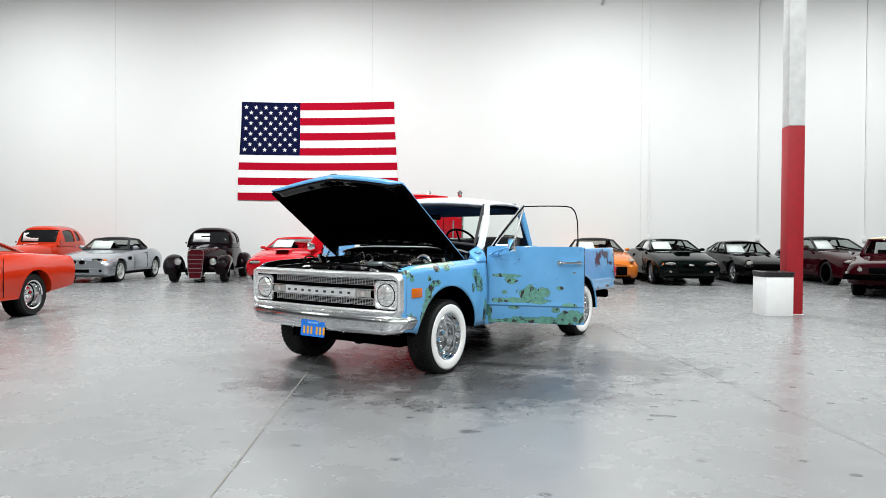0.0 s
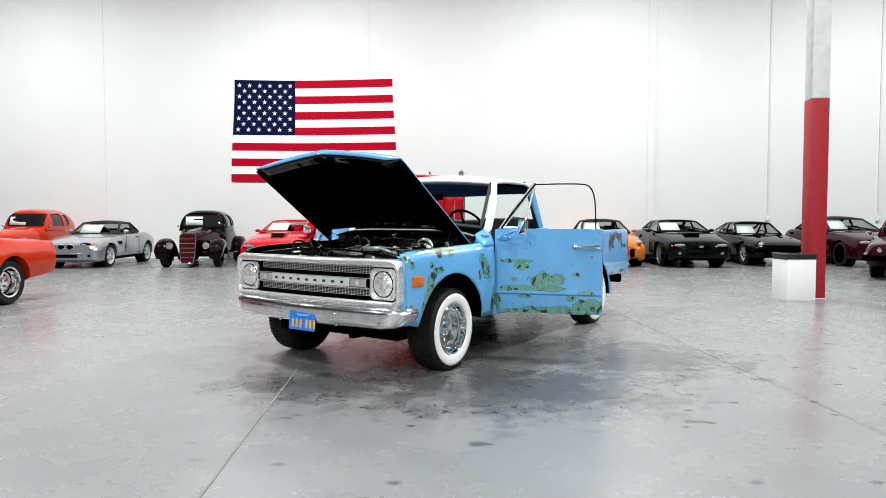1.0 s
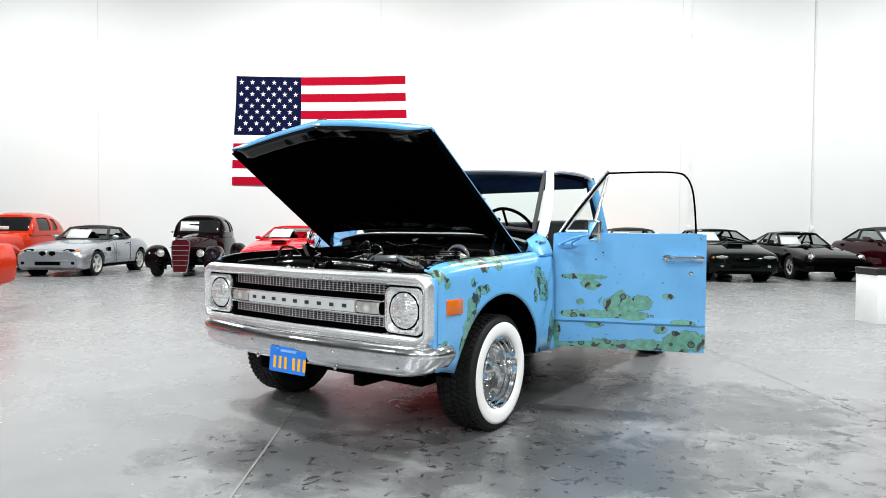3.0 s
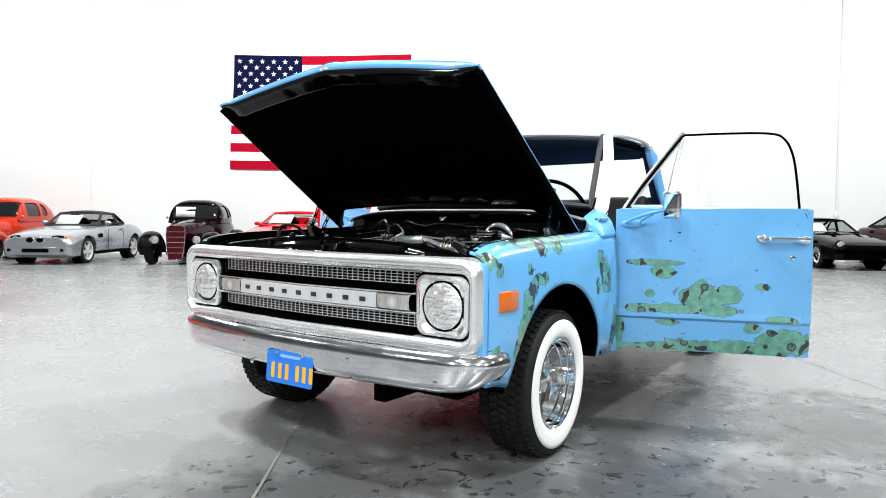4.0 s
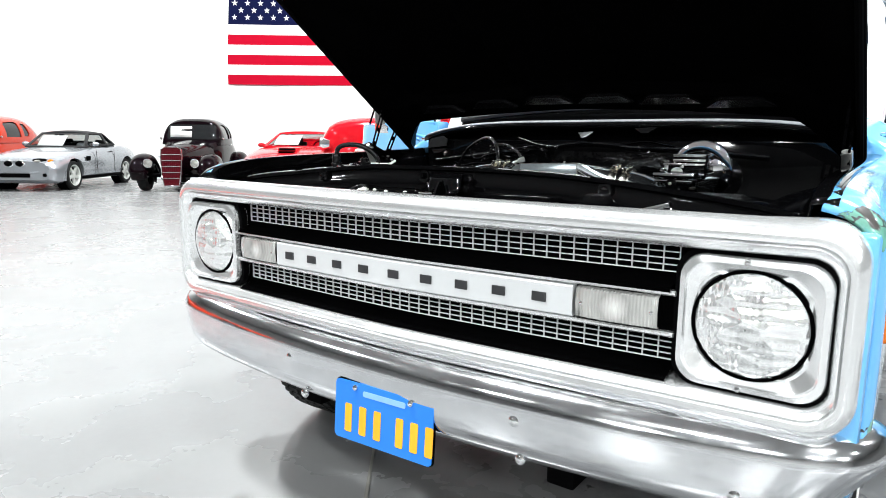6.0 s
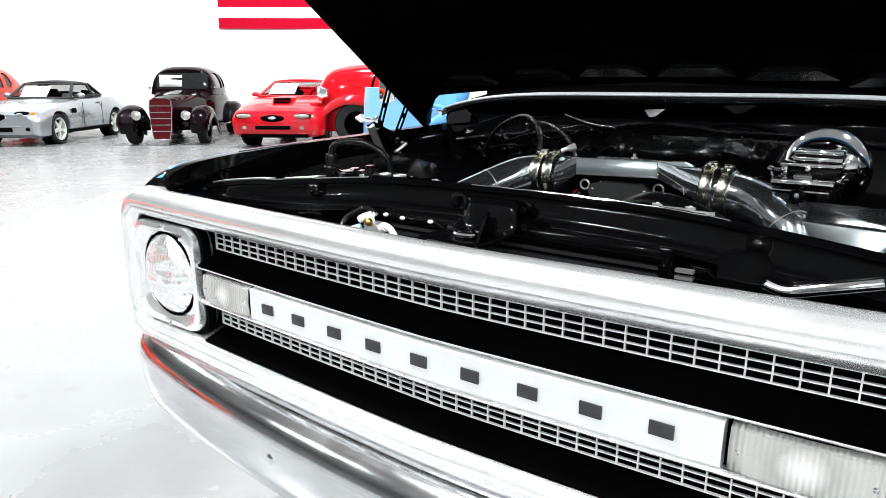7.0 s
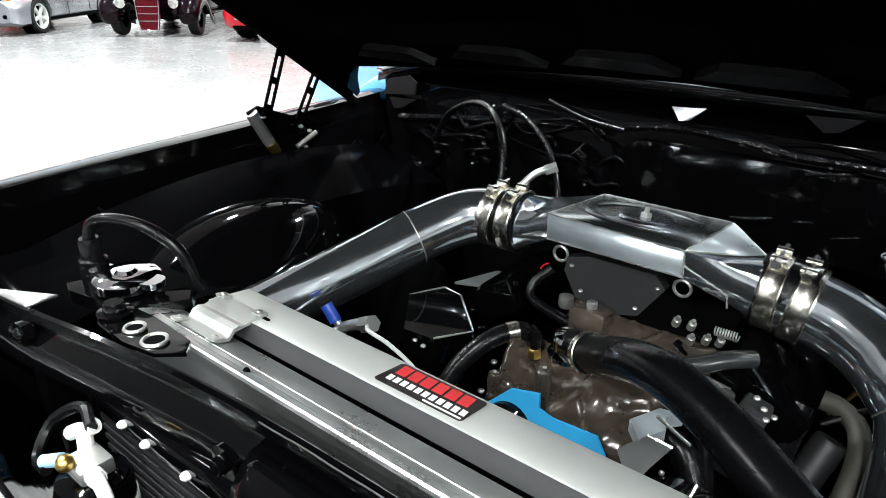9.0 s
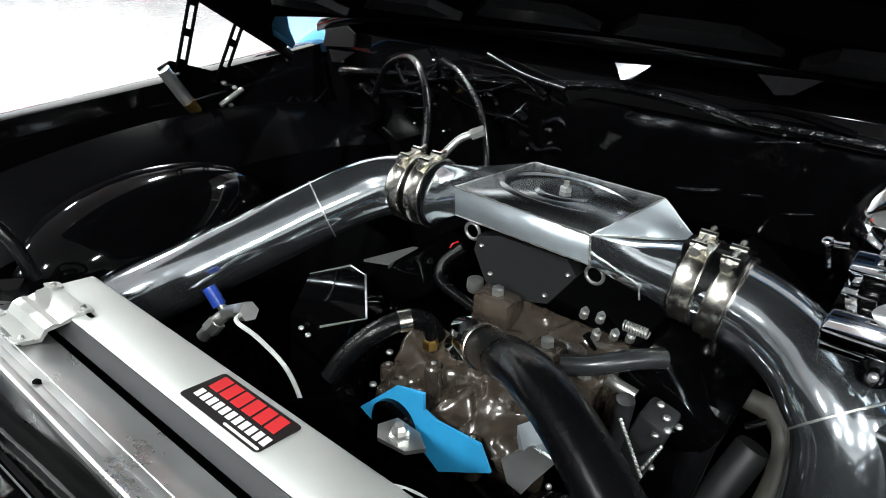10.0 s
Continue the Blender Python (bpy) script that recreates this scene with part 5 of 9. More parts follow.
# doors, built closed about the hinge: x outward, y rearward along the door
def door(m, sd, detailed):
    d = new("door")
    d.parent = truck
    d.matrix_local = m
    d["label"] = "open sky blue driver door, worn to green primer along its foot" if detailed else "open sky blue passenger door"
    bm = bm_new()

    def xo(z):
        return 0.0 - 0.022 * max(0, (0.62 - z) / 0.2) ** 1.4 - 0.02 * max(0, (z - 0.85) / 0.36) ** 2 + (0.004 if 0.612 < z < 0.64 else 0) - (0.011 if z < 0.61 else 0)
    zs = [0.43, 0.44, 0.50, 0.56, 0.60, 0.615, 0.63, 0.645, 0.66, 0.72, 0.80, 0.88, 0.96, 1.04, 1.10, 1.15, 1.185, 1.20, 1.205]
    rows = []
    for i in range(21):
        y = 0.008 + 0.985 * i / 20
        row = [(-0.115, y, 0.435)]
        for z in zs:
            e = 0.012 if i in (0, 20) else 0
            row.append((xo(z) - e - (0.02 if z > 1.2 else 0), y, z + (0.004 * i / 20)))
        row.append((-0.10, y, 1.205))
        rows.append([(sd * x, yy, z) for x, yy, z in row])
    vs = grid(bm, rows, close_v=True)
    cap(bm, vs[0])
    cap(bm, vs[-1])
    sk = part("door_skin", bm, M["door_paint"] if detailed else M["blue"], d, "worn sky blue door skin" if detailed else "")
    lean = 0.33

    def up(y, z, off=-0.05):
        return Vector((sd * (off - lean * max(0, z - 1.20)), y, z))
    # window frame
    bm = bm_new()
    fr = spline([up(0.05, 1.21), up(0.14, 1.35), up(0.25, 1.50), up(0.345, 1.628)], 4) + spline([up(0.36, 1.640), up(0.60, 1.642), up(0.80, 1.634), up(0.865, 1.60), up(0.90, 1.52), up(0.915, 1.40), up(0.925, 1.21)], 5)
    tube(bm, fr[:14], 0.010, 8, flat=1.3)
    part("window_frame", bm, M["trim"], d, "bright front rail of the window")
    bm = bm_new()
    fr2 = [Vector((p.x + sd * 0.014, p.y + 0.006, p.z - 0.014)) for p in fr]
    tube(bm, fr2, 0.0062, 6)
    part("window_channel", bm, M["black_satin"], d)
    bm = bm_new()
    tube(bm, [up(0.085, 1.225), up(0.175, 1.36), up(0.345, 1.60)], 0.008, 8)
    tube(bm, [up(0.27, 1.215), up(0.352, 1.605)], 0.011, 8)
    tube(bm, [up(0.09, 1.222), up(0.27, 1.222)], 0.010, 8)
    part("vent_window_frame", bm, M["trim"], d, "chrome vent window frame")
    bm = bm_new()
    grid(bm, [[up(0.10, 1.225), up(0.265, 1.225)], [up(0.335, 1.585), up(0.345, 1.59)]])
    g = part("vent_window", bm, M["glass"], d)
    g.visible_shadow = False
    bm = bm_new()
    box(bm, sd * -0.10, sd * -0.02, 0.03, 0.97, 1.20, 1.212, 0.003)
    part("belt_strip", bm, M["blue"], d)
    # handle
    bm = bm_new()
    tube(bm, spline([(sd * 0.005, 0.76, 1.050), (sd * 0.034, 0.78, 1.052), (sd * 0.038, 0.86, 1.053), (sd * 0.034, 0.95, 1.052), (sd * 0.005, 0.965, 1.050)], 5), 0.011, 8, flat=1.2)
    ball(bm, (sd * 0.0, 0.755, 1.052), 0.026, 12, (0.5, 1.2, 0.9))
    ball(bm, (sd * 0.012, 0.945, 1.052), 0.026, 12, (0.8, 1.4, 0.9))
    part("door_handle", bm, M["chrome"], d, "chrome door handle")
    bm = bm_new()
    ball(bm, (sd * 0.0, 0.90, 0.955), 0.014, 12, (0.5, 1, 1))
    part("door_lock", bm, M["chrome"], d)
    # mirror on its arm
    bm = bm_new()
    ball(bm, (sd * 0.004, 0.10, 1.125), 0.05, 14, (0.15, 1.3, 0.45))
    tube(bm, spline([(sd * 0.005, 0.065, 1.13), (sd * 0.07, 0.11, 1.155), (sd * 0.13, 0.20, 1.185), (sd * 0.135, 0.285, 1.205)], 5), 0.009, 8)
    tube(bm, spline([(sd * 0.005, 0.14, 1.12), (sd * 0.07, 0.15, 1.145), (sd * 0.12, 0.21, 1.18)], 5), 0.006, 8)
    mir = part("mirror_arm", bm, M["blue"], d, "blue painted mirror arm")
    bm = bm_new()
    box(bm, -0.048, 0.048, -0.018, 0.018, -0.072, 0.072, 0.014, Matrix.Translation((sd * 0.14, 0.30, 1.225)) @ Matrix.Rotation(radians(sd * 62), 4, "Z"), 3)
    part("mirror_head", bm, M["chrome"], mir, "chrome rectangular mirror head")
    # inner trim
    bm = bm_new()
    box(bm, sd * -0.128, sd * -0.116, 0.05, 0.94, 0.50, 1.18, 0.006)
    part("inner_panel", bm, M["vinyl"], d, "black inner door panel")
    return d


door(Matrix.Translation((0.968, 1.385, 0)) @ Matrix.Rotation(radians(-71.7), 4, "Z"), 1, True)
door(Matrix.Translation((-0.968, 1.385, 0)) @ Matrix.Rotation(radians(65), 4, "Z"), -1, False)

# load bed
BY0, BY1 = 2.62, 5.06
bed = new("load_bed")
bed.parent = truck
bed["label"] = "sky blue fleetside load bed with worn dark patches"
for sd in (1, -1):
    bm = bm_new()
    rows = []
    for y in panel_stations(BY0, BY1, 30, 3.81, 0.47):
        lo = side_low(y, 3.81, 0.34, 0.47, 0.42, 0.58)
        back = 0.03 * max(0, (y - 4.86) / 0.2) ** 2

        def xo(z):
            return 0.985 - back - 0.045 * max(0, (0.66 - z) / 0.22) ** 1.5 - 0.035 * max(0, (z - 0.70) / 0.46) ** 1.2 - (0.012 if 0.655 < z < 0.675 else 0)
        row = [(xo(z), y, z) for z in (lerp(lo, 1.145, k / 14) for k in range(15))]
        row += [(xo(1.145) - 0.006, y, 1.157), (xo(1.145) - 0.02, y, 1.162), (xo(1.145) - 0.07, y, 1.160), (xo(1.145) - 0.075, y, 1.135)]
        rows.append([(sd * x, yy, z) for x, yy, z in row])
    grid(bm, rows)
    part("bed_side", bm, M["bed_paint"] if sd > 0 else M["blue"], bed, solid=0.010)
    bm = bm_new()
    box(bm, sd * 0.80, sd * 0.83, BY0, BY1 - 0.02, 0.60, 1.13)
    part("inner_side", bm, M["blue"], bed)
    bm = bm_new()
    arc = [(3.81 - 0.50 * math.cos(math.pi * k / 16), 0.34 + 0.50 * math.sin(math.pi * k / 16)) for k in range(17)]
    grid(bm, [[(sd * x, y, z) for y, z in arc] for x in (0.60, 0.965)])
    part("wheel_house", bm, M["black_matte"], bed, solid=0.006)
    bm = bm_new()
    lip = [(sd * 0.985, 3.81 - 0.474 * math.cos(math.pi * k / 20), 0.34 + 0.474 * math.sin(math.pi * k / 20)) for k in range(21)]
    tube(bm, lip, 0.012, 8)
    part("arch_trim", bm, M["blue"], bed)
    bm = bm_new()
    box(bm, sd * 0.935, sd * 0.972, 4.995, 5.085, 0.74, 0.905, 0.012)
    part("tail_lamp", bm, M["red_lens"], bed, "red tail lamp")
bm = bm_new()
box(bm, -0.83, 0.83, 5.02, 5.065, 0.55, 1.15, 0.012)
part("tailgate", bm, M["blue"], bed)
bm = bm_new()
box(bm, -0.83, 0.83, BY0, BY0 + 0.03, 0.55, 1.13, 0.008)
part("bed_front", bm, M["blue"], bed)
bm = bm_new()
box(bm, -0.83, 0.83, BY0, 5.04, 0.56, 0.60)
part("bed_floor", bm, M["black_matte"], bed)
bm = bm_new()
box(bm, -0.84, 0.84, 5.04, 5.12, 0.42, 0.54, 0.03, segs=3)
part("rear_bumper", bm, M["black_satin"], truck, "black rear bumper")

# chassis below
ch = new("chassis")
ch.parent = truck
for sd in (1, -1):
    bm = bm_new()
    box(bm, sd * 0.38, sd * 0.45, 0.05, 5.04, 0.32, 0.44, 0.006)
    part("frame_rail", bm, M["black_matte"], ch)
for y, z, r in ((0.735, 0.32, 0.05), (3.82, 0.34, 0.05)):
    bm = bm_new()
    tube(bm, [(-0.72, y, z), (0.72, y, z)], r, 10)
    part("axle", bm, M["black_matte"], ch)
bm = bm_new()
ball(bm, (0, 3.82, 0.34), 0.14, 14)
part("differential", bm, M["black_matte"], ch)
bm = bm_new()
box(bm, -0.5, 0.5, 0.55, 0.95, 0.22, 0.40, 0.03)
part("cross_member", bm, M["black_matte"], ch)
bm = bm_new()
box(bm, -0.22, 0.22, 0.9, 1.9, 0.26, 0.46, 0.05)
part("gearbox", bm, M["black_matte"], ch)
bm = bm_new()
tube(bm, [(0.2, 1.3, 0.28), (0.3, 2.4, 0.28), (0.3, 4.7, 0.32)], 0.035, 8)
part("exhaust_pipe", bm, M["steel"], ch)

# ---- the engine bay, in the truck's frame ----
def group_part(name, label=""):
    e = new(name)
    e.parent = truck
    if label:
        e["label"] = label
    return e


def bolts(parent, places, r=0.008, mat="steel", name="bolt"):
    for p in places:
        bm = bm_new()
        ball(bm, p, r * (0.62 if mat == "steel" else 1), 8, (1, 1, 0.7))
        part(name, bm, M[mat], parent)


# radiator support
sup = group_part("radiator_support", "gloss black radiator support panel")
# the folded lip along the top edge: x, y, z
LIP = [(-0.845, 0.132, 0.980), (-0.80, 0.140, 0.992), (-0.70, 0.146, 1.006), (-0.55, 0.148, 1.020), (-0.44, 0.152, 1.031), (-0.286, 0.165, 1.044), (-0.10, 0.182, 1.047), (0.10, 0.187, 1.047), (0.30, 0.187, 1.042), (0.45, 0.178, 1.031), (0.60, 0.160, 1.017), (0.75, 0.148, 1.0), (0.86, 0.134, 0.982)]
LIP_Y, LIP_Z = [(x, y) for x, y, z in LIP], [(x, z) for x, y, z in LIP]


def lip_at(x, dy=0.0, dz=0.0):
    return Vector((x, smooth_at(LIP_Y, x) + dy, smooth_at(LIP_Z, x) + dz))


bm = bm_new()
rows = []
for k in range(61):
    x = -0.845 + 1.705 * k / 60
    q = min(1.0, (0.86 - abs(x)) / 0.35)
    rows.append([lip_at(x, dy * lerp(0.35, 1, q), dz) for dy, dz in ((0.050, -0.10), (0.050, -0.056), (0.044, -0.046), (0.014, -0.008), (0.004, 0.001), (0.0, 0.0), (-0.002, -0.008), (0.005, -0.012), (0.004, -0.020), (-0.008, -0.034), (-0.015, -0.050), (-0.015, -0.064), (-0.006, -0.074), (0.004, -0.078), (0.006, -0.11))])
grid(bm, rows)
part("top_rail", bm, M["bay_black"], sup, "gloss black folded top rail", solid=0.003)
# thin chrome strand that draws the highlight along the lip
bm = bm_new()
tube(bm, [lip_at(-0.06 + 0.46 * k / 30, -0.001, 0.001 + 0.0005 * math.sin(5 * k)) for k in range(31)], 0.0016, 6)
part("lip_highlight", bm, M["chrome"], sup)
for sd in (1, -1):
    bm = bm_new()
    rows = [[(sd * x, y, z) for z in (0.42, 0.6, 0.8, 0.95)] for x, y in ((0.36, 0.205), (0.45, 0.195), (0.60, 0.175), (0.72, 0.155), (0.86, 0.115))]
    grid(bm, rows)
    part("side_panel", bm, M["bay_black"], sup, solid=0.006)
    # pressed ridge with a cage nut at its head
    p = lip_at(sd * 0.443, -0.004, -0.022)
    bm = bm_new()
    prism(bm, round_rect(0.030, 0.026, 0.009, 4), 0.0, 0.012, lambda u, v, w: p + Vector((u, -w, v)))
    ball(bm, p + Vector((0, -0.012, 0)), 0.009, 10, (1, 0.7, 1))
    part("cage_nut", bm, M["bay_black"], sup)
    bm = bm_new()
    rows = [[p + Vector((u, dy, -0.02 - 0.17 * k / 8)) for u, dy in ((-0.016, 0.03), (-0.011, -0.002), (0.0, -0.008), (0.011, -0.002), (0.016, 0.03))] for k in range(9)]
    grid(bm, rows)
    part("pressed_ridge", bm, M["bay_black"], sup)
# rounded bracket under the driver end of the rail, with its arm
bm = bm_new()
prism(bm, round_rect(0.066, 0.052, 0.018, 5), 0.0, 0.03, lambda u, v, w: Vector((0.432 + u, 0.166 - w, 0.975 + v)))
part("horn_bracket", bm, M["bay_black"], sup)
bm = bm_new()
tube(bm, spline([(0.445, 0.15, 0.965), (0.49, 0.14, 0.955), (0.54, 0.14, 0.968), (0.60, 0.145, 0.985)], 5), 0.010, 10)
part("bracket_arm", bm, M["chrome"], sup, "bright bent bracket arm")
bm = bm_new()
box(bm, -0.86, 0.86, 0.05, 0.11, 0.60, 0.64, 0.008)
part("lower_bar", bm, M["black_satin"], sup)
# unseen bay bottom, added to keep out the light
bm = bm_new()
box(bm, -0.60, 0.60, 0.20, 1.22, 0.40, 0.42)
part("light_block_pan", bm, M["black_matte"], sup)
# pale straps and the pierced tab on top of the rail
for xa, xb, da, db in ((-0.81, -0.60, 0.004, 0.014), (-0.55, -0.455, 0.004, 0.034)):
    bm = bm_new()
    grid(bm, [[lip_at(lerp(xa, xb, k / 8), 0.002, 0.0035), lip_at(lerp(xa, xb, k / 8), lerp(da, db, k / 8) + 0.004, 0.0035)] for k in range(9)])
    part("strap", bm, M["alu_brushed"], sup, "pale bare metal strap", solid=0.003)
bm = bm_new()
out = [(-0.345, 0.200), (-0.330, 0.178), (-0.27, 0.174), (-0.225, 0.182), (-0.205, 0.205), (-0.225, 0.222), (-0.30, 0.226), (-0.34, 0.222)]
prism(bm, out, 1.0445, 1.0490, lambda u, v, w: Vector((u, v, w - 0.12 * max(0.0, v - 0.185))))
tab = part("pierced_tab", bm, M["bay_black"], sup, "black tab with bright-rimmed holes")
for x, r in ((-0.286, 0.0105), (-0.247, 0.0125)):
    bm = bm_new()
    lathe(bm, [(0.0001, 1.0490), (r, 1.0490), (r, 1.0460)], Matrix.Translation((x, 0.196, 0)), 18)
    part("hole", bm, M["black_matte"], tab)
    bm = bm_new()
    tube(bm, [(x + r * math.cos(a), 0.196 + r * math.sin(a), 1.0492) for a in (2 * math.pi * k / 20 for k in range(22))], 0.0022, 6, caps=False)
    part("hole_rim", bm, M["steel"], tab)
bm = bm_new()
lathe(bm, [(0.0001, 1.064), (0.010, 1.064), (0.012, 1.060), (0.012, 1.054), (0.019, 1.053), (0.019, 1.050)], Matrix.Translation((-0.330, 0.198, 0)), 20)
part("tab_bolt", bm, M["bay_black"], tab)

# condenser with its thin tubes
con = group_part("condenser", "black finned condenser behind the grille")
bm = bm_new()
box(bm, -0.315, 0.325, 0.165, 0.170, 0.50, 0.985)
part("core", bm, M["black_matte"], con)
bm = bm_new()
z = 0.52
while z < 0.955:
    for dy, dz in ((0.0, 0.0),):
        box(bm, -0.305, 0.315, 0.150, 0.166, z, z + 0.006)
    z += 0.0135
tagged(part("tube_bank", bm, M["condenser"] if "condenser" in M else M["black_satin"], con), kind="stuff")
for x in (-0.315, 0.318):
    bm = bm_new()
    tube(bm, [(x, 0.158, 0.50), (x, 0.158, 0.985)], 0.012, 10)
    part("header_tube", bm, M["black_paint"], con)
bm = bm_new()
box(bm, -0.31, 0.32, 0.148, 0.168, 0.963, 0.985, 0.003)
part("top_bar", bm, M["black_paint"], con)
bolts(con, [(-0.243, 0.146, 0.976), (-0.20, 0.146, 0.974), (-0.13, 0.146, 0.975)], 0.006, "wire_white")
bm = bm_new()
z = 0.80
while z < 0.96:
    box(bm, 0.335, 0.362, 0.150, 0.162, z, z + 0.005)
    z += 0.011
tagged(part("oil_cooler", bm, M["steel"], con), kind="stuff")

# receiver drier and its lines
dr = group_part("receiver_drier", "black drier canister with a white band")
bm = bm_new()
lathe(bm, [(0.0001, 0.80), (0.032, 0.80), (0.036, 0.81), (0.036, 0.935), (0.033, 0.945), (0.022, 0.950), (0.0001, 0.952)], Matrix.Translation((-0.235, 0.105, 0)), 24)
part("canister", bm, M["black_paint"], dr)
bm = bm_new()
lathe(bm, [(0.0368, 0.898), (0.0368, 0.915)], Matrix.Translation((-0.235, 0.105, 0)), 24)
part("band", bm, M["wire_white"], dr, solid=0.001)
bm = bm_new()
box(bm, -0.253, -0.215, 0.088, 0.122, 0.95, 0.968, 0.004)
part("head_block", bm, M["steel"], dr)
bm = bm_new()
tube(bm, spline([(-0.222, 0.102, 0.958), (-0.205, 0.098, 0.966), (-0.184, 0.095, 0.958), (-0.172, 0.092, 0.93), (-0.170, 0.090, 0.80)], 6), 0.0066, 12)
part("white_line", bm, M["wire_white"], dr)
bm = bm_new()
tube(bm, spline([(-0.246, 0.108, 0.955), (-0.256, 0.114, 0.972), (-0.270, 0.116, 0.974), (-0.284, 0.112, 0.966)], 4), 0.0078, 10)
tube(bm, [(-0.268, 0.116, 0.972), (-0.252, 0.124, 0.984)], 0.008, 10)
tube(bm, [(-0.224, 0.102, 0.956), (-0.202, 0.098, 0.964)], 0.0090, 10)
part("fitting", bm, M["wire_white"], dr)
bm = bm_new()
tube(bm, [(-0.262, 0.092, 0.958), (-0.284, 0.082, 0.950)], 0.007, 10)
part("connector", bm, M["pale_blue"], dr, "pale blue connector")
bm = bm_new()
ball(bm, (-0.236, 0.086, 0.972), 0.009, 10)
part("brass_fitting", bm, M["brass"], dr)
bm = bm_new()
tube(bm, spline([(-0.275, 0.08, 0.945), (-0.31, 0.085, 0.94), (-0.32, 0.11, 0.965), (-0.29, 0.13, 0.985), (-0.25, 0.12, 0.985)], 6), 0.006, 8)
tube(bm, spline([(-0.30, 0.09, 0.94), (-0.33, 0.10, 0.89), (-0.31, 0.12, 0.80)], 6), 0.005, 8)
part("wire", bm, M["hose"], dr)

# hood latch and its bracket
lt = group_part("hood_latch", "gloss black hood latch on a folded bracket")
bm = bm_new()
rows = []
for xa, xb, y, z in ((-0.072, 0.030, 0.170, 1.030), (-0.068, 0.038, 0.156, 1.027), (-0.064, 0.044, 0.142, 1.016), (-0.060, 0.050, 0.132, 1.0), (-0.060, 0.054, 0.124, 0.985), (-0.062, 0.056, 0.110, 0.977), (-0.066, 0.056, 0.06, 0.974), (-0.071, 0.054, 0.014, 0.973), (-0.071, 0.052, 0.0, 0.968), (-0.070, 0.050, -0.006, 0.950)):
    rows.append([(lerp(xa, xb, k / 8), y, z + (0.010 if k in (0, 8) and y < 0.13 else 0.0)) for k in range(9)])
grid(bm, rows)
part("bracket", bm, M["black_paint"], lt, solid=0.004)
bm = bm_new()
for k in range(2):
    tube(bm, [(-0.058, 0.020 - 0.012 * k, 0.977), (0.038, 0.012 - 0.012 * k, 0.977)], 0.003, 8)
part("pressed_bead", bm, M["chrome"], lt, "bright pressed beads")
bm = bm_new()
tube(bm, [(-0.016 + 0.024 * math.cos(a), 0.080 + 0.020 * math.sin(a), 0.982) for a in (2 * math.pi * k / 20 for k in range(22))], 0.005, 8, caps=False)
part("latch_ring", bm, M["chrome"], lt)
bm = bm_new()
lathe(bm, [(0.0001, 0.990), (0.009, 0.989), (0.012, 0.984), (0.012, 0.976)], Matrix.Translation((-0.014, 0.080, 0)), 16)
tube(bm, spline([(-0.014, 0.080, 0.988), (-0.002, 0.092, 0.996), (0.002, 0.112, 1.004), (-0.004, 0.126, 1.012)], 5), 0.003, 8)
part("latch_pin", bm, M["bay_black"], lt)
bm = bm_new()
prism(bm, [(0.050, 0.975), (0.104, 0.975), (0.100, 0.998), (0.088, 1.014), (0.074, 1.014), (0.062, 0.996)], 0.0, 0.006, lambda u, v, w: Vector((0.018 + w, u, v)))
part("safety_catch", bm, M["bay_black"], lt)
for x, y, z in ((0.046, 0.176, 1.016), (0.064, 0.150, 0.992), (-0.086, 0.160, 1.022)):
    bm = bm_new()
    prism(bm, round_rect(0.034, 0.030, 0.012, 5), 0.0, 0.006, lambda u, v, w: Vector((x + u, y - 0.004 - w, z + v)))
    ear = part("ear", bm, M["bay_black"], lt)
    bm = bm_new()
    lathe(bm, [(0.0001, 0.010), (0.007, 0.010), (0.0085, 0.006), (0.0085, 0.0)], along((x, y - 0.010, z), (0, -1, 0.15)), 6)
    part("ear_bolt", bm, M["black_paint"], ear)
bolts(lt, [(-0.066, -0.004, 0.978), (0.048, -0.002, 0.976), (-0.058, 0.09, 0.984), (0.048, 0.10, 0.984)], 0.010, "black_paint")
lt.location.x += 0.018

# radiator, leaning back: channel, plate with sticker, brackets, filler
rad = group_part("radiator", "aluminium radiator with a satin fan shroud plate")


def over_y(u, v, w):
    return Vector((w, u, v))


def on_tank(u, v, w):
    return Vector((w, u + 0.005, v - 0.0105))


def plate_z(y):
    return 1.0205 - 0.152 * (y - 0.3095)


def channel_z(y):
    return 1.0148 - 0.32 * (y - 0.2576)


bm = bm_new()
prism(bm, [(0.2300, 1.000), (0.2245, 1.030), (0.2235, 1.0345), (0.2250, 1.0375), (0.2275, 1.0385), (0.2310, 1.0365), (0.2345, 1.0325), (0.2375, 1.0312), (0.2405, 1.0300), (0.2425, 1.0285), (0.2475, 1.0280), (0.2500, 1.0272), (0.2526, 1.0253), (0.2840, 1.0150), (0.2858, 1.0135), (0.2865, 1.010), (0.2865, 0.93), (0.2300, 0.93)], -0.352, 0.345, on_tank)
part("top_tank", bm, M["alu_brushed"], rad, "mill aluminium top channel", smooth=25)
bm = bm_new()
tube(bm, [(-0.352, 0.2565, 1.0160), (0.335, 0.2565, 1.0160)], 0.0010, 8)
part("folded_crease", bm, M["alu_brushed"], rad)
bm = bm_new()
for k in range(13):
    a = math.pi * (0.5 + k / 12)
    p = Vector((-0.352 + 0.026 * math.cos(a), 0.2605 + 0.030 * math.sin(a), 0))
    bm.verts.new((p.x, p.y, channel_z(p.y) + (0.002 if p.y < 0.250 else 0.0)))
    bm.verts.new((p.x, p.y, 0.96))
bm.verts.ensure_lookup_table()
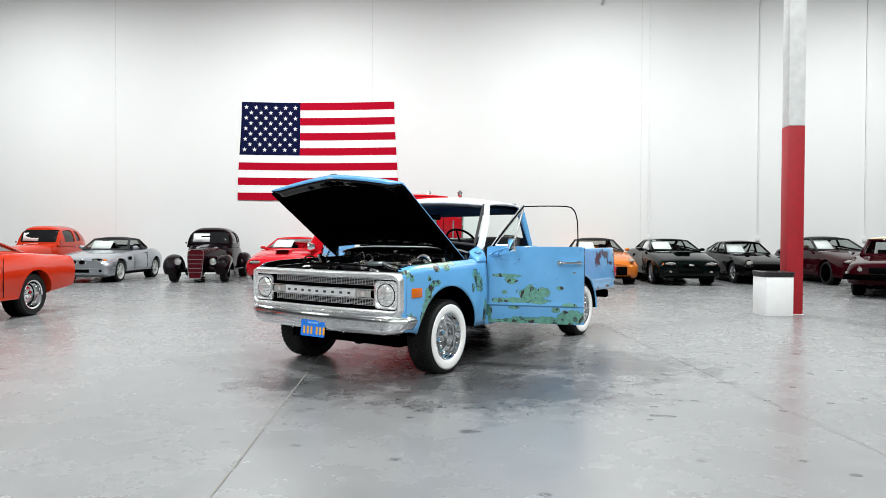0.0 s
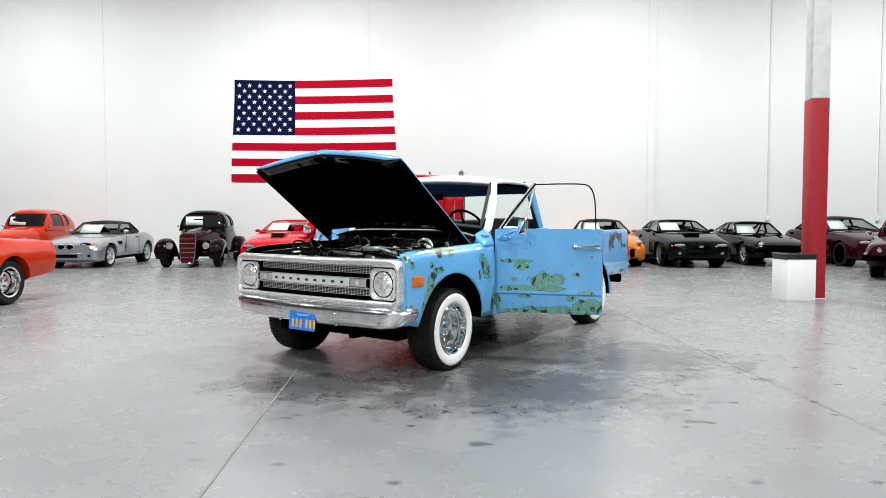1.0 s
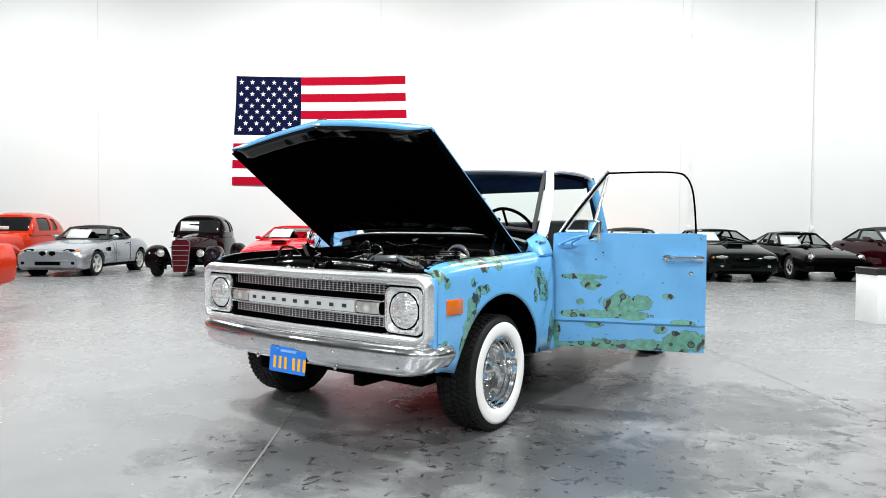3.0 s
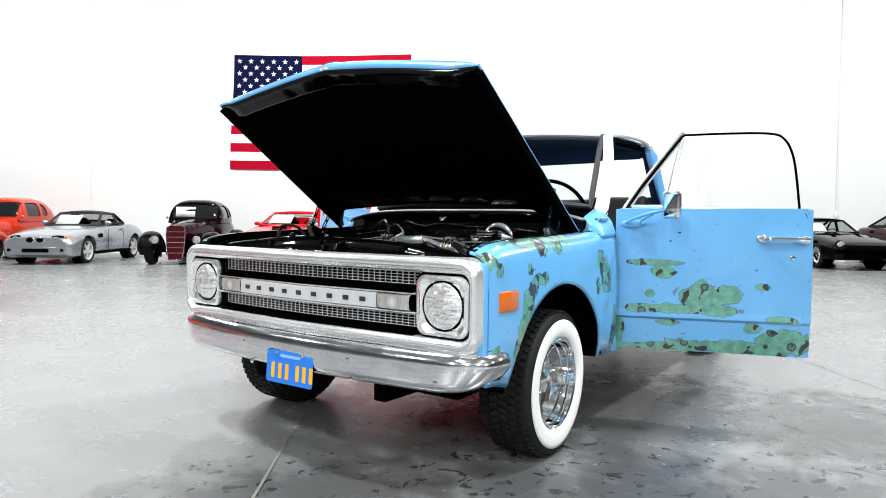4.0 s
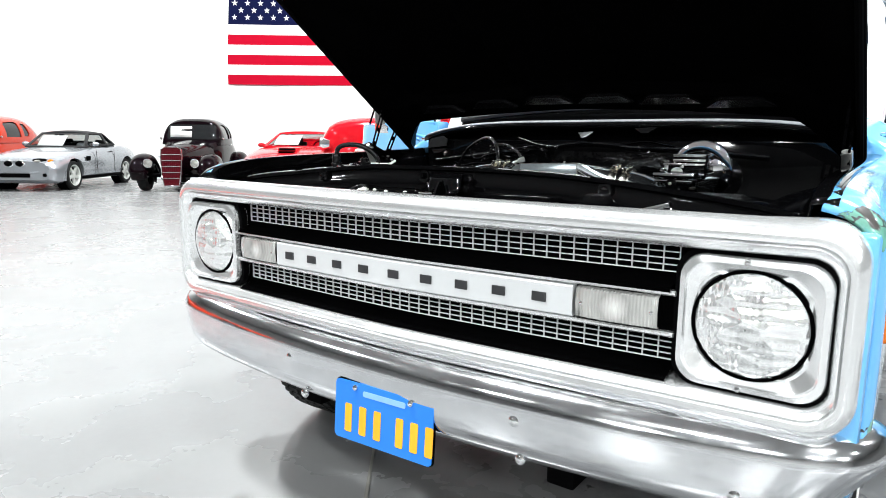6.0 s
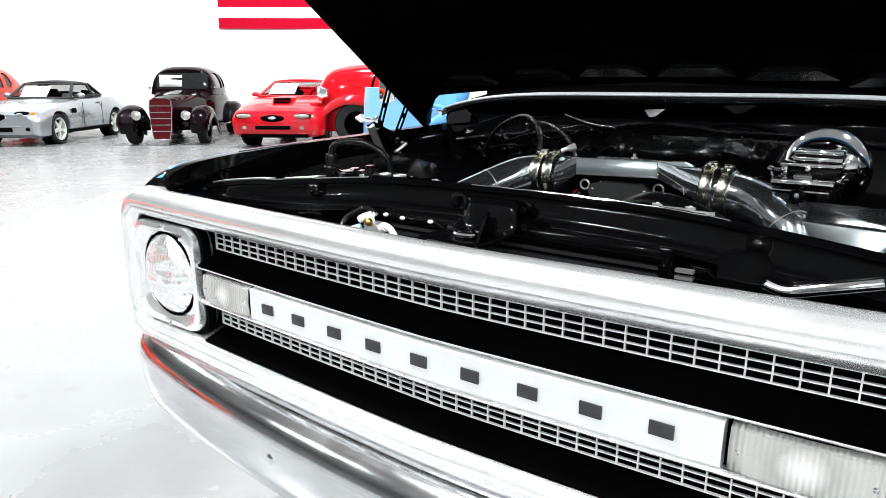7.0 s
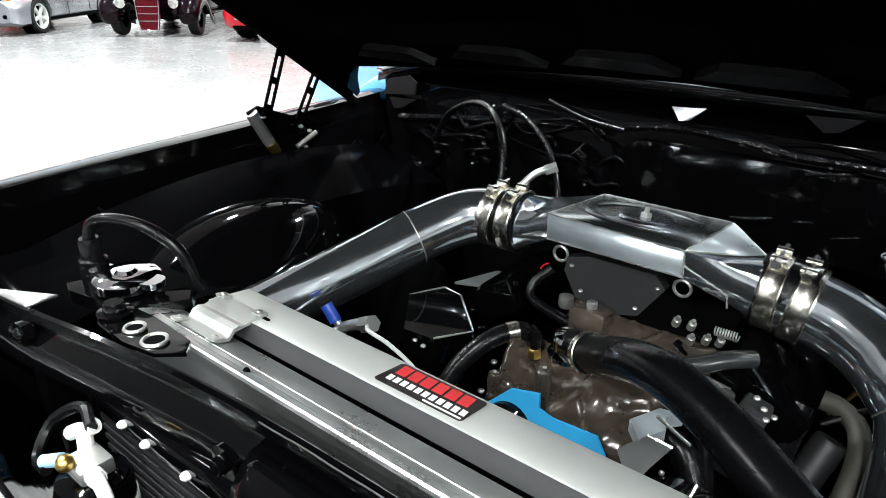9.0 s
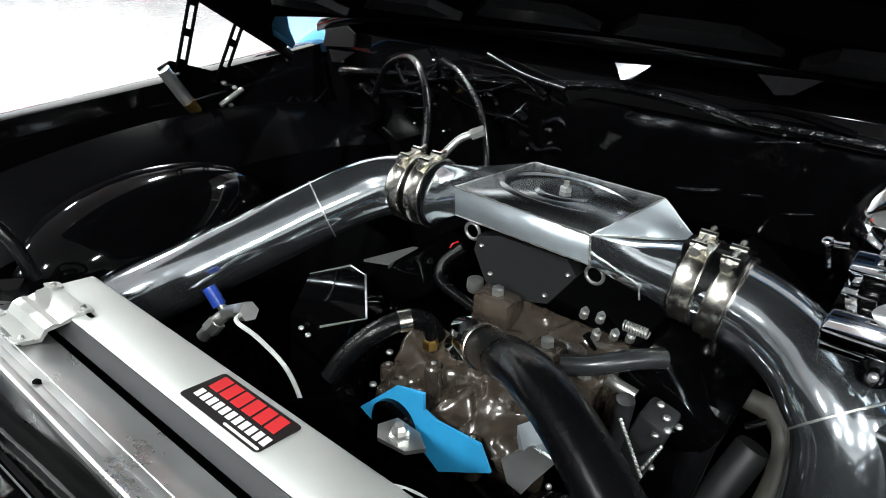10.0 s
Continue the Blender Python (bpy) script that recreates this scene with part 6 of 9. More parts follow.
for k in range(12):
    bm.faces.new([bm.verts[q] for q in (2 * k, 2 * k + 1, 2 * k + 3, 2 * k + 2)])
bm.faces.new([bm.verts[2 * k] for k in range(13)])
part("tank_nose", bm, M["alu_brushed"], rad, "rounded end of the top channel")
bm = bm_new()
ball(bm, (-0.168, 0.2455, 1.0195), 0.0040, 8)
part("weep_hole", bm, M["black_matte"], rad)
bm = bm_new()
box(bm, -0.36, 0.36, 0.237, 0.290, 0.86, 0.988, 0.004)
part("tank_body", bm, M["black_satin"], rad)
bm = bm_new()
prism(bm, [(0.3110, 1.0030), (0.3095, 1.0198), (0.3105, plate_z(0.3105)), (0.3685, plate_z(0.3685)), (0.3720, 1.0085), (0.3725, 1.0), (0.368, 0.998)], -0.330, 0.332, over_y)
shroud_plate = part("shroud_plate", bm, M["alu_plate"], rad, "satin aluminium shroud plate")
# folded edge, coloured far darker than the plate it belongs to
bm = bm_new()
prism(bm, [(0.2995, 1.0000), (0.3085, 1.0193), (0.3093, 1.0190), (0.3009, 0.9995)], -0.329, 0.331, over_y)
part("plate_return", bm, M["grey_return"], shroud_plate, "dark grey folded edge")
bm = bm_new()
box(bm, -0.328, 0.330, 0.308, 0.368, 0.60, 0.995)
part("shroud_body", bm, M["black_matte"], rad)
bm = bm_new()
box(bm, -0.36, 0.335, 0.288, 0.306, 0.60, 0.975, 0.002)
part("gap_filler", bm, M["black_matte"], rad)
bm = bm_new()
box(bm, 0.333, 0.347, 0.300, 0.372, 0.80, 1.000, 0.004)
part("end_cap", bm, M["black_semi"], rad)
for x0, x1 in ((-0.324, -0.244), (0.240, 0.308)):
    bm = bm_new()
    prism(bm, [(0.2610, channel_z(0.261) + 0.0006), (0.2610, channel_z(0.261) + 0.0040), (0.2770, 1.0140), (0.2840, 1.0215), (0.2920, 1.0230), (0.2990, 1.0205), (0.3160, plate_z(0.316) + 0.0040), (0.3290, plate_z(0.329) + 0.0036), (0.3290, plate_z(0.329) + 0.0006), (0.2970, 1.0175), (0.2860, 1.0175), (0.2780, 1.0095)], x0, x1, over_y)
    br = part("mount_bracket", bm, M["alu_bracket"], rad, "folded bare aluminium bracket", smooth=25)
    for x in (x0 + 0.004, x1 - 0.006):
        for y, z, dy in ((0.2640, channel_z(0.264) + 0.004, 0.009), (0.3250, plate_z(0.325) + 0.0035, 0.008)):
            bm = bm_new()
            prism(bm, round_rect(0.016, 2 * dy, 0.004, 3), 0.0, 0.0028, lambda u, v, w: Vector((x + u, y + v, z + w - 0.32 * v)))
            tb = part("clamp_tab", bm, M["alu_bracket"], br)
            bm = bm_new()
            lathe(bm, [(0.0001, 0.0030), (0.0022, 0.0028), (0.0034, 0.0018), (0.0034, 0.0)], along((x, y, z + 0.0028), (0, 0.3, 1)), 8)
            part("rivet", bm, M["steel"], tb)
for x, y, w in ((-0.299, 0.3255, 0.034), (-0.250, 0.3260, 0.032), (0.229, 0.3345, 0.012), (0.253, 0.3365, 0.018), (0.285, 0.3365, 0.022)):
    bm = bm_new()
    prism(bm, round_rect(w, 0.0045, 0.002, 3, x, y), 0.0, 0.0012, lambda u, v, w: Vector((u, v, plate_z(v) + w)))
    part("slot", bm, M["black_matte"], shroud_plate)
bm = bm_new()


def on_shroud(u, v, w):
    return Vector((u, v + 0.003, plate_z(v + 0.003) + 0.0006 + w))


prism(bm, round_rect(0.110, 0.046, 0.004, 3, -0.004, 0.338), 0.0, 0.0008, on_shroud)
stick = part("sticker", bm, M["logo_black"], rad, "black sticker with red and white marks")
for k in range(6):
    u = -0.044 + 0.0158 * k
    bm = bm_new()
    prism(bm, [(u - 0.0060, 0.3385), (u + 0.0068, 0.3385), (u + 0.0042, 0.3575), (u - 0.0086, 0.3575)], 0.0008, 0.0013, on_shroud)
    part("red_mark", bm, M["logo_red"], stick)
for k in range(11):
    u = -0.047 + 0.0092 * k
    bm = bm_new()
    prism(bm, [(u - 0.0028, 0.3235), (u + 0.0036, 0.3235), (u + 0.0022, 0.3335), (u - 0.0042, 0.3335)], 0.0008, 0.0013, on_shroud)
    part("white_mark", bm, M["paper"], stick)
bm = bm_new()
prism(bm, round_rect(0.046, 0.0025, 0.001, 2, 0.026, 0.3185), 0.0008, 0.0013, on_shroud)
part("white_line", bm, M["paper"], stick)
# radiator core and end tanks in front of the shroud
bm = bm_new()
box(bm, -0.40, 0.40, 0.279, 0.300, 0.55, 0.965, 0.004)
part("core", bm, M["black_satin"], rad)
bm = bm_new()
box(bm, -0.47, -0.402, 0.238, 0.305, 0.55, 1.0, 0.012)
part("end_tank", bm, M["black_paint"], rad)
# filler neck and cap
bm = bm_new()
lathe(bm, [(0.024, 1.0), (0.024, 1.020), (0.031, 1.024)], Matrix.Translation((-0.443, 0.268, 0)), 24)
part("filler_neck", bm, M["alu_brushed"], rad)
bm = bm_new()
lathe(bm, [(0.0001, 1.043), (0.010, 1.043), (0.014, 1.039), (0.036, 1.038), (0.041, 1.034), (0.041, 1.022), (0.0001, 1.022)], Matrix.Translation((-0.443, 0.268, 0)), 28)
prism(bm, round_rect(0.112, 0.030, 0.012, 5), 1.028, 1.036, lambda u, v, w: Vector((-0.443 + u * 0.96 - v * 0.28, 0.268 + u * 0.28 + v * 0.96, w)))
part("filler_cap", bm, M["chrome"], rad, "bright radiator cap")
bm = bm_new()
prism(bm, [(-0.515, 0.222), (-0.49, 0.215), (-0.40, 0.232), (-0.375, 0.262), (-0.352, 0.300), (-0.372, 0.315), (-0.40, 0.285), (-0.50, 0.262)], 1.000, 1.018, lambda u, v, w: Vector((u, v, w)))
part("filler_bracket", bm, M["black_paint"], rad, "black folded bracket under the cap")
bm = bm_new()
lathe(bm, [(0.0001, 1.072), (0.012, 1.072), (0.014, 1.066), (0.014, 1.045), (0.018, 1.042), (0.018, 1.015), (0.015, 1.012), (0.015, 0.985)], Matrix.Translation((-0.508, 0.258, 0)), 20)
part("vent_fitting", bm, M["hose"], rad)
bm = bm_new()
tube(bm, spline([(-0.508, 0.258, 1.07), (-0.500, 0.262, 1.092), (-0.470, 0.275, 1.102), (-0.425, 0.295, 1.096), (-0.388, 0.315, 1.065), (-0.376, 0.325, 1.01)], 7), 0.0078, 10)
part("overflow_hose", bm, M["hose"], rad, "black overflow hose")

# fan shroud behind
bm = bm_new()
box(bm, -0.34, 0.34, 0.368, 0.43, 0.50, 0.93, 0.02)
part("fan_shroud", bm, M["black_satin"], rad)
for k in range(7):
    a = 2 * math.pi * k / 7
    bm = bm_new()
    box(bm, 0.04, 0.20, -0.03, 0.03, -0.003, 0.003, 0.0, Matrix.Translation((-0.02, 0.46, 0.72)) @ Matrix.Rotation(radians(90), 4, "X") @ Matrix.Rotation(a, 4, "Z") @ Matrix.Rotation(radians(30), 4, "X"))
    part("fan_blade", bm, M["black_satin"], rad)

# intake: plenum, pipes, couplers and clamps
ink = group_part("intake", "polished aluminium intake pipes and plenum")
PIPE_R = 0.050
left_pipe = spline([(-0.215, 0.858, 0.985), (-0.27, 0.855, 0.985), (-0.325, 0.825, 0.976), (-0.377, 0.753, 0.947), (-0.43, 0.655, 0.908), (-0.48, 0.555, 0.872), (-0.53, 0.46, 0.835), (-0.57, 0.38, 0.79)], 8)
right_pipe = spline([(0.175, 0.866, 0.982), (0.235, 0.860, 0.977), (0.292, 0.850, 0.966), (0.338, 0.829, 0.951), (0.372, 0.803, 0.931), (0.397, 0.785, 0.905), (0.408, 0.770, 0.85), (0.410, 0.760, 0.77), (0.410, 0.755, 0.60)], 8)
for pipe in (left_pipe, right_pipe):
    bm = bm_new()
    tube(bm, pipe, PIPE_R, 32)
    part("intake_pipe", bm, M["alu"], ink, "polished aluminium pipe", smooth=60)
for pipe, i in ((left_pipe, 24), (right_pipe, 36)):
    bm = bm_new()
    p, d = pipe[i], (pipe[i + 1] - pipe[i - 1]).normalized()
    lathe(bm, [(PIPE_R - 0.001, -0.002), (PIPE_R + 0.0006, -0.0008), (PIPE_R + 0.0006, 0.0008), (PIPE_R - 0.001, 0.002)], along(p, d), 40)
    part("weld_seam", bm, M["steel"], ink)
# plenum: a low welded box, its lid falling away to the back, with a facet at the driver end
TL, TM, AP, BL = Vector((-0.133, 0.795, 1.039)), Vector((0.093, 0.769, 1.047)), Vector((0.100, 0.980, 1.025)), Vector((-0.134, 1.008, 1.014))
LTL, LTM, LAP, LBL = Vector((-0.132, 0.795, 0.996)), Vector((0.095, 0.772, 1.006)), Vector((0.105, 0.975, 0.975)), Vector((-0.134, 1.0, 0.972))
RC, RB = Vector((0.172, 0.919, 1.006)), Vector((0.165, 0.930, 0.950))


def plate_part(name, quads, mat, label="", solid=0.002):
    bm = bm_new()
    for q in quads:
        bm.faces.new([bm.verts.new(p) for p in q])
    return part(name, bm, mat, ink, label, solid=solid, smooth=20)


# lid and base take the darkened aluminium, front and wedge the light one
plate_part("plenum_lid", [(TL, TM, AP, BL)], M["alu_shaded"], "polished plenum lid, darkened for the hood above")
plate_part("plenum_base", [(LTL, LTM, LAP, LBL), (BL, AP, LAP, LBL)], M["alu_shaded"])
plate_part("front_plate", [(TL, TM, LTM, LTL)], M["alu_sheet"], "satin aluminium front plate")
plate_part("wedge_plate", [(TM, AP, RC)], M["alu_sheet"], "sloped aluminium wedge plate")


def loft_end(name, corners, cx, cy, cz, r):
    """From four corners (front top, back top, back bottom, front bottom) to a round pipe end across x."""
    bm = bm_new()
    ring0, ring1 = [], []
    for i in range(4):
        for k in range(10):
            ring0.append(corners[i].lerp(corners[(i + 1) % 4], k / 10))
            a = radians(135 - 90 * (i + k / 10))
            ring1.append(Vector((cx, cy + r * math.cos(a), cz + r * math.sin(a))))
    grid(bm, [[a.lerp(b, t) for a, b in zip(ring0, ring1)] for t in (0.0, 0.33, 0.67, 1.0)], close_v=True)
    return part(name, bm, M["alu"], ink, "folded end of the plenum", smooth=24)


loft_end("plenum_end", [TL, BL, LBL, LTL], -0.205, 0.858, 0.985, PIPE_R)
loft_end("plenum_end", [TM, RC, RB, LTM], 0.186, 0.866, 0.982, PIPE_R)
# pressed oval in the lid, a cup with a stud in the middle
LID = Matrix.Translation((-0.012, 0.893, 1.0335)) @ Matrix.Rotation(radians(-5.5), 4, "X") @ Matrix.Rotation(radians(0.8), 4, "Y")
bm = bm_new()
lathe(bm, [(0.076, -0.001), (0.080, 0.0015), (0.084, 0.0022), (0.088, 0.0015), (0.092, -0.001)], LID @ Matrix.Diagonal((1.12, 0.80, 1, 1)), 44)
part("lid_ridge", bm, M["alu_shaded"], ink)
bm = bm_new()
lathe(bm, [(0.0001, 0.0008), (0.018, 0.0012), (0.024, 0.0026), (0.036, 0.0040), (0.040, 0.0032), (0.044, 0.0)], LID, 36)
part("lid_dish", bm, M["alu_shaded"], ink)
bm = bm_new()
lathe(bm, [(0.0001, 0.016), (0.004, 0.016), (0.004, 0.008), (0.009, 0.007), (0.009, 0.001)], LID, 6)
part("lid_stud", bm, M["steel"], ink)
SR = Vector((0.150, 0.800, 0.985))
for line_ in ([TL, TM], [TL, BL], [TM, AP], [AP, RC], [TM, RC], [TM, LTM], [TM.lerp(LTM, 0.55), SR], [BL, AP], [LTL, LTM], [SR, SR + Vector((0.004, -0.004, -0.016))]):
    bm = bm_new()
    pts = []
    for a, b in zip(line_, line_[1:]):
        for k in range(24):
            pts.append(Vector(a).lerp(Vector(b), k / 24) + Vector((0, -0.001, 0.001 + random.uniform(-0.0006, 0.0006))))
    pts.append(Vector(line_[-1]))
    tube(bm, pts, [random.uniform(0.0006, 0.0018) for _ in pts], 6)
    part("weld_bead", bm, M["steel"], ink)
for cx, cy, cz, tilt in ((-0.266, 0.855, 0.985, 4), (-0.228, 0.858, 0.985, 0), (0.196, 0.866, 0.981, 3), (0.235, 0.861, 0.976, 9)):
    mm = Matrix.Translation((cx, cy, cz)) @ Matrix.Rotation(radians(90 + tilt), 4, "Y")
    bm = bm_new()
    lathe(bm, [(0.0525, -0.0145), (0.0562, -0.0140), (0.0568, -0.0120), (0.0558, -0.0105), (0.0558, 0.0105), (0.0568, 0.0120), (0.0562, 0.0140), (0.0525, 0.0145)], mm, 40)
    cl = part("band_clamp", bm, M["clamp"], ink, "steel T-bolt band clamp")
    bm = bm_new()
    tube(bm, [(cx, cy - 0.026, cz + 0.054), (cx, cy + 0.030, cz + 0.060)], 0.0042, 8)
    for yy, zz in ((-0.018, 0.055), (0.012, 0.058)):
        tube(bm, [(cx - 0.010, cy + yy, cz + zz), (cx + 0.010, cy + yy, cz + zz)], 0.0065, 10)
    tube(bm, [(cx, cy - 0.034, cz + 0.053), (cx, cy - 0.024, cz + 0.0545)], 0.0075, 6)
    part("clamp_bolt", bm, M["clamp"], cl)
for x0, x1, cy, cz in ((-0.283, -0.211, 0.857, 0.985), (0.176, 0.251, 0.866, 0.982)):
    bm = bm_new()
    lathe(bm, [(0.0505, x0), (0.0530, x0 + 0.001), (0.0530, x1 - 0.001), (0.0505, x1)], Matrix(((0, 0, 1, 0), (1, 0, 0, cy), (0, 1, 0, cz), (0, 0, 0, 1))), 40)
    part("coupler", bm, M["hose"], ink, "black silicone coupler")
# cold-air box on the driver side
bm = bm_new()
solid = [(0.368, 0.74, 0.60), (0.62, 0.70, 0.60), (0.62, 0.90, 0.60), (0.372, 0.90, 0.60), (0.372, 0.765, 0.945), (0.60, 0.73, 0.945), (0.60, 0.90, 0.965), (0.378, 0.90, 0.965)]
bm.free()
solid_from("air_box", solid, M["alu_shaded"], ink, "polished aluminium air box, darkened for the hood above", 0.008)

# engine: block, front cover, throttle cover, hoses
eng = group_part("engine", "engine with an oily cast front cover")
bm = bm_new()
box(bm, -0.26, 0.26, 0.72, 1.20, 0.42, 0.82, 0.05, segs=3)
part("block", bm, M["black_satin"], eng)
for sd in (1, -1):
    bm = bm_new()
    box(bm, -0.07, 0.07, -0.22, 0.22, -0.035, 0.035, 0.02, Matrix.Translation((sd * 0.22, 0.97, 0.86)) @ Matrix.Rotation(radians(sd * 35), 4, "Y"))
    part("valve_cover", bm, M["bay_black"], eng)


def casting(name, x0, x1, front, back, rise, seed, label=""):
    """A cast cover: a terraced, ribbed face between a front and a back edge (y, z), with a skirt."""
    bm = bm_new()
    nu, nv = 54, 34
    rows = []
    for j in range(nv + 1):
        v = j / nv
        row = []
        for i in range(nu + 1):
            u = 2 * i / nu - 1
            wob = 0.10 * noise.noise((3 * v, seed, 0.5)) + 0.06 * noise.noise((9 * v, seed, 2.5))
            e = max(0.0, 1 - max(abs(u) ** 5, abs(2 * v - 1) ** 6))
            h = rise * min(1.0, e * 2.2) ** 0.6
            n1 = noise.noise((u * 1.7 + seed, v * 2.2, 0.3))
            n2 = noise.noise((u * 4.5, v * 4.5 + seed, 0.9))
            step = 1 / (1 + math.exp(-16 * (n1 - 0.05)))
            step2 = 1 / (1 + math.exp(-14 * (n2 - 0.18)))
            rib = max(0.0, 1 - abs(u - 0.55 * v + 0.25) / 0.05) + max(0.0, 1 - abs(u + 0.7 * v - 0.55) / 0.05)
            h += 0.008 * step + 0.004 * step2 + 0.004 * min(1, rib) * min(1, e * 3)
            x = lerp(x0, x1, 0.5 + 0.5 * u * (1 - 0.16 * (1 - v)) + 0.25 * wob * abs(u))
            y, z = lerp(front[0], back[0], v), lerp(front[1], back[1], v)
            row.append(Vector((x, y - 0.45 * h, z + 0.88 * h)))
        rows.append([row[0] + Vector((0.004, 0.03, -0.07))] + row + [row[-1] + Vector((-0.004, 0.03, -0.07))])
    rows = [[p + Vector((0, 0.012, -0.07)) for p in rows[0]]] + rows + [[p + Vector((0, 0.0, -0.07)) for p in rows[-1]]]
    grid(bm, rows)
    return part(name, bm, M["cast"], eng, label, smooth=55)


casting("front_cover", -0.132, 0.138, (0.602, 0.785), (0.705, 0.850), 0.030, 3.3, "oily brown cast front cover")
casting("water_pump", -0.105, 0.035, (0.648, 0.815), (0.715, 0.850), 0.024, 8.1, "oily cast water pump")
casting("intake_manifold", -0.085, 0.175, (0.706, 0.838), (0.812, 0.880), 0.030, 13.7, "oily brown cast intake manifold")
for x, y, z0, z1, r in ((-0.026, 0.621, 0.80, 0.885, 0.0135), (0.055, 0.598, 0.77, 0.828, 0.013), (0.075, 0.70, 0.82, 0.886, 0.012), (-0.108, 0.622, 0.79, 0.842, 0.012)):
    bm = bm_new()
    lathe(bm, [(r, z0), (r * 0.9, z1 - 0.003), (r * 0.7, z1), (0.0001, z1)], Matrix.Translation((x, y, 0)), 14)
    b_ = part("boss", bm, M["cast"], eng)
    bolts(b_, [(x, y, z1 + 0.002)], 0.006, "steel")
# raised bosses of the intake manifold
for x0, x1, y0, y1, z0, z1 in ((-0.055, 0.005, 0.735, 0.775, 0.86, 0.925), (0.055, 0.095, 0.70, 0.745, 0.85, 0.905), (0.115, 0.155, 0.69, 0.73, 0.84, 0.895)):
    bm = bm_new()
    box(bm, x0, x1, y0, y1, z0, z1, 0.008, segs=2)
    part("manifold_boss", bm, M["cast"], eng)
    bm = bm_new()
    lathe(bm, [(0.009, z1 - 0.002), (0.009, z1 + 0.009), (0.006, z1 + 0.011), (0.0001, z1 + 0.011)], Matrix.Translation(((x0 + x1) / 2, (y0 + y1) / 2, 0)), 6)
    part("manifold_bolt", bm, M["steel"], eng)
bolts(eng, [(-0.122, 0.640, 0.846), (-0.118, 0.602, 0.816), (-0.075, 0.588, 0.806), (0.02, 0.586, 0.804), (0.095, 0.600, 0.815), (0.120, 0.640, 0.846), (0.085, 0.655, 0.862), (-0.09, 0.690, 0.874)], 0.009, "steel")
# things beside the engine: ribbed canister, tan hose, black pipe, bolted box, beaded cable
bm = bm_new()
lathe(bm, [(0.0001, 0.0), (0.020, 0.0), (0.023, 0.006), (0.023, 0.11), (0.0001, 0.11)], along((0.315, 0.835, 0.800), (-0.30, -0.45, -1)), 24)
part("canister", bm, M["dull_grey"], eng, "dull grey canister")
bm = bm_new()
tube(bm, spline([(0.283, 0.893, 0.822), (0.312, 0.888, 0.820), (0.340, 0.862, 0.812), (0.350, 0.82, 0.79), (0.346, 0.78, 0.74), (0.33, 0.75, 0.66)], 7), 0.0150, 18)
part("tan_hose", bm, M["tan_rubber"], eng, "tan rubber hose")
bm = bm_new()
tube(bm, [(0.295, 0.860, 0.802), (0.345, 0.885, 0.835)], 0.005, 8)
part("hose_strap", bm, M["hose"], eng)
bm = bm_new()
tube(bm, spline([(0.110, 0.700, 0.905), (0.145, 0.712, 0.915), (0.180, 0.738, 0.925), (0.205, 0.77, 0.92)], 6), 0.0125, 18)
part("crossover_pipe", bm, M["dull_pipe"], eng, "dull dark metal crossover pipe")
bm = bm_new()
box(bm, 0.200, 0.238, 0.690, 0.735, 0.78, 0.892, 0.006, Matrix.Translation((0.22, 0.71, 0.84)) @ Matrix.Rotation(radians(14), 4, "Y") @ Matrix.Translation((-0.22, -0.71, -0.84)))
bx = part("bolted_box", bm, M["dull_grey"], eng)
bolts(bx, [(0.228, 0.716, 0.899), (0.240, 0.706, 0.893), (0.246, 0.696, 0.886), (0.236, 0.690, 0.878), (0.252, 0.716, 0.880)], 0.008, "steel")
bm = bm_new()
tube(bm, [(0.190, 0.700, 0.80), (0.196, 0.692, 0.905)], 0.011, 12)
part("upright_tube", bm, M["dull_grey"], eng)
for a, b, n in (((0.150, 0.575, 0.918), (0.182, 0.620, 0.862), 14), ((0.205, 0.660, 0.905), (0.245, 0.640, 0.86), 14), ((0.246, 0.690, 0.868), (0.236, 0.665, 0.845), 7)):
    bm = bm_new()
    a, b = Vector(a), Vector(b)
    tube(bm, [a, b], 0.0016, 6)
    for k in range(n):
        ball(bm, a.lerp(b, (k + 0.5) / n), 0.0026, 6)
    part("beaded_cable", bm, M["steel"], eng)
bm = bm_new()
prism(bm, [(0.105, 0.615), (0.128, 0.592), (0.150, 0.622), (0.142, 0.640), (0.160, 0.655), (0.130, 0.650)], 0.850, 0.868, lambda u, v, w: Vector((u, v, w + 0.25 * (v - 0.62))))
part("alloy_ear", bm, M["alu_sheet"], eng)
for p in ((0.128, 0.745, 0.936), (0.145, 0.760, 0.935), (0.120, 0.770, 0.944), (0.160, 0.775, 0.930), (0.100, 0.765, 0.945)):
    bm = bm_new()
    lathe(bm, [(0.0001, 0.007), (0.003, 0.007), (0.0035, 0.005), (0.0035, 0.0), (0.006, 0.0), (0.006, -0.012)], along(p, (0.3, -0.4, 1)), 8)
    part("linkage_bolt", bm, M["steel"], eng)
bm = bm_new()
for k in range(9):
    tube(bm, [(0.150 + 0.0035 * k + 0.0035 * q / 12, 0.770 + 0.006 * math.cos(2 * math.pi * q / 12), 0.944 + 0.006 * math.sin(2 * math.pi * q / 12)) for q in range(13)], 0.0011, 5)
part("return_spring", bm, M["steel"], eng)
# temperature sender
bm = bm_new()
lathe(bm, [(0.008, 0.865), (0.011, 0.868), (0.011, 0.878), (0.0075, 0.882)], Matrix.Translation((-0.067, 0.663, 0)), 6)
part("brass_sender", bm, M["brass"], eng)
bm = bm_new()
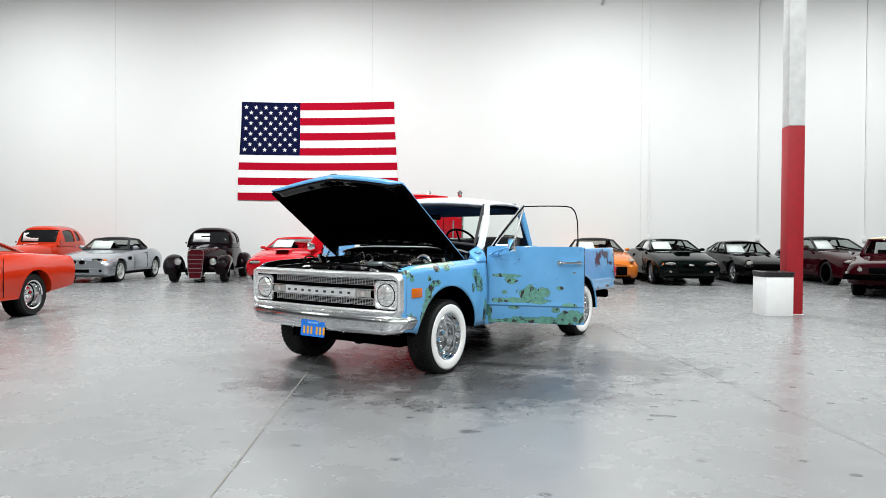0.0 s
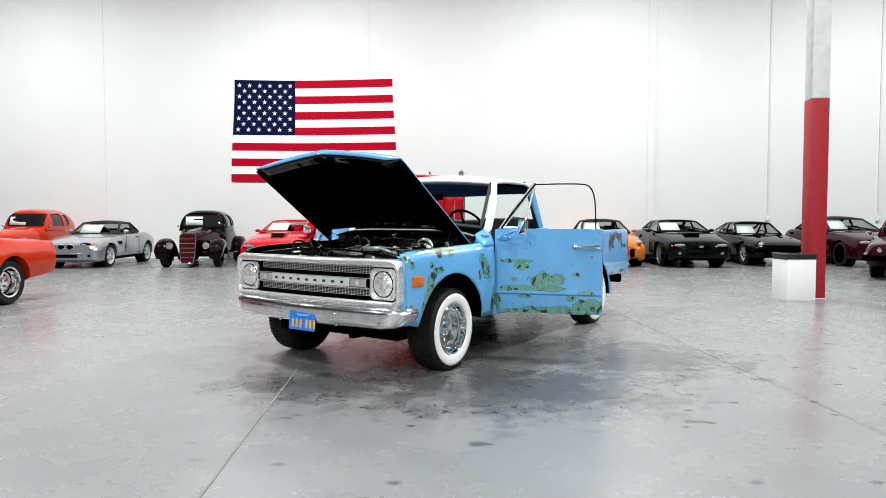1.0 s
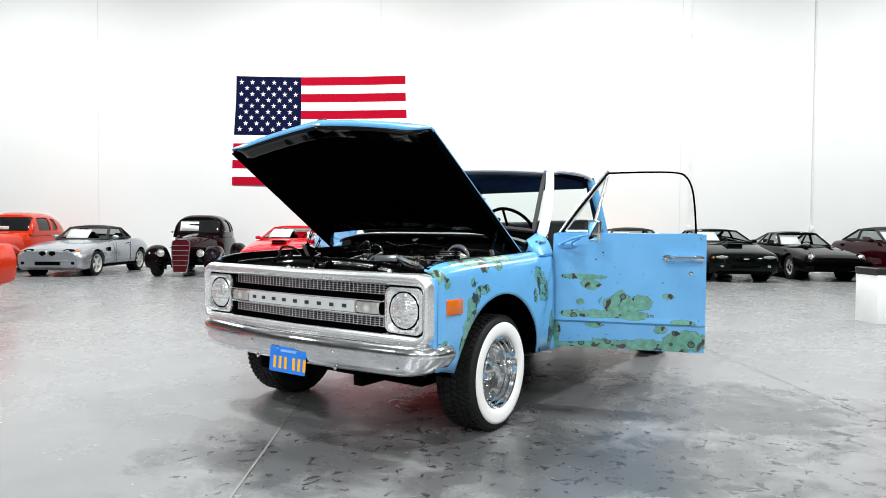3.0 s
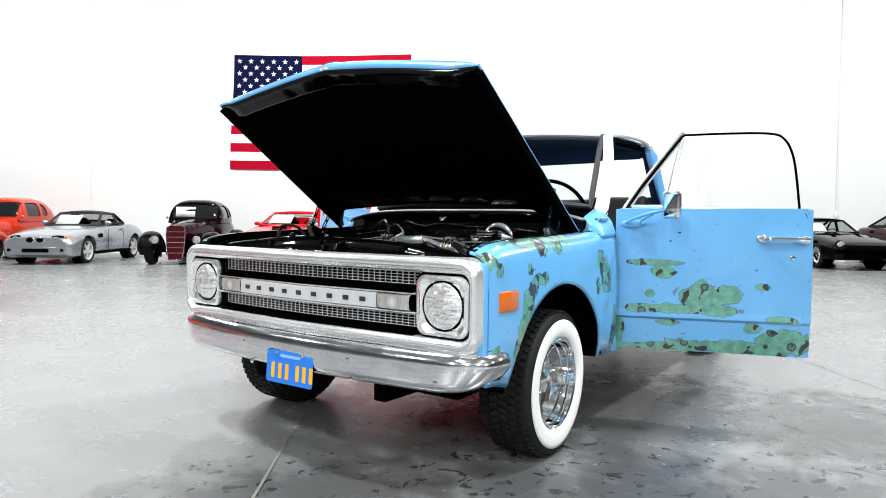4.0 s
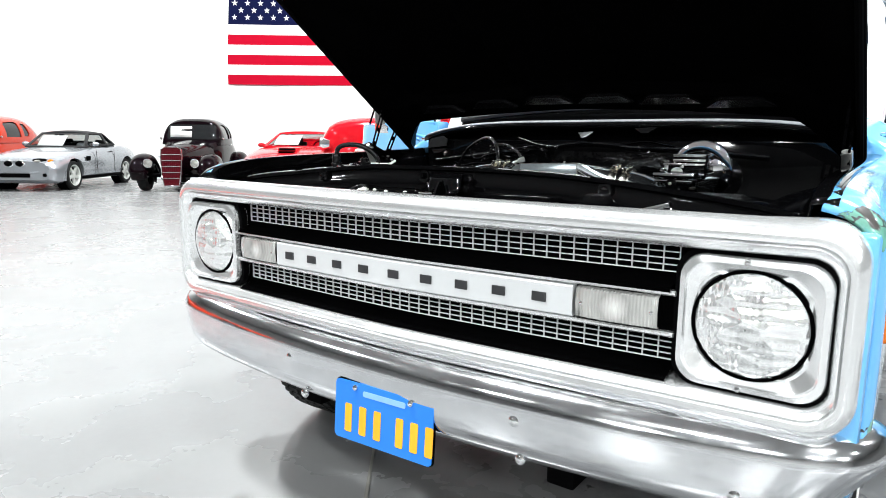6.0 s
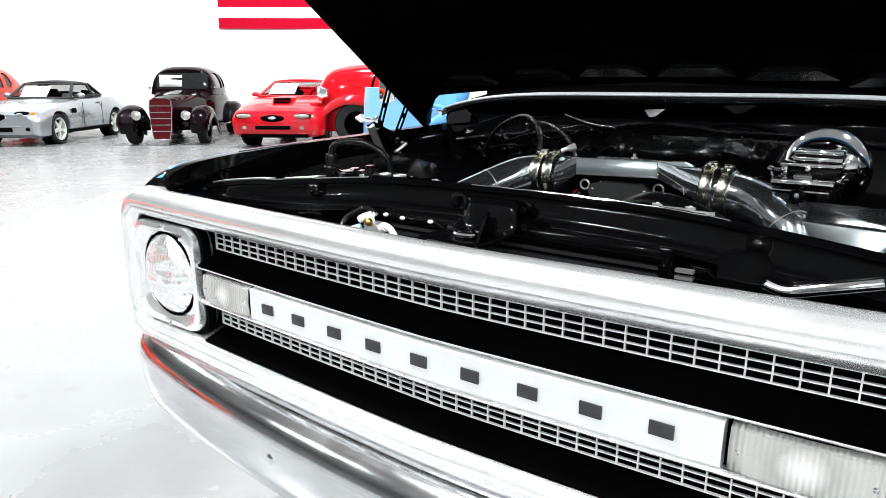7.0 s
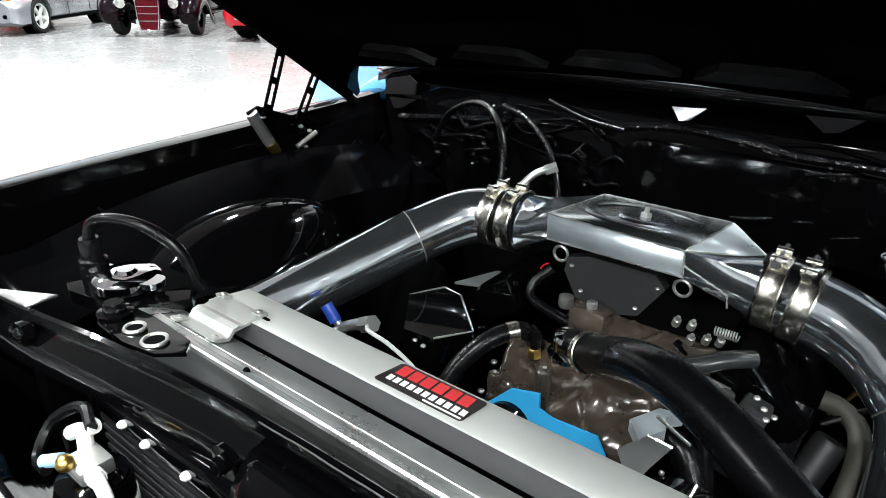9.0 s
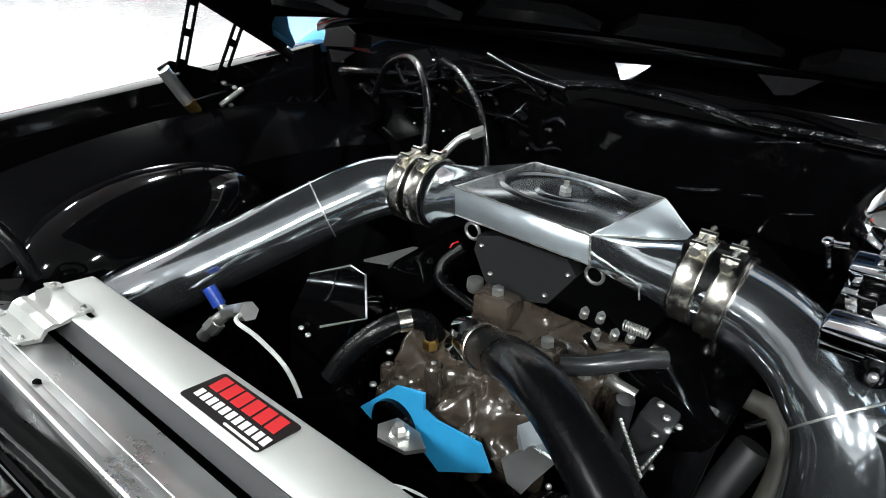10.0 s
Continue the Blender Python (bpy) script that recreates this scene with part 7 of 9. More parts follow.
lathe(bm, [(0.0075, 0.882), (0.009, 0.888), (0.007, 0.905), (0.0001, 0.908)], Matrix.Translation((-0.067, 0.663, 0)), 12)
part("sender_plug", bm, M["hose"], eng)
# thermostat outlet, upper hose
bm = bm_new()
lathe(bm, [(0.016, 0.86), (0.030, 0.872), (0.030, 0.878), (0.022, 0.884), (0.0225, 0.896), (0.0245, 0.902), (0.021, 0.908), (0.010, 0.911), (0.0001, 0.912)], Matrix.Translation((-0.026, 0.689, 0)), 24)
part("thermostat_housing", bm, M["chrome"], eng, "bright thermostat housing")
hose = spline([(-0.018, 0.690, 0.890), (0.020, 0.668, 0.904), (0.067, 0.633, 0.936), (0.109, 0.601, 0.962), (0.150, 0.573, 0.977), (0.187, 0.549, 0.981), (0.234, 0.517, 0.979), (0.277, 0.487, 0.972), (0.320, 0.459, 0.960), (0.358, 0.435, 0.938), (0.384, 0.418, 0.895), (0.390, 0.405, 0.78)], 7)
bm = bm_new()
tube(bm, hose, 0.0275, 24)
uh = part("upper_hose", bm, M["hose"], eng, "thick black upper radiator hose", smooth=60)
bm = bm_new()
p, d = hose[6], (hose[7] - hose[5]).normalized()
lathe(bm, [(0.0290, -0.006), (0.0307, -0.005), (0.0307, 0.005), (0.0290, 0.006)], along(p, d), 28)
part("hose_clamp", bm, M["clamp"], uh)
bm = bm_new()
tube(bm, spline([(-0.152, 0.556, 0.836), (-0.142, 0.582, 0.866), (-0.122, 0.613, 0.893), (-0.099, 0.646, 0.906), (-0.082, 0.670, 0.898), (-0.074, 0.684, 0.870)], 7), 0.0138, 16)
bh = part("bypass_hose", bm, M["hose"], eng)
bm = bm_new()
tube(bm, [(-0.103, 0.640, 0.905), (-0.093, 0.654, 0.906)], 0.0150, 16)
part("hose_clamp", bm, M["clamp"], bh)
# throttle cover under the plenum
bm = bm_new()
prism(bm, [(-0.096, 0.972), (-0.060, 0.982), (0.048, 0.983), (0.066, 0.966), (0.036, 0.920), (-0.012, 0.908), (-0.066, 0.917), (-0.096, 0.952)], 0.0, 0.02, lambda u, v, w: Vector((u, 0.795 - 0.35 * (v - 0.955) * -1 + w, v)))
part("throttle_cover", bm, M["plastic"], eng, "flat black throttle cover")
bolts(eng, [(-0.085, 0.797, 0.962), (-0.06, 0.785, 0.93), (0.03, 0.785, 0.93), (0.055, 0.797, 0.966)], 0.0065, "steel")
for p in ((-0.115, 0.815, 0.968), (0.087, 0.808, 0.973)):
    bm = bm_new()
    tube(bm, [Vector(p) + Vector((0.0125 * math.cos(a), 0, 0.0125 * math.sin(a))) for a in (2 * math.pi * k / 20 for k in range(22))], 0.0025, 8, caps=False)
    part("lift_ring", bm, M["steel"], eng)
bm = bm_new()
tube(bm, spline([(-0.12, 0.80, 0.945), (-0.142, 0.78, 0.92), (-0.135, 0.765, 0.90), (-0.09, 0.755, 0.892), (-0.03, 0.75, 0.885), (0.0, 0.75, 0.89)], 7), 0.0085, 10)
part("harness", bm, M["hose"], eng)
bm = bm_new()
tube(bm, spline([(-0.125, 0.795, 0.955), (-0.132, 0.790, 0.951), (-0.134, 0.786, 0.945)], 5), 0.0014, 6)
part("red_wire", bm, M["red_lens"], eng)
bm = bm_new()
lathe(bm, [(0.011, 0.90), (0.013, 0.905), (0.012, 0.918), (0.0001, 0.920)], Matrix.Translation((-0.078, 0.775, 0)), 12)
part("sensor", bm, M["steel"], eng)
# bright blue sheet bracket
bm = bm_new()
out = [(-0.110, 0.803), (-0.056, 0.858), (-0.012, 0.868), (-0.008, 0.848), (0.014, 0.843), (0.078, 0.846), (0.098, 0.820), (0.029, 0.783), (-0.019, 0.806), (-0.067, 0.788)]
prism(bm, out, 0.0, 0.004, lambda u, v, w: Vector((u, 0.576 + w + 0.25 * (v - 0.83), v)))
bb = part("blue_bracket", bm, M["cyan"], eng, "bright blue sheet bracket", smooth=15)
bm = bm_new()
prism(bm, [(-0.045, 0.538), (-0.030, 0.522), (0.010, 0.526), (0.026, 0.545), (0.004, 0.560), (-0.034, 0.562)], 0.828, 0.834, lambda u, v, w: Vector((u, v, w)))
part("tab", bm, M["steel"], bb)
bm = bm_new()
lathe(bm, [(0.0001, 0.850), (0.006, 0.850), (0.010, 0.846), (0.010, 0.838), (0.014, 0.836), (0.014, 0.834)], Matrix.Translation((-0.012, 0.542, 0)), 6)
part("tab_bolt", bm, M["steel"], bb)
bm = bm_new()
prism(bm, [(0.105, 0.838), (0.136, 0.868), (0.168, 0.866), (0.150, 0.835), (0.140, 0.815), (0.120, 0.818)], 0.0, 0.004, lambda u, v, w: Vector((u, 0.585 + w + 0.4 * (v - 0.84), v)))
part("alloy_bracket", bm, M["alu_brushed"], eng, "bright bare alloy bracket")

# compressor, pulleys and belt ahead of the block
for cx, cz, r in ((-0.22, 0.74, 0.085), (0.0, 0.66, 0.095), (0.20, 0.76, 0.07), (-0.05, 0.80, 0.04)):
    bm = bm_new()
    lathe(bm, [(0.0001, 0.0), (r * 0.35, 0.0), (r * 0.4, 0.012), (r * 0.85, 0.014), (r * 0.95, 0.0), (r, 0.004), (r, 0.03), (r * 0.9, 0.034), (0.0001, 0.034)], Matrix.Translation((cx, 0.60, cz)) @ Matrix.Rotation(radians(90), 4, "X"), 32)
    part("pulley", bm, M["black_paint"], eng)
bm = bm_new()
lathe(bm, [(0.0001, 0.0), (0.075, 0.0), (0.085, 0.02), (0.085, 0.17), (0.07, 0.19), (0.0001, 0.19)], Matrix.Translation((-0.24, 0.80, 0.76)) @ Matrix.Rotation(radians(90), 4, "X"), 28)
part("compressor", bm, M["black_paint"], eng)
TOPB = [(-0.312, 0.664), (-0.282, 0.722), (-0.243, 0.716), (-0.158, 0.634), (-0.192, 0.580), (-0.246, 0.574)]
prism_c = Vector((-0.235, 0.65, 0.70))
bm = bm_new()
grid(bm, [[Vector((u, v, 0.888)) for u, v in TOPB], [Vector((lerp(u, prism_c.x, 0.12), lerp(v, prism_c.y, 0.12) - 0.03, 0.74)) for u, v in TOPB]], close_v=True)
bm.faces.new([bm.verts.new((u, v, 0.888)) for u, v in TOPB])
part("compressor_housing", bm, M["black_paint"], eng, "faceted gloss black housing with worn bright edges", smooth=15)
for k in (0, 1, 2, 3):
    a, b_ = TOPB[k], TOPB[k + 1]
    bm = bm_new()
    tube(bm, [(lerp(a[0], b_[0], q / 10), lerp(a[1], b_[1], q / 10), 0.889) for q in range(11)], [0.0008 + 0.0010 * abs(math.sin(3 * q + k)) for q in range(11)], 6)
    part("worn_edge", bm, M["steel"], eng)
bm = bm_new()
prism(bm, [(-0.282, 0.75), (-0.25, 0.835), (-0.225, 0.838), (-0.235, 0.77)], 0.884, 0.888, lambda u, v, w: Vector((u, v, w)))
part("bright_clip", bm, M["alu_brushed"], eng)
bolts(eng, [(-0.30, 0.67, 0.882), (-0.26, 0.60, 0.88), (-0.22, 0.57, 0.88), (-0.20, 0.565, 0.88)], 0.007, "steel")
# service fitting with a dark blue cap
bm = bm_new()
tube(bm, spline([(-0.362, 0.500, 0.838), (-0.346, 0.516, 0.862), (-0.333, 0.529, 0.877), (-0.302, 0.525, 0.896), (-0.272, 0.519, 0.911)], 6), 0.0095, 14)
port = part("service_port", bm, M["steel"], eng, "bright alloy service fitting")
bm = bm_new()
tube(bm, [(-0.276, 0.520, 0.909), (-0.254, 0.516, 0.920)], 0.0135, 6)
part("hex_nut", bm, M["steel"], port)
bm = bm_new()
tube(bm, [(-0.352, 0.508, 0.850), (-0.344, 0.518, 0.863)], 0.0130, 6)
part("hex_nut", bm, M["steel"], port)
bm = bm_new()
tube(bm, [(-0.338, 0.529, 0.878), (-0.348, 0.527, 0.888)], 0.0065, 12)
part("valve_stem", bm, M["steel"], port)
bm = bm_new()
tube(bm, [(-0.346, 0.527, 0.885), (-0.364, 0.525, 0.910)], 0.0098, 16)
part("port_cap", bm, M["blue_cap"], port, "dark blue valve cap")
bm = bm_new()
tube(bm, spline([(-0.250, 0.500, 0.925), (-0.226, 0.480, 0.935), (-0.190, 0.484, 0.924), (-0.146, 0.489, 0.895), (-0.116, 0.485, 0.845), (-0.102, 0.475, 0.78)], 7), 0.0030, 8)
part("white_cable", bm, M["wire_white"], eng)
bm = bm_new()
tube(bm, spline([(-0.02, 0.48, 0.79), (0.03, 0.495, 0.815), (0.09, 0.495, 0.82), (0.15, 0.47, 0.80)], 7), 0.0035, 8)
part("white_cable", bm, M["wire_white"], eng)
bm = bm_new()
tube(bm, [(-0.115, 0.475, 0.80), (-0.085, 0.505, 0.81)], 0.008, 10)
part("pipe_stub", bm, M["steel"], eng)
# coolant and vacuum lines on the driver side
for pts, r, mt in (([(0.10, 0.70, 0.86), (0.15, 0.69, 0.855), (0.18, 0.68, 0.83), (0.20, 0.66, 0.76)], 0.015, "hose"), ([(0.13, 0.66, 0.83), (0.17, 0.65, 0.82), (0.21, 0.62, 0.75)], 0.018, "hose"), ([(0.265, 0.80, 0.86), (0.262, 0.775, 0.82), (0.25, 0.75, 0.70)], 0.022, "hose"),
                   ([(0.13, 0.76, 0.87), (0.16, 0.74, 0.88), (0.19, 0.74, 0.875)], 0.008, "steel"), ([(-0.30, 0.93, 0.98), (-0.27, 0.97, 1.03), (-0.245, 0.99, 1.045)], 0.0068, "steel")):
    bm = bm_new()
    tube(bm, spline(pts, 6), r, 12)
    part("line", bm, M[mt], eng)
bm = bm_new()
tube(bm, [(-0.25, 0.985, 1.042), (-0.232, 0.998, 1.050)], 0.0105, 6)
part("line_nut", bm, M["steel"], eng)
bm = bm_new()
for k in range(16):
    p = Vector((0.16, 0.60, 0.82)).lerp(Vector((0.235, 0.56, 0.66)), k / 15)
    ball(bm, p, 0.004, 6)
part("dipstick_chain", bm, M["steel"], eng)
bm = bm_new()
tube(bm, [(0.296, 0.965, 0.755), (0.330, 0.995, 0.805)], 0.0035, 8)
part("dipstick", bm, M["brass"], eng, "yellow dipstick handle")
bolts(eng, [(0.14, 0.72, 0.845), (0.20, 0.70, 0.83), (0.23, 0.72, 0.80), (0.24, 0.68, 0.79), (0.18, 0.76, 0.86), (0.11, 0.78, 0.88)], 0.008, "steel")
for pts in ([(0.11, 0.80, 0.92), (0.15, 0.79, 0.90), (0.20, 0.79, 0.90)], [(0.10, 0.78, 0.90), (0.14, 0.76, 0.885), (0.17, 0.77, 0.89)]):
    bm = bm_new()
    tube(bm, spline(pts, 6), 0.007, 10)
    part("harness", bm, M["black_paint"], eng)

# brake booster and master cylinder
bk = group_part("brake_booster", "chrome brake booster and master cylinder")
bm = bm_new()
lathe(bm, [(0.0001, 0.10), (0.03, 0.10), (0.035, 0.085), (0.075, 0.075), (0.098, 0.05), (0.104, 0.035), (0.104, 0.025), (0.098, 0.015), (0.075, -0.03), (0.0001, -0.03)], Matrix.Translation((0.418, 1.08, 1.022)) @ Matrix.Rotation(radians(90), 4, "X"), 40)
part("booster", bm, M["chrome"], bk)
bm = bm_new()
tube(bm, [(0.400, 1.0, 1.022), (0.400, 0.84, 1.022)], 0.020, 18)
part("cylinder", bm, M["chrome"], bk)
bm = bm_new()
box(bm, 0.346, 0.470, 0.775, 0.862, 1.010, 1.026, 0.004)
base = part("base_flange", bm, M["chrome"], bk)
bm = bm_new()
box(bm, 0.348, 0.462, 0.785, 0.855, 0.996, 1.004, 0.002)
part("lower_flange", bm, M["chrome"], base)
bm = bm_new()
lathe(bm, [(0.0001, 0.016), (0.006, 0.016), (0.009, 0.012), (0.016, 0.010), (0.018, 0.0), (0.018, -0.03)], along((0.402, 0.790, 0.992), (0, -1, 0.1)), 20)
part("end_plug", bm, M["black_paint"], base)
bm = bm_new()
ball(bm, (0.402, 0.772, 0.994), 0.005, 10)
part("bleed_screw", bm, M["steel"], base)
bm = bm_new()
box(bm, 0.356, 0.470, 0.885, 1.0, 1.020, 1.046, 0.004)
tank = part("reservoir", bm, M["bay_black"], bk, "dark fluid reservoir in a bright frame")
for z in (1.016, 1.046):
    bm = bm_new()
    box(bm, 0.346, 0.474, 0.872, 1.0, z, z + 0.007, 0.002)
    part("reservoir_flange", bm, M["chrome"], tank)
bm = bm_new()
box(bm, 0.348, 0.362, 0.876, 0.884, 1.022, 1.047, 0.003)
part("reservoir_post", bm, M["chrome"], tank)
bm = bm_new()
box(bm, 0.398, 0.410, 0.877, 0.886, 1.022, 1.047, 0.003)
part("reservoir_post", bm, M["chrome"], tank)
for k in range(2):
    bm = bm_new()
    box(bm, 0.366, 0.470, 0.900, 1.0, 1.057 + 0.015 * k, 1.067 + 0.015 * k, 0.004)
    part("lid_rib", bm, M["chrome"], tank)
bm = bm_new()
box(bm, 0.372, 0.466, 0.905, 0.998, 1.052, 1.080, 0.004)
part("lid_core", bm, M["bay_black"], tank)
bm = bm_new()
tube(bm, [(0.330, 0.992, 1.022), (0.306, 0.984, 1.022)], 0.006, 10)
ball(bm, (0.308, 0.984, 1.024), 0.009, 10)
tube(bm, [(0.311, 0.982, 1.018), (0.318, 0.975, 0.995)], 0.0032, 8)
part("vacuum_fitting", bm, M["chrome"], bk)
bm = bm_new()
tube(bm, spline([(0.36, 0.80, 1.0), (0.352, 0.80, 0.985), (0.368, 0.79, 0.976)], 5), 0.004, 8)
part("brake_line", bm, M["chrome"], bk)

# firewall fittings, wires and heater hoses
fwp = group_part("firewall_fittings", "hoses, wires and covers on the firewall")
bm = bm_new()
tube(bm, spline([(-0.80, 1.19, 1.03), (-0.60, 1.19, 1.055), (-0.40, 1.19, 1.075), (-0.255, 1.185, 1.089), (-0.09, 1.185, 1.112), (0.061, 1.185, 1.105), (0.139, 1.185, 1.096), (0.316, 1.185, 1.094), (0.60, 1.185, 1.07)], 6), 0.009, 8)
part("loom", bm, M["taped"], fwp)
bm = bm_new()
prism(bm, round_rect(0.62, 0.16, 0.05, 6, 0.12, 1.06), 0.0, 0.03, lambda u, v, w: Vector((u, 1.20 - w, v - 0.06)))
part("heater_cover", bm, M["bay_black"], fwp)
for x, z, r in ((-0.72, 0.96, 0.055), (-0.55, 0.99, 0.03), (-0.62, 1.06, 0.022), (-0.36, 1.03, 0.025)):
    bm = bm_new()
    lathe(bm, [(r, 0.0), (r, 0.012), (r * 0.8, 0.016), (r * 0.75, 0.008), (0.0001, 0.008)], Matrix.Translation((x, 1.198, z)) @ Matrix.Rotation(radians(90), 4, "X"), 24)
    part("cover_plate", bm, M["bay_black"], fwp)
for pts, r in (([(-0.66, 1.16, 1.0), (-0.60, 1.14, 1.075), (-0.50, 1.09, 1.12), (-0.41, 1.03, 1.128), (-0.345, 0.98, 1.085), (-0.325, 0.945, 1.0), (-0.33, 0.92, 0.92)], 0.0072), ([(-0.47, 1.175, 1.105), (-0.38, 1.12, 1.10), (-0.29, 1.06, 1.065), (-0.235, 1.01, 1.01), (-0.215, 0.98, 0.94)], 0.0062), ([(-0.36, 1.18, 1.13), (-0.27, 1.175, 1.105), (-0.18, 1.17, 1.095)], 0.006)):
    bm = bm_new()
    tube(bm, spline(pts, 8), r, 12)
    part("heater_hose", bm, M["hose"], fwp)
for pts in ([(-0.74, 1.19, 1.035), (-0.60, 1.19, 1.045), (-0.50, 1.18, 1.03)], [(-0.45, 1.185, 1.03), (-0.36, 1.18, 1.015), (-0.30, 1.18, 1.02)], [(0.10, 1.185, 1.11), (0.18, 1.18, 1.12), (0.28, 1.18, 1.105)]):
    bm = bm_new()
    tube(bm, spline(pts, 6), 0.004, 8)
    part("wire", bm, M["black_paint"], fwp)
rng = random.Random(4)
bolts(fwp, [(rng.uniform(-0.8, 0.55), 1.193, rng.uniform(0.93, 1.11)) for _ in range(22)], 0.006, "steel")
for p, s, mt in (((-0.063, 1.178, 1.154), 0.032, "dull_pipe"), ((0.178, 1.178, 1.170), 0.045, "black_paint"), ((-0.78, 1.18, 1.08), 0.045, "black_paint")):
    solid_from("bracket", [(p[0] - s, p[1], p[2]), (p[0] + s, p[1], p[2] + 0.004), (p[0] - 0.2 * s, p[1] - 0.025, p[2] - 0.02), (p[0] + 0.3 * s, p[1] - 0.02, p[2] - 0.018), (p[0], p[1] + 0.01, p[2] - 0.03)], M[mt], fwp)

# wires in loops, with plugs and clips, along the firewall and the apron
rng = random.Random(9)
for k in range(16):
    x0 = rng.uniform(-0.80, 0.42)
    z0 = rng.uniform(0.96, 1.09)
    w_, sag = rng.uniform(0.06, 0.20), rng.uniform(-0.045, 0.03)
    bm = bm_new()
    tube(bm, spline([(x0, 1.192, z0), (x0 + 0.3 * w_, 1.176, z0 + sag), (x0 + 0.7 * w_, 1.172, z0 + 0.8 * sag + 0.01), (x0 + w_, 1.190, z0 + rng.uniform(-0.03, 0.03))], 5), rng.choice((0.0025, 0.0035, 0.005)), 8)
    part("wire", bm, M["taped"], fwp)
    bm = bm_new()
    box(bm, -0.012, 0.012, -0.010, 0.010, -0.008, 0.008, 0.003, Matrix.Translation((x0 + w_, 1.183, z0)) @ Matrix.Rotation(rng.uniform(-0.6, 0.6), 4, "Y") @ Matrix.Rotation(rng.uniform(-0.5, 0.5), 4, "X"))
    part("plug", bm, M["black_paint"], fwp)
for k in range(7):
    y0 = 0.42 + 0.11 * k
    bm = bm_new()
    tube(bm, spline([(-0.852, y0, 0.985), (-0.835, y0 + 0.03, 0.965 + rng.uniform(-0.01, 0.01)), (-0.838, y0 + 0.075, 0.970), (-0.852, y0 + 0.11, 0.985)], 5), 0.004, 8)
    part("apron_wire", bm, M["taped"], fwp)

# hood hinges with their struts
for sd in (-1, 1):
    hg = group_part("hood_hinge", "black slotted hood hinge with a silver strut")
    bm = bm_new()
    tube(bm, [(sd * 0.858, 0.778, 1.098), (sd * 0.858, 0.826, 1.010)], 0.0135, 16)
    part("strut", bm, M["steel"], hg, "silver gas strut")
    bm = bm_new()
    tube(bm, [(sd * 0.858, 0.826, 1.010), (sd * 0.856, 0.868, 0.935)], 0.007, 10)
    part("rod", bm, M["black_paint"], hg)
    bm = bm_new()
    tube(bm, [(sd * 0.858, 0.818, 1.025), (sd * 0.858, 0.832, 1.0)], 0.0145, 16)
    part("collar", bm, M["brass"], hg)
    for (y0, z0), (y1, z1), x in (((0.805, 1.085), (0.895, 1.30), 0.845), ((0.895, 1.055), (0.985, 1.20), 0.850)):
        d = Vector((0, y1 - y0, z1 - z0))
        L = d.length
        d.normalize()
        n = Vector((0, -d.z, d.y))
        bm = bm_new()

        def bar(u, v, w):
            return Vector((sd * x + w, y0, z0)) + d * u + n * v
        hw = 0.011
        for a0, a1 in ((0.0, 0.03), (0.075, 0.09), (0.135, 0.15), (0.195, L)):
            if a0 < L:
                prism(bm, [(a0, -hw), (min(a1, L), -hw), (min(a1, L), hw), (a0, hw)], -0.003, 0.003, bar)
        for s in (-1, 1):
            prism(bm, [(0.0, s * hw), (L, s * hw), (L, s * hw * 0.6), (0.0, s * hw * 0.6)], -0.003, 0.003, bar)
        part("arm", bm, M["black_paint"], hg)
    bolts(hg, [(sd * 0.846, y, z) for y, z in ((0.80, 1.088), (0.866, 0.935), (0.90, 1.05), (0.925, 1.035), (0.91, 1.0), (0.935, 0.985), (0.915, 0.965), (0.84, 0.955))], 0.010, "steel")
    bm = bm_new()
    tube(bm, [(sd * 0.846, 0.885, 1.005), (sd * 0.84, 0.94, 1.03)], 0.006, 8)
    part("pivot_bar", bm, M["steel"], hg)
    bm = bm_new()
    prism(bm, [(0.77, 1.10), (0.80, 1.11), (0.95, 1.05), (0.96, 0.94), (0.84, 0.92), (0.80, 1.0)], 0.0, 0.006, lambda u, v, w: Vector((sd * (0.866 - w), u, v)))
    part("base_plate", bm, M["black_paint"], hg)

# ---- the other cars: each in its own frame, nose at y = 0, rear towards +y ----
def car_paint(name, color, rough=0.16, metal=0.0, coat=0.5, spec=0.25):
    return surface(name, color, rough, metal, coat, vary=0.06, scale=2.0, grain=300, spec=spec)


P_ORANGE = car_paint("orange_red_car_paint", (0.47, 0.026, 0.006), 0.15, 0.0, 0.6)
P_SILVER = car_paint("silver_car_paint", (0.41, 0.43, 0.46), 0.24, 0.7)
P_BLACKCHERRY = car_paint("black_cherry_car_paint", (0.0030, 0.0009, 0.0018), 0.09, 0.0, 0.0, 0.13)
P_RED = car_paint("red_car_paint", (0.48, 0.006, 0.014))
P_COPPER = car_paint("copper_orange_car_paint", (0.60, 0.16, 0.02), 0.25, 0.3)
P_GREEN = car_paint("dark_green_car_paint", (0.0012, 0.0030, 0.0026), 0.06, 0.0, 0.0, 0.14)
P_BLACK = car_paint("black_car_paint", (0.003, 0.0024, 0.0028), 0.06, 0.0, 0.0, 0.14)
P_MAROON = car_paint("maroon_car_paint", (0.022, 0.0007, 0.0026), 0.06, 0.0, 0.0, 0.2)
P_FIRE = car_paint("fire_red_car_paint", (0.46, 0.004, 0.010), 0.08)
P_CREAM = car_paint("cream_car_paint", (0.60, 0.50, 0.32), 0.3)
SOFT_TOP = surface("black_canvas_top", (0.012, 0.012, 0.013), 0.85, relief=0.3, grain=200)
SEAT_DARK = surface("dark_seat_leather", (0.012, 0.011, 0.011), 0.7, spec=0.2)
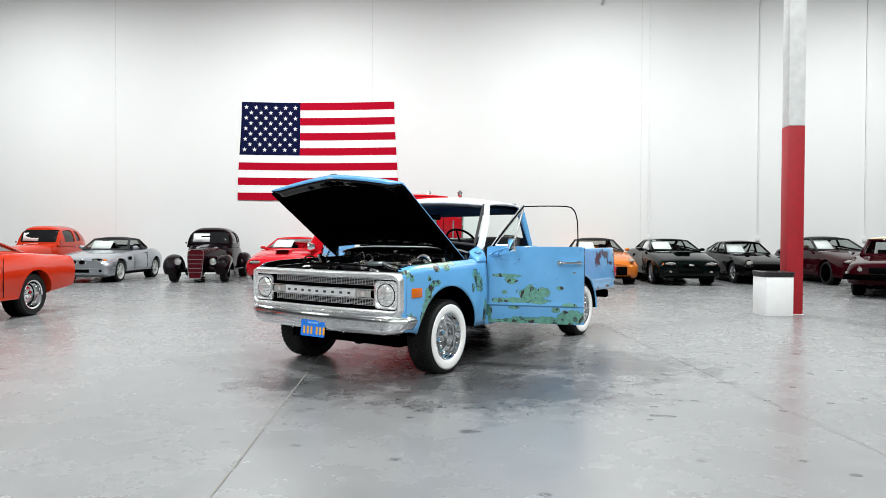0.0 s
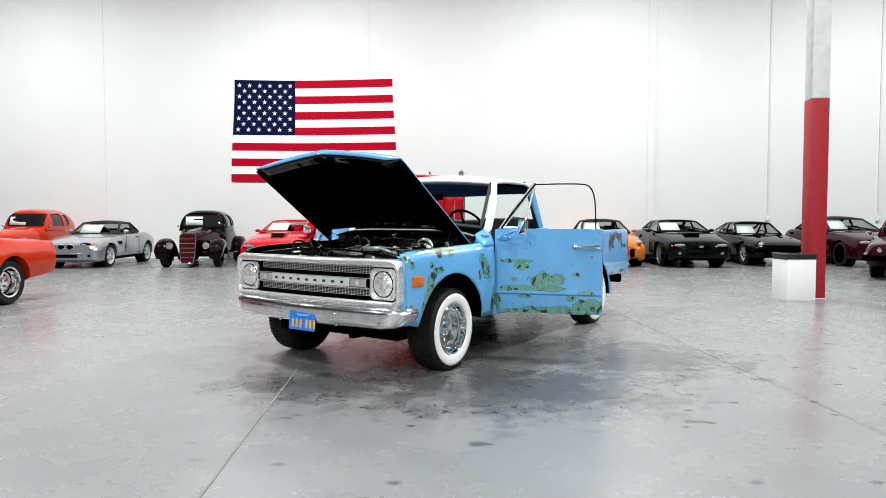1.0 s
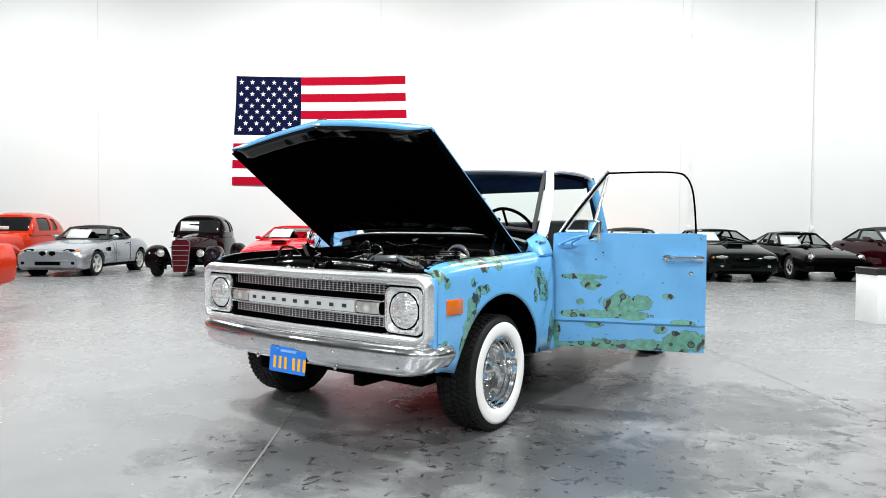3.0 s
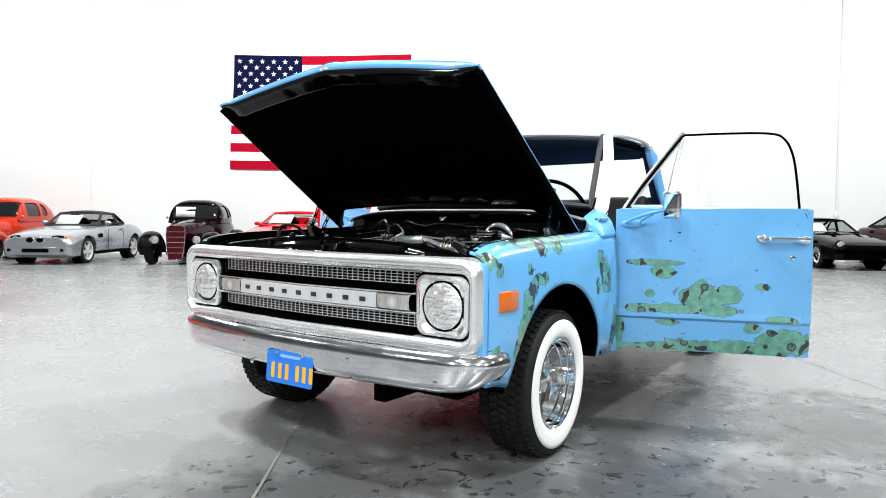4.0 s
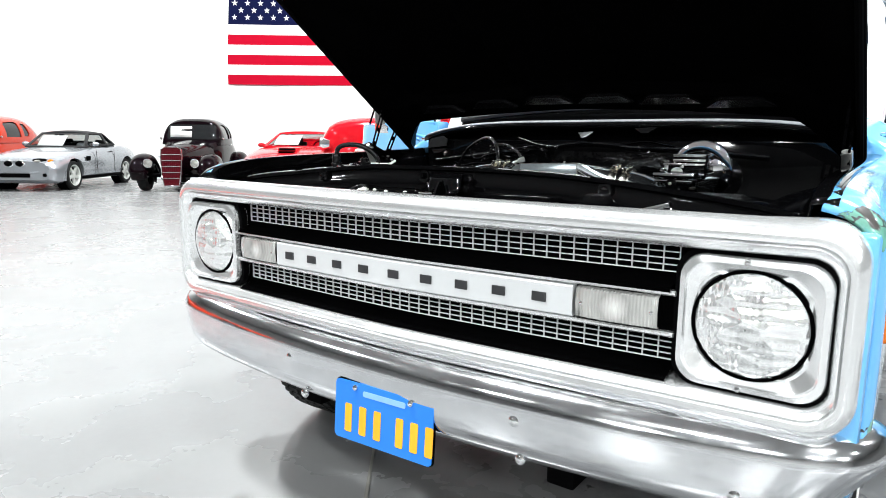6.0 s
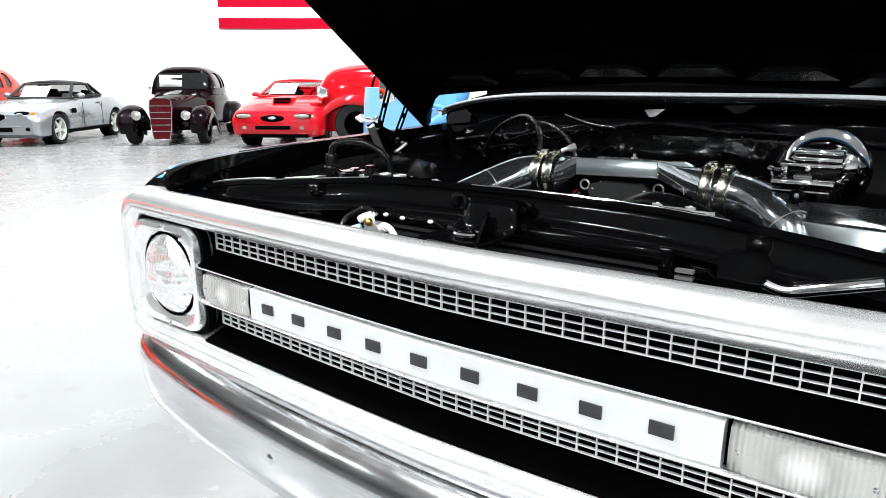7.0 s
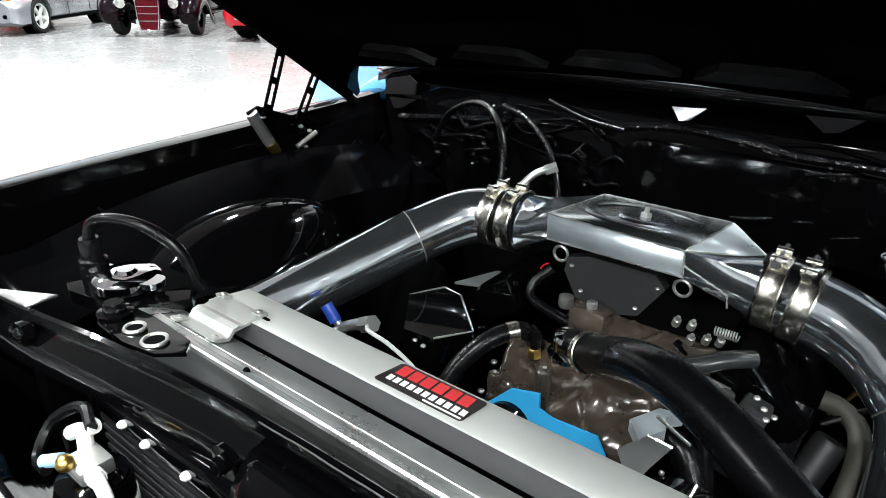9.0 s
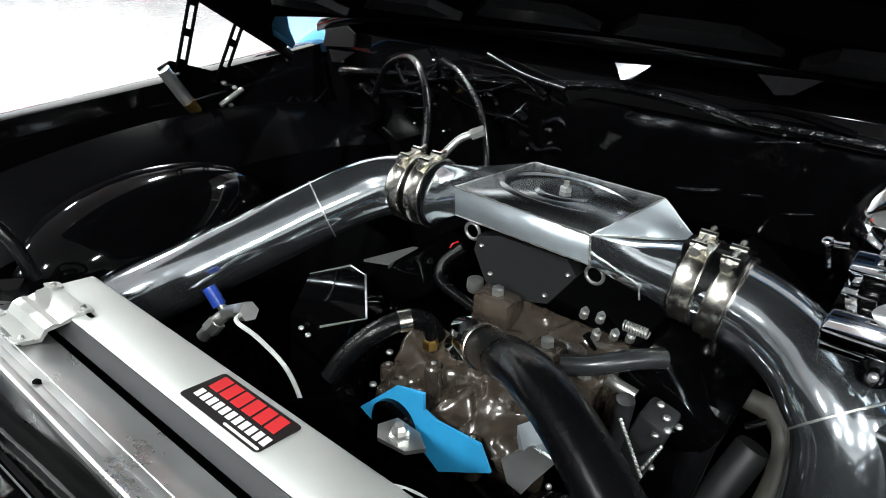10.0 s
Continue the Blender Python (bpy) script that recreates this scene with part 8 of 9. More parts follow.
SEAT_TAN = surface("tan_seat_leather", (0.35, 0.28, 0.2), 0.6)
GRILLE_RED = surface("dark_red_grille_enamel", (0.055, 0.001, 0.004), 0.35, spec=0.1)
DARK_PANE = surface("dark_window_pane", (0.010, 0.011, 0.012), 0.05, coat=0.3, spec=0.4)
HEADLAMP = surface("car_headlamp", (0.46, 0.45, 0.42), 0.16, 0.7, coat=0.6, vary=0.45, scale=25, relief=0.3)


def car_wheel(parent, x, y, r, wd, sd, rim_mat, rim=0.66, style="spoke", n=5):
    w = new("wheel")
    w.parent = parent
    w.matrix_local = pose(x, y, r) @ Matrix.Rotation(radians(90 * sd), 4, "Y")
    h = wd / 2
    rr = r * rim
    bm = bm_new()
    lathe(bm, [(rr, h * 0.8), (rr * 1.06, h), (r * 0.93, h), (r * 0.985, h * 0.8), (r, h * 0.5), (r, -h * 0.5), (r * 0.97, -h * 0.9), (rr, -h)], None, 36)
    part("tyre", bm, M["rubber"], w, "black tyre")
    bm = bm_new()
    lathe(bm, [(rr, -h * 0.7), (rr * 0.97, h * 0.85), (rr * 1.03, h * 0.97), (rr * 0.93, h * 0.9), (rr * 0.88, h * 0.3)], None, 36)
    if style == "dish":
        lathe(bm, [(rr * 0.88, h * 0.6), (rr * 0.80, h * 0.1), (rr * 0.72, -h * 0.05), (rr * 0.66, h * 0.12), (rr * 0.45, h * 0.25), (rr * 0.30, h * 0.22), (rr * 0.26, h * 0.5), (0.0001, h * 0.55)], None, 30)
    if style == "disc":
        lathe(bm, [(rr * 0.9, h * 0.35), (rr * 0.7, h * 0.55), (rr * 0.4, h * 0.4), (rr * 0.3, h * 0.7), (0.0001, h * 0.75)], None, 30)
    part("rim", bm, rim_mat, w)
    bm = bm_new()
    lathe(bm, [(rr * 0.9, h * 0.1), (0.0001, h * 0.1)], None, 24)
    part("brake_disc", bm, M["black_matte"], w)
    if style == "spoke":
        for k in range(n):
            a = 2 * math.pi * k / n
            bm = bm_new()
            prism(bm, [(rr * 0.12, -rr * 0.14), (rr * 0.95, -rr * 0.11), (rr * 0.95, rr * 0.11), (rr * 0.12, rr * 0.14)], h * 0.45, h * 0.8, lambda u, v, z: Vector((u * math.cos(a) - v * math.sin(a), u * math.sin(a) + v * math.cos(a), z)))
            part("spoke", bm, rim_mat, w)
        bm = bm_new()
        lathe(bm, [(rr * 0.22, h * 0.4), (rr * 0.2, h * 0.85), (0.0001, h * 0.9)], None, 16)
        part("hub", bm, rim_mat, w)


def loft_body(stations, n=44):
    """A closed body from stations (y, low, belt, crown, half width, half width at the belt)."""
    cols = [[(s[0], s[k]) for s in stations] for k in range(1, 6)]
    y0, y1 = stations[0][0], stations[-1][0]
    bm = bm_new()
    rows = []
    for i in range(n + 1):
        t = i / n
        y = lerp(y0, y1, t)
        lo, be, cr, hm, ht = (smooth_at(c, y) for c in cols)
        h = be - lo
        half = [(hm * 0.86, lo), (hm * 0.965, lo + 0.08 * h), (hm * 0.992, lo + 0.28 * h), (hm, lo + 0.52 * h), (hm * 0.992, lo + 0.74 * h), (lerp(hm, ht, 0.55), lo + 0.92 * h), (ht, be), (ht * 0.86, lerp(be, cr, 0.45)), (ht * 0.55, lerp(be, cr, 0.85)), (ht * 0.2, cr)]
        rows.append([(x, y, z) for x, z in half] + [(-x, y, z) for x, z in half[::-1]])
    vs = grid(bm, rows, close_v=True)
    cap(bm, vs[0])
    cap(bm, vs[-1])
    return bm


def cabin(parent, c, paint, top_mat, tint):
    """Pillars, panes and roof. c: cowl, screen top, roof end, tail as (y, z, half width), and where the side is split."""
    (ya, za, ha), (yb, zb, hb), (yc, zc, hc), (yd, zd, hd) = c["pts"]
    split = c.get("split", [0.55])
    bm = bm_new()
    panes = []

    def quad(a, b, cc, d, inset, glass):
        v = [Vector(q) for q in (a, b, cc, d)]
        ctr = sum(v, Vector()) / 4
        inn = []
        for i, p in enumerate(v):
            e1, e2 = (v[(i + 1) % 4] - p), (v[i - 1] - p)
            l1, l2 = max(e1.length, 1e-4), max(e2.length, 1e-4)
            inn.append(p + e1 / l1 * min(inset, l1 * 0.4) + e2 / l2 * min(inset, l2 * 0.4))
        o = [bm.verts.new(p) for p in v]
        q = [bm.verts.new(p) for p in inn]
        for i in range(4):
            bm.faces.new((o[i], o[(i + 1) % 4], q[(i + 1) % 4], q[i]))
        panes.append((glass, inn))
    quad((-ha, ya, za), (ha, ya, za), (hb, yb, zb), (-hb, yb, zb), c.get("frame", 0.045), "windshield")
    quad((hd, yd, zd), (-hd, yd, zd), (-hc, yc, zc), (hc, yc, zc), c.get("frame", 0.05) + 0.02, "rear_window")
    for sd in (1, -1):
        lo = [(sd * ha, ya, za)] + [(sd * lerp(ha, hd, s), lerp(ya, yd, s), lerp(za, zd, s)) for s in split] + [(sd * hd, yd, zd)]
        hi = [(sd * hb, yb, zb)] + [(sd * lerp(hb, hc, c.get("top_split", split)[k]), lerp(yb, yc, c.get("top_split", split)[k]), lerp(zb, zc, c.get("top_split", split)[k])) for k in range(len(split))] + [(sd * hc, yc, zc)]
        for k in range(len(lo) - 1):
            quad(lo[k], lo[k + 1], hi[k + 1], hi[k], c.get("frame", 0.045), "side_window")
    bmesh.ops.remove_doubles(bm, verts=bm.verts, dist=0.002)
    part("window_surround", bm, top_mat if c.get("soft") else paint, parent, solid=0.03, smooth=25)
    for nm, inn in panes:
        bm = bm_new()
        bm.faces.new([bm.verts.new(p) for p in inn])
        g = part(nm, bm, M["tint_glass"], parent)
        g.visible_shadow = False
    bm = bm_new()
    rows = []
    for i in range(13):
        t = i / 12
        y, z, h = lerp(yb, yc, t), lerp(zb, zc, t), lerp(hb, hc, t) + 0.01
        bow = c.get("crown", 0.05) * math.sin(math.pi * lerp(0.12, 0.9, t))
        rows.append([(h * u, y + (0.02 * (2 * t - 1)), z + bow * (0.35 + 0.65 * (1 - u * u)) - 0.02 * abs(u) ** 4) for u in (-1 + 2 * k / 12 for k in range(13))])
    grid(bm, rows)
    part("roof", bm, top_mat, parent, solid=0.03)
    return c


def blobs(parent, items):
    for it in items:
        nm, x, y, z, sx, sy, sz, mt = it[:8]
        kind = it[8] if len(it) > 8 else "ball"
        for sd in ((1, -1) if x else (1,)):
            bm = bm_new()
            if kind == "ball":
                ball(bm, (sd * x, y, z), 1.0, 14, (sx, sy, sz))
            else:
                box(bm, -sx, sx, -sy, sy, -sz, sz, min(sx, sy, sz) * 0.5, Matrix.Translation((sd * x, y, z)) @ Matrix.Rotation(radians((it[9] if len(it) > 9 else 0) * sd), 4, "Z"))
            part(nm, bm, mt, parent)


def seats(parent, y, half, z, mat):
    for sd in (1, -1):
        bm = bm_new()
        box(bm, sd * half - 0.24, sd * half + 0.24, y, y + 0.5, z - 0.36, z - 0.22, 0.05)
        box(bm, sd * half - 0.22, sd * half + 0.22, -0.06, 0.06, 0.0, 0.46, 0.045, Matrix.Translation((0, y + 0.52, z - 0.30)) @ Matrix.Rotation(radians(-14), 4, "X"))
        box(bm, sd * half - 0.12, sd * half + 0.12, y + 0.62, y + 0.69, z + 0.12, z + 0.24, 0.03)
        part("seat", bm, mat, parent)
    bm = bm_new()
    m = Matrix.Translation((half, y - 0.10, z + 0.04)) @ Matrix.Rotation(radians(-62), 4, "X")
    tube(bm, [m @ Vector((0.18 * math.cos(a), 0.18 * math.sin(a), 0)) for a in (2 * math.pi * k / 24 for k in range(26))], 0.014, 6, caps=False)
    part("steering_wheel", bm, M["black_satin"], parent)


def sheet(m, x0, x1, ya, za, yb, zb, label="white paper sheet propped behind a car windshield"):
    t = thing("paper_sign", label, "paper sign", m, "paper signs in the windshields")
    bm = bm_new()
    v = [Vector(p) for p in ((x0, ya, za), (x1, ya, za), (x1, yb, zb), (x0, yb, zb))]
    grid(bm, [[v[0], v[1]], [v[3], v[2]]])
    part("sheet", bm, M["paper"], t, solid=0.003)


def make_car(name, label, category, m, c, group="parked cars along the wall"):
    t = thing(name, label, category, m, group)
    body = part("body", loft_body(c["stations"]), c["paint"], t, c.get("body_label", ""))
    r, wd = c["wheel"]
    hw = c["track"]
    cutters = []
    for wy in c["axles"]:
        for sd in (1, -1):
            b = bm_new()
            bmesh.ops.create_cone(b, cap_ends=True, segments=36, radius1=r * 1.14, radius2=r * 1.14, depth=0.5, matrix=Matrix.Translation((sd * (hw + 0.07), wy, r + 0.01)) @ Matrix.Rotation(radians(90), 4, "Y"))
            cutters.append(b)
    if c.get("open"):
        y0, y1, z0, h = c["open"]
        b = bm_new()
        box(b, -h, h, y0, y1, z0, 3.0)
        cutters.append(b)
    cut(body, cutters)
    for wy in c["axles"]:
        for sd in (1, -1):
            bm = bm_new()
            lathe(bm, [(0.0001, -0.17), (r * 1.12, -0.17), (r * 1.12, 0.03)], Matrix.Translation((sd * hw, wy, r + 0.01)) @ Matrix.Rotation(radians(90 * sd), 4, "Y"), 30)
            part("wheel_well", bm, M["black_matte"], t)
            car_wheel(t, sd * (hw - 0.02), wy, r, wd, sd, c.get("rim", M["steel"]), c.get("rim_share", 0.66), c.get("style", "spoke"), c.get("spokes", 5))
    if "cabin" in c:
        cabin(t, c["cabin"], c["paint"], c.get("top", c["paint"]), c.get("tint", False))
        ya, za, ha = c["cabin"]["pts"][0]
        yd, zd, hd = c["cabin"]["pts"][3]
        bm = bm_new()
        box(bm, -ha + 0.06, ha - 0.06, ya + 0.05, ya + 0.42, za - 0.16, za - 0.02, 0.04)
        part("dashboard", bm, M["black_satin"], t)
        seats(t, lerp(ya, yd, 0.40), 0.37, za - 0.08, c.get("seats", SEAT_DARK))
    blobs(t, c.get("items", []))
    return t


N = M["black_matte"]
CH = M["chrome"]
WALL_CARS = "parked cars along the wall"

# silver roadster
c = dict(paint=P_SILVER, top=SOFT_TOP, seats=SEAT_DARK, wheel=(0.31, 0.21), track=0.74, axles=(0.76, 3.20), rim=M["alu_plate"], rim_share=0.72,
         stations=[(0.0, 0.24, 0.60, 0.63, 0.70, 0.56), (0.12, 0.17, 0.66, 0.70, 0.80, 0.67), (0.45, 0.16, 0.73, 0.78, 0.84, 0.72), (0.85, 0.17, 0.79, 0.83, 0.86, 0.76), (1.5, 0.19, 0.86, 0.90, 0.83, 0.76), (1.9, 0.19, 0.88, 0.92, 0.83, 0.77), (2.6, 0.19, 0.89, 0.91, 0.84, 0.77), (3.1, 0.19, 0.92, 0.95, 0.87, 0.76), (3.6, 0.22, 0.88, 0.92, 0.84, 0.70), (3.95, 0.30, 0.80, 0.86, 0.74, 0.60), (4.05, 0.38, 0.72, 0.76, 0.62, 0.50)],
         cabin=dict(pts=[(1.55, 0.90, 0.68), (2.02, 1.225, 0.53), (2.72, 1.225, 0.50), (3.10, 0.95, 0.62)], split=[0.72], top_split=[0.85], soft=True, crown=0.05),
         open=(1.66, 3.0, 0.62, 0.60),
         items=[("headlight_surround", 0.46, 0.135, 0.628, 0.20, 0.13, 0.060, N), ("headlight", 0.46, 0.095, 0.628, 0.10, 0.12, 0.036, HEADLAMP), ("turn_signal", 0.665, 0.175, 0.628, 0.055, 0.12, 0.044, M["amber"]), ("kidney_rim", 0.115, 0.012, 0.580, 0.112, 0.042, 0.074, CH), ("kidney_grille", 0.115, 0.006, 0.580, 0.10, 0.045, 0.064, N), ("lower_intake", 0, 0.0, 0.335, 0.30, 0.03, 0.042, N, "box"), ("fog_lamp", 0.52, 0.045, 0.345, 0.13, 0.03, 0.036, N, "box", -18), ("intake_bar", 0, -0.03, 0.405, 0.50, 0.01, 0.010, P_SILVER, "box"), ("door_line", 0.842, 1.72, 0.56, 0.004, 0.006, 0.26, N, "box"), ("door_seam", 0.838, 2.58, 0.58, 0.004, 0.006, 0.26, N, "box"), ("sill", 0.83, 2.0, 0.25, 0.02, 0.95, 0.03, N, "box"),
                ("mirror", 0.80, 1.78, 0.97, 0.09, 0.05, 0.055, P_SILVER), ("side_gill", 0.855, 1.32, 0.66, 0.012, 0.08, 0.05, N, "box"), ("bumper_line", 0, 0.03, 0.45, 0.52, 0.025, 0.012, N, "box"), ("door_handle", 0.835, 2.45, 0.80, 0.01, 0.05, 0.012, N, "box")])
SM = pose(-10.40, 17.85, 0, 0, 0, 4)
make_car("roadster", "silver two-seat roadster with black soft top", "car", SM, c)
sheet(SM, -0.50, 0.08, 1.72, 0.93, 1.98, 1.16)

# red coupe with a hood scoop
MUS = [(0.0, 0.34, 0.60, 0.62, 0.66, 0.55), (0.10, 0.24, 0.68, 0.71, 0.82, 0.70), (0.5, 0.19, 0.76, 0.82, 0.91, 0.79), (1.0, 0.20, 0.84, 0.90, 0.925, 0.83), (1.6, 0.21, 0.92, 0.97, 0.92, 0.83), (2.3, 0.21, 0.94, 0.98, 0.91, 0.82), (3.2, 0.21, 0.97, 1.0, 0.92, 0.80), (3.9, 0.24, 0.98, 1.02, 0.92, 0.77), (4.5, 0.32, 0.94, 1.0, 0.86, 0.70), (4.62, 0.42, 0.85, 0.90, 0.78, 0.62)]
MUS_CAB = dict(pts=[(1.50, 0.95, 0.76), (2.22, 1.27, 0.57), (3.02, 1.275, 0.55), (3.78, 1.02, 0.66)], split=[0.58], top_split=[0.75], crown=0.045)


def mustang(m, paint, rim, label):
    c = dict(paint=paint, wheel=(0.325, 0.24), track=0.77, axles=(0.92, 3.49), rim=rim, rim_share=0.72, stations=MUS, cabin=MUS_CAB, open=(1.62, 3.7, 0.66, 0.68),
             items=[("headlight_surround", 0.56, 0.085, 0.61, 0.20, 0.12, 0.062, N), ("headlight", 0.56, 0.062, 0.612, 0.175, 0.115, 0.052, HEADLAMP), ("corner_lamp", 0.735, 0.13, 0.605, 0.03, 0.10, 0.035, M["amber"]), ("grille", 0, -0.005, 0.575, 0.24, 0.03, 0.065, N), ("emblem", 0, -0.035, 0.585, 0.075, 0.015, 0.03, CH), ("lower_intake", 0, -0.005, 0.40, 0.34, 0.02, 0.035, N, "box"), ("fog_lamp", 0.52, 0.03, 0.40, 0.08, 0.03, 0.03, HEADLAMP, "box", -12),
                    ("hood_scoop", 0, 1.02, 0.905, 0.20, 0.28, 0.045, paint, "box"), ("scoop_mouth", 0, 0.735, 0.915, 0.17, 0.012, 0.022, N, "box"), ("mirror", 0.93, 1.92, 0.99, 0.085, 0.045, 0.05, paint), ("chin", 0, 0.12, 0.24, 0.66, 0.06, 0.035, N, "box"), ("door_line", 0.917, 1.75, 0.62, 0.004, 0.006, 0.26, N, "box"), ("side_scoop", 0.905, 3.0, 0.80, 0.03, 0.16, 0.07, paint)])
    return make_car("coupe", label, "car", m, c)


MM = pose(-4.90, 17.82, 0)
mt = mustang(MM, P_RED, P_SILVER, "bright red late-model coupe with dark hood scoop")
blobs(mt, [("hood_decal", 0, 0.66, 0.868, 0.17, 0.10, 0.004, M["black_satin"], "box")])
sheet(MM, -0.58, -0.02, 1.72, 1.0, 2.12, 1.22)
GM = pose(6.55, 18.64, 0, 0, 0, -1)
mustang(GM, P_GREEN, P_SILVER, "very dark green late-model coupe with hood scoop")
sheet(GM, -0.58, -0.04, 1.72, 1.0, 2.12, 1.22)

# copper convertible beyond the truck's bed
c = dict(paint=P_COPPER, top=SOFT_TOP, wheel=(0.325, 0.23), track=0.79, axles=(0.85, 3.50), rim=P_SILVER, rim_share=0.72,
         stations=[(0.0, 0.32, 0.55, 0.60, 0.62, 0.50), (0.15, 0.20, 0.64, 0.70, 0.82, 0.66), (0.55, 0.17, 0.76, 0.82, 0.905, 0.76), (1.2, 0.19, 0.86, 0.90, 0.91, 0.80), (1.7, 0.19, 0.92, 0.96, 0.89, 0.80), (2.6, 0.19, 0.93, 0.96, 0.90, 0.79), (3.4, 0.20, 0.96, 1.0, 0.92, 0.76), (4.0, 0.28, 0.92, 0.97, 0.84, 0.68), (4.3, 0.40, 0.80, 0.85, 0.70, 0.55)],
         cabin=dict(pts=[(1.40, 0.93, 0.73), (2.10, 1.275, 0.55), (2.75, 1.28, 0.53), (3.35, 1.0, 0.64)], split=[0.72], top_split=[0.9], soft=True, crown=0.05), open=(1.5, 3.2, 0.65, 0.64),
         items=[("headlight", 0.66, 0.24, 0.68, 0.09, 0.22, 0.065, HEADLAMP), ("lower_intake", 0, 0.025, 0.40, 0.50, 0.05, 0.12, N, "box"), ("mirror", 0.90, 1.72, 0.98, 0.08, 0.045, 0.05, P_COPPER), ("chin", 0, 0.11, 0.21, 0.62, 0.06, 0.03, N, "box")])
KM = pose(4.33, 18.80, 0)
make_car("convertible", "copper orange sports convertible with black soft top", "car", KM, c)
sheet(KM, -0.62, -0.1, 1.6, 0.98, 1.98, 1.2)

# black long-nosed sports coupe
c = dict(paint=P_BLACK, tint=True, wheel=(0.32, 0.20), track=0.70, axles=(0.92, 3.24), rim=CH, rim_share=0.62, style="disc",
         stations=[(0.0, 0.40, 0.58, 0.60, 0.60, 0.52), (0.12, 0.27, 0.64, 0.67, 0.78, 0.66), (0.6, 0.22, 0.72, 0.77, 0.83, 0.72), (1.2, 0.22, 0.79, 0.85, 0.835, 0.74), (1.8, 0.22, 0.85, 0.90, 0.83, 0.75), (2.6, 0.22, 0.86, 0.90, 0.83, 0.74), (3.3, 0.23, 0.90, 0.93, 0.84, 0.72), (4.0, 0.32, 0.86, 0.90, 0.80, 0.66), (4.25, 0.42, 0.78, 0.82, 0.72, 0.60)],
         cabin=dict(pts=[(1.72, 0.87, 0.68), (2.25, 1.205, 0.54), (2.85, 1.22, 0.53), (3.95, 0.92, 0.60)], split=[0.42, 0.72], top_split=[0.62, 0.95], crown=0.05), open=(1.82, 3.7, 0.62, 0.62),
         items=[("headlight", 0.60, 0.10, 0.60, 0.095, 0.06, 0.095, HEADLAMP), ("headlight_bucket", 0.60, 0.17, 0.61, 0.115, 0.06, 0.115, P_BLACK), ("front_bumper", 0, -0.03, 0.46, 0.78, 0.05, 0.05, M["black_satin"], "box"), ("grille", 0, 0.03, 0.35, 0.55, 0.05, 0.07, N, "box"), ("mirror", 0.84, 1.45, 0.92, 0.06, 0.06, 0.05, P_BLACK), ("hood_vent", 0.32, 1.1, 0.845, 0.05, 0.18, 0.008, N, "box")])
DM = pose(9.04, 19.22, 0, 0, 0, -1)
make_car("sports_coupe", "black vintage long-nosed sports coupe", "car", DM, c)
sheet(DM, -0.60, -0.02, 1.9, 0.9, 2.2, 1.12)

# maroon convertible behind the column
c = dict(paint=P_MAROON, top=SOFT_TOP, wheel=(0.34, 0.25), track=0.78, axles=(0.95, 3.70), rim=M["black_satin"], rim_share=0.74,
         stations=[(0.0, 0.34, 0.62, 0.66, 0.70, 0.58), (0.12, 0.22, 0.72, 0.78, 0.84, 0.70), (0.6, 0.19, 0.82, 0.88, 0.91, 0.79), (1.3, 0.20, 0.92, 0.97, 0.92, 0.82), (1.9, 0.20, 0.97, 1.0, 0.90, 0.82), (3.0, 0.21, 0.98, 1.0, 0.91, 0.80), (3.8, 0.22, 1.0, 1.04, 0.93, 0.78), (4.6, 0.34, 0.95, 1.0, 0.84, 0.68), (4.78, 0.45, 0.84, 0.88, 0.74, 0.58)],
         cabin=dict(pts=[(1.70, 0.98, 0.75), (2.42, 1.34, 0.58), (3.25, 1.35, 0.56), (3.95, 1.03, 0.66)], split=[0.62], top_split=[0.82], soft=True, crown=0.06), open=(1.8, 3.8, 0.68, 0.66), seats=SEAT_TAN,
         items=[("headlight", 0.66, 0.12, 0.68, 0.15, 0.14, 0.06, HEADLAMP), ("grille", 0, 0.015, 0.56, 0.45, 0.04, 0.10, N, "box"), ("mirror", 0.94, 2.0, 1.03, 0.085, 0.045, 0.05, P_MAROON), ("lower_intake", 0, 0.02, 0.38, 0.5, 0.04, 0.05, N, "box")])
RM = pose(11.68, 18.79, 0)
make_car("convertible", "maroon convertible with black soft top beside a column", "car", RM, c)
sheet(RM, -0.62, -0.1, 1.95, 1.03, 2.3, 1.26)

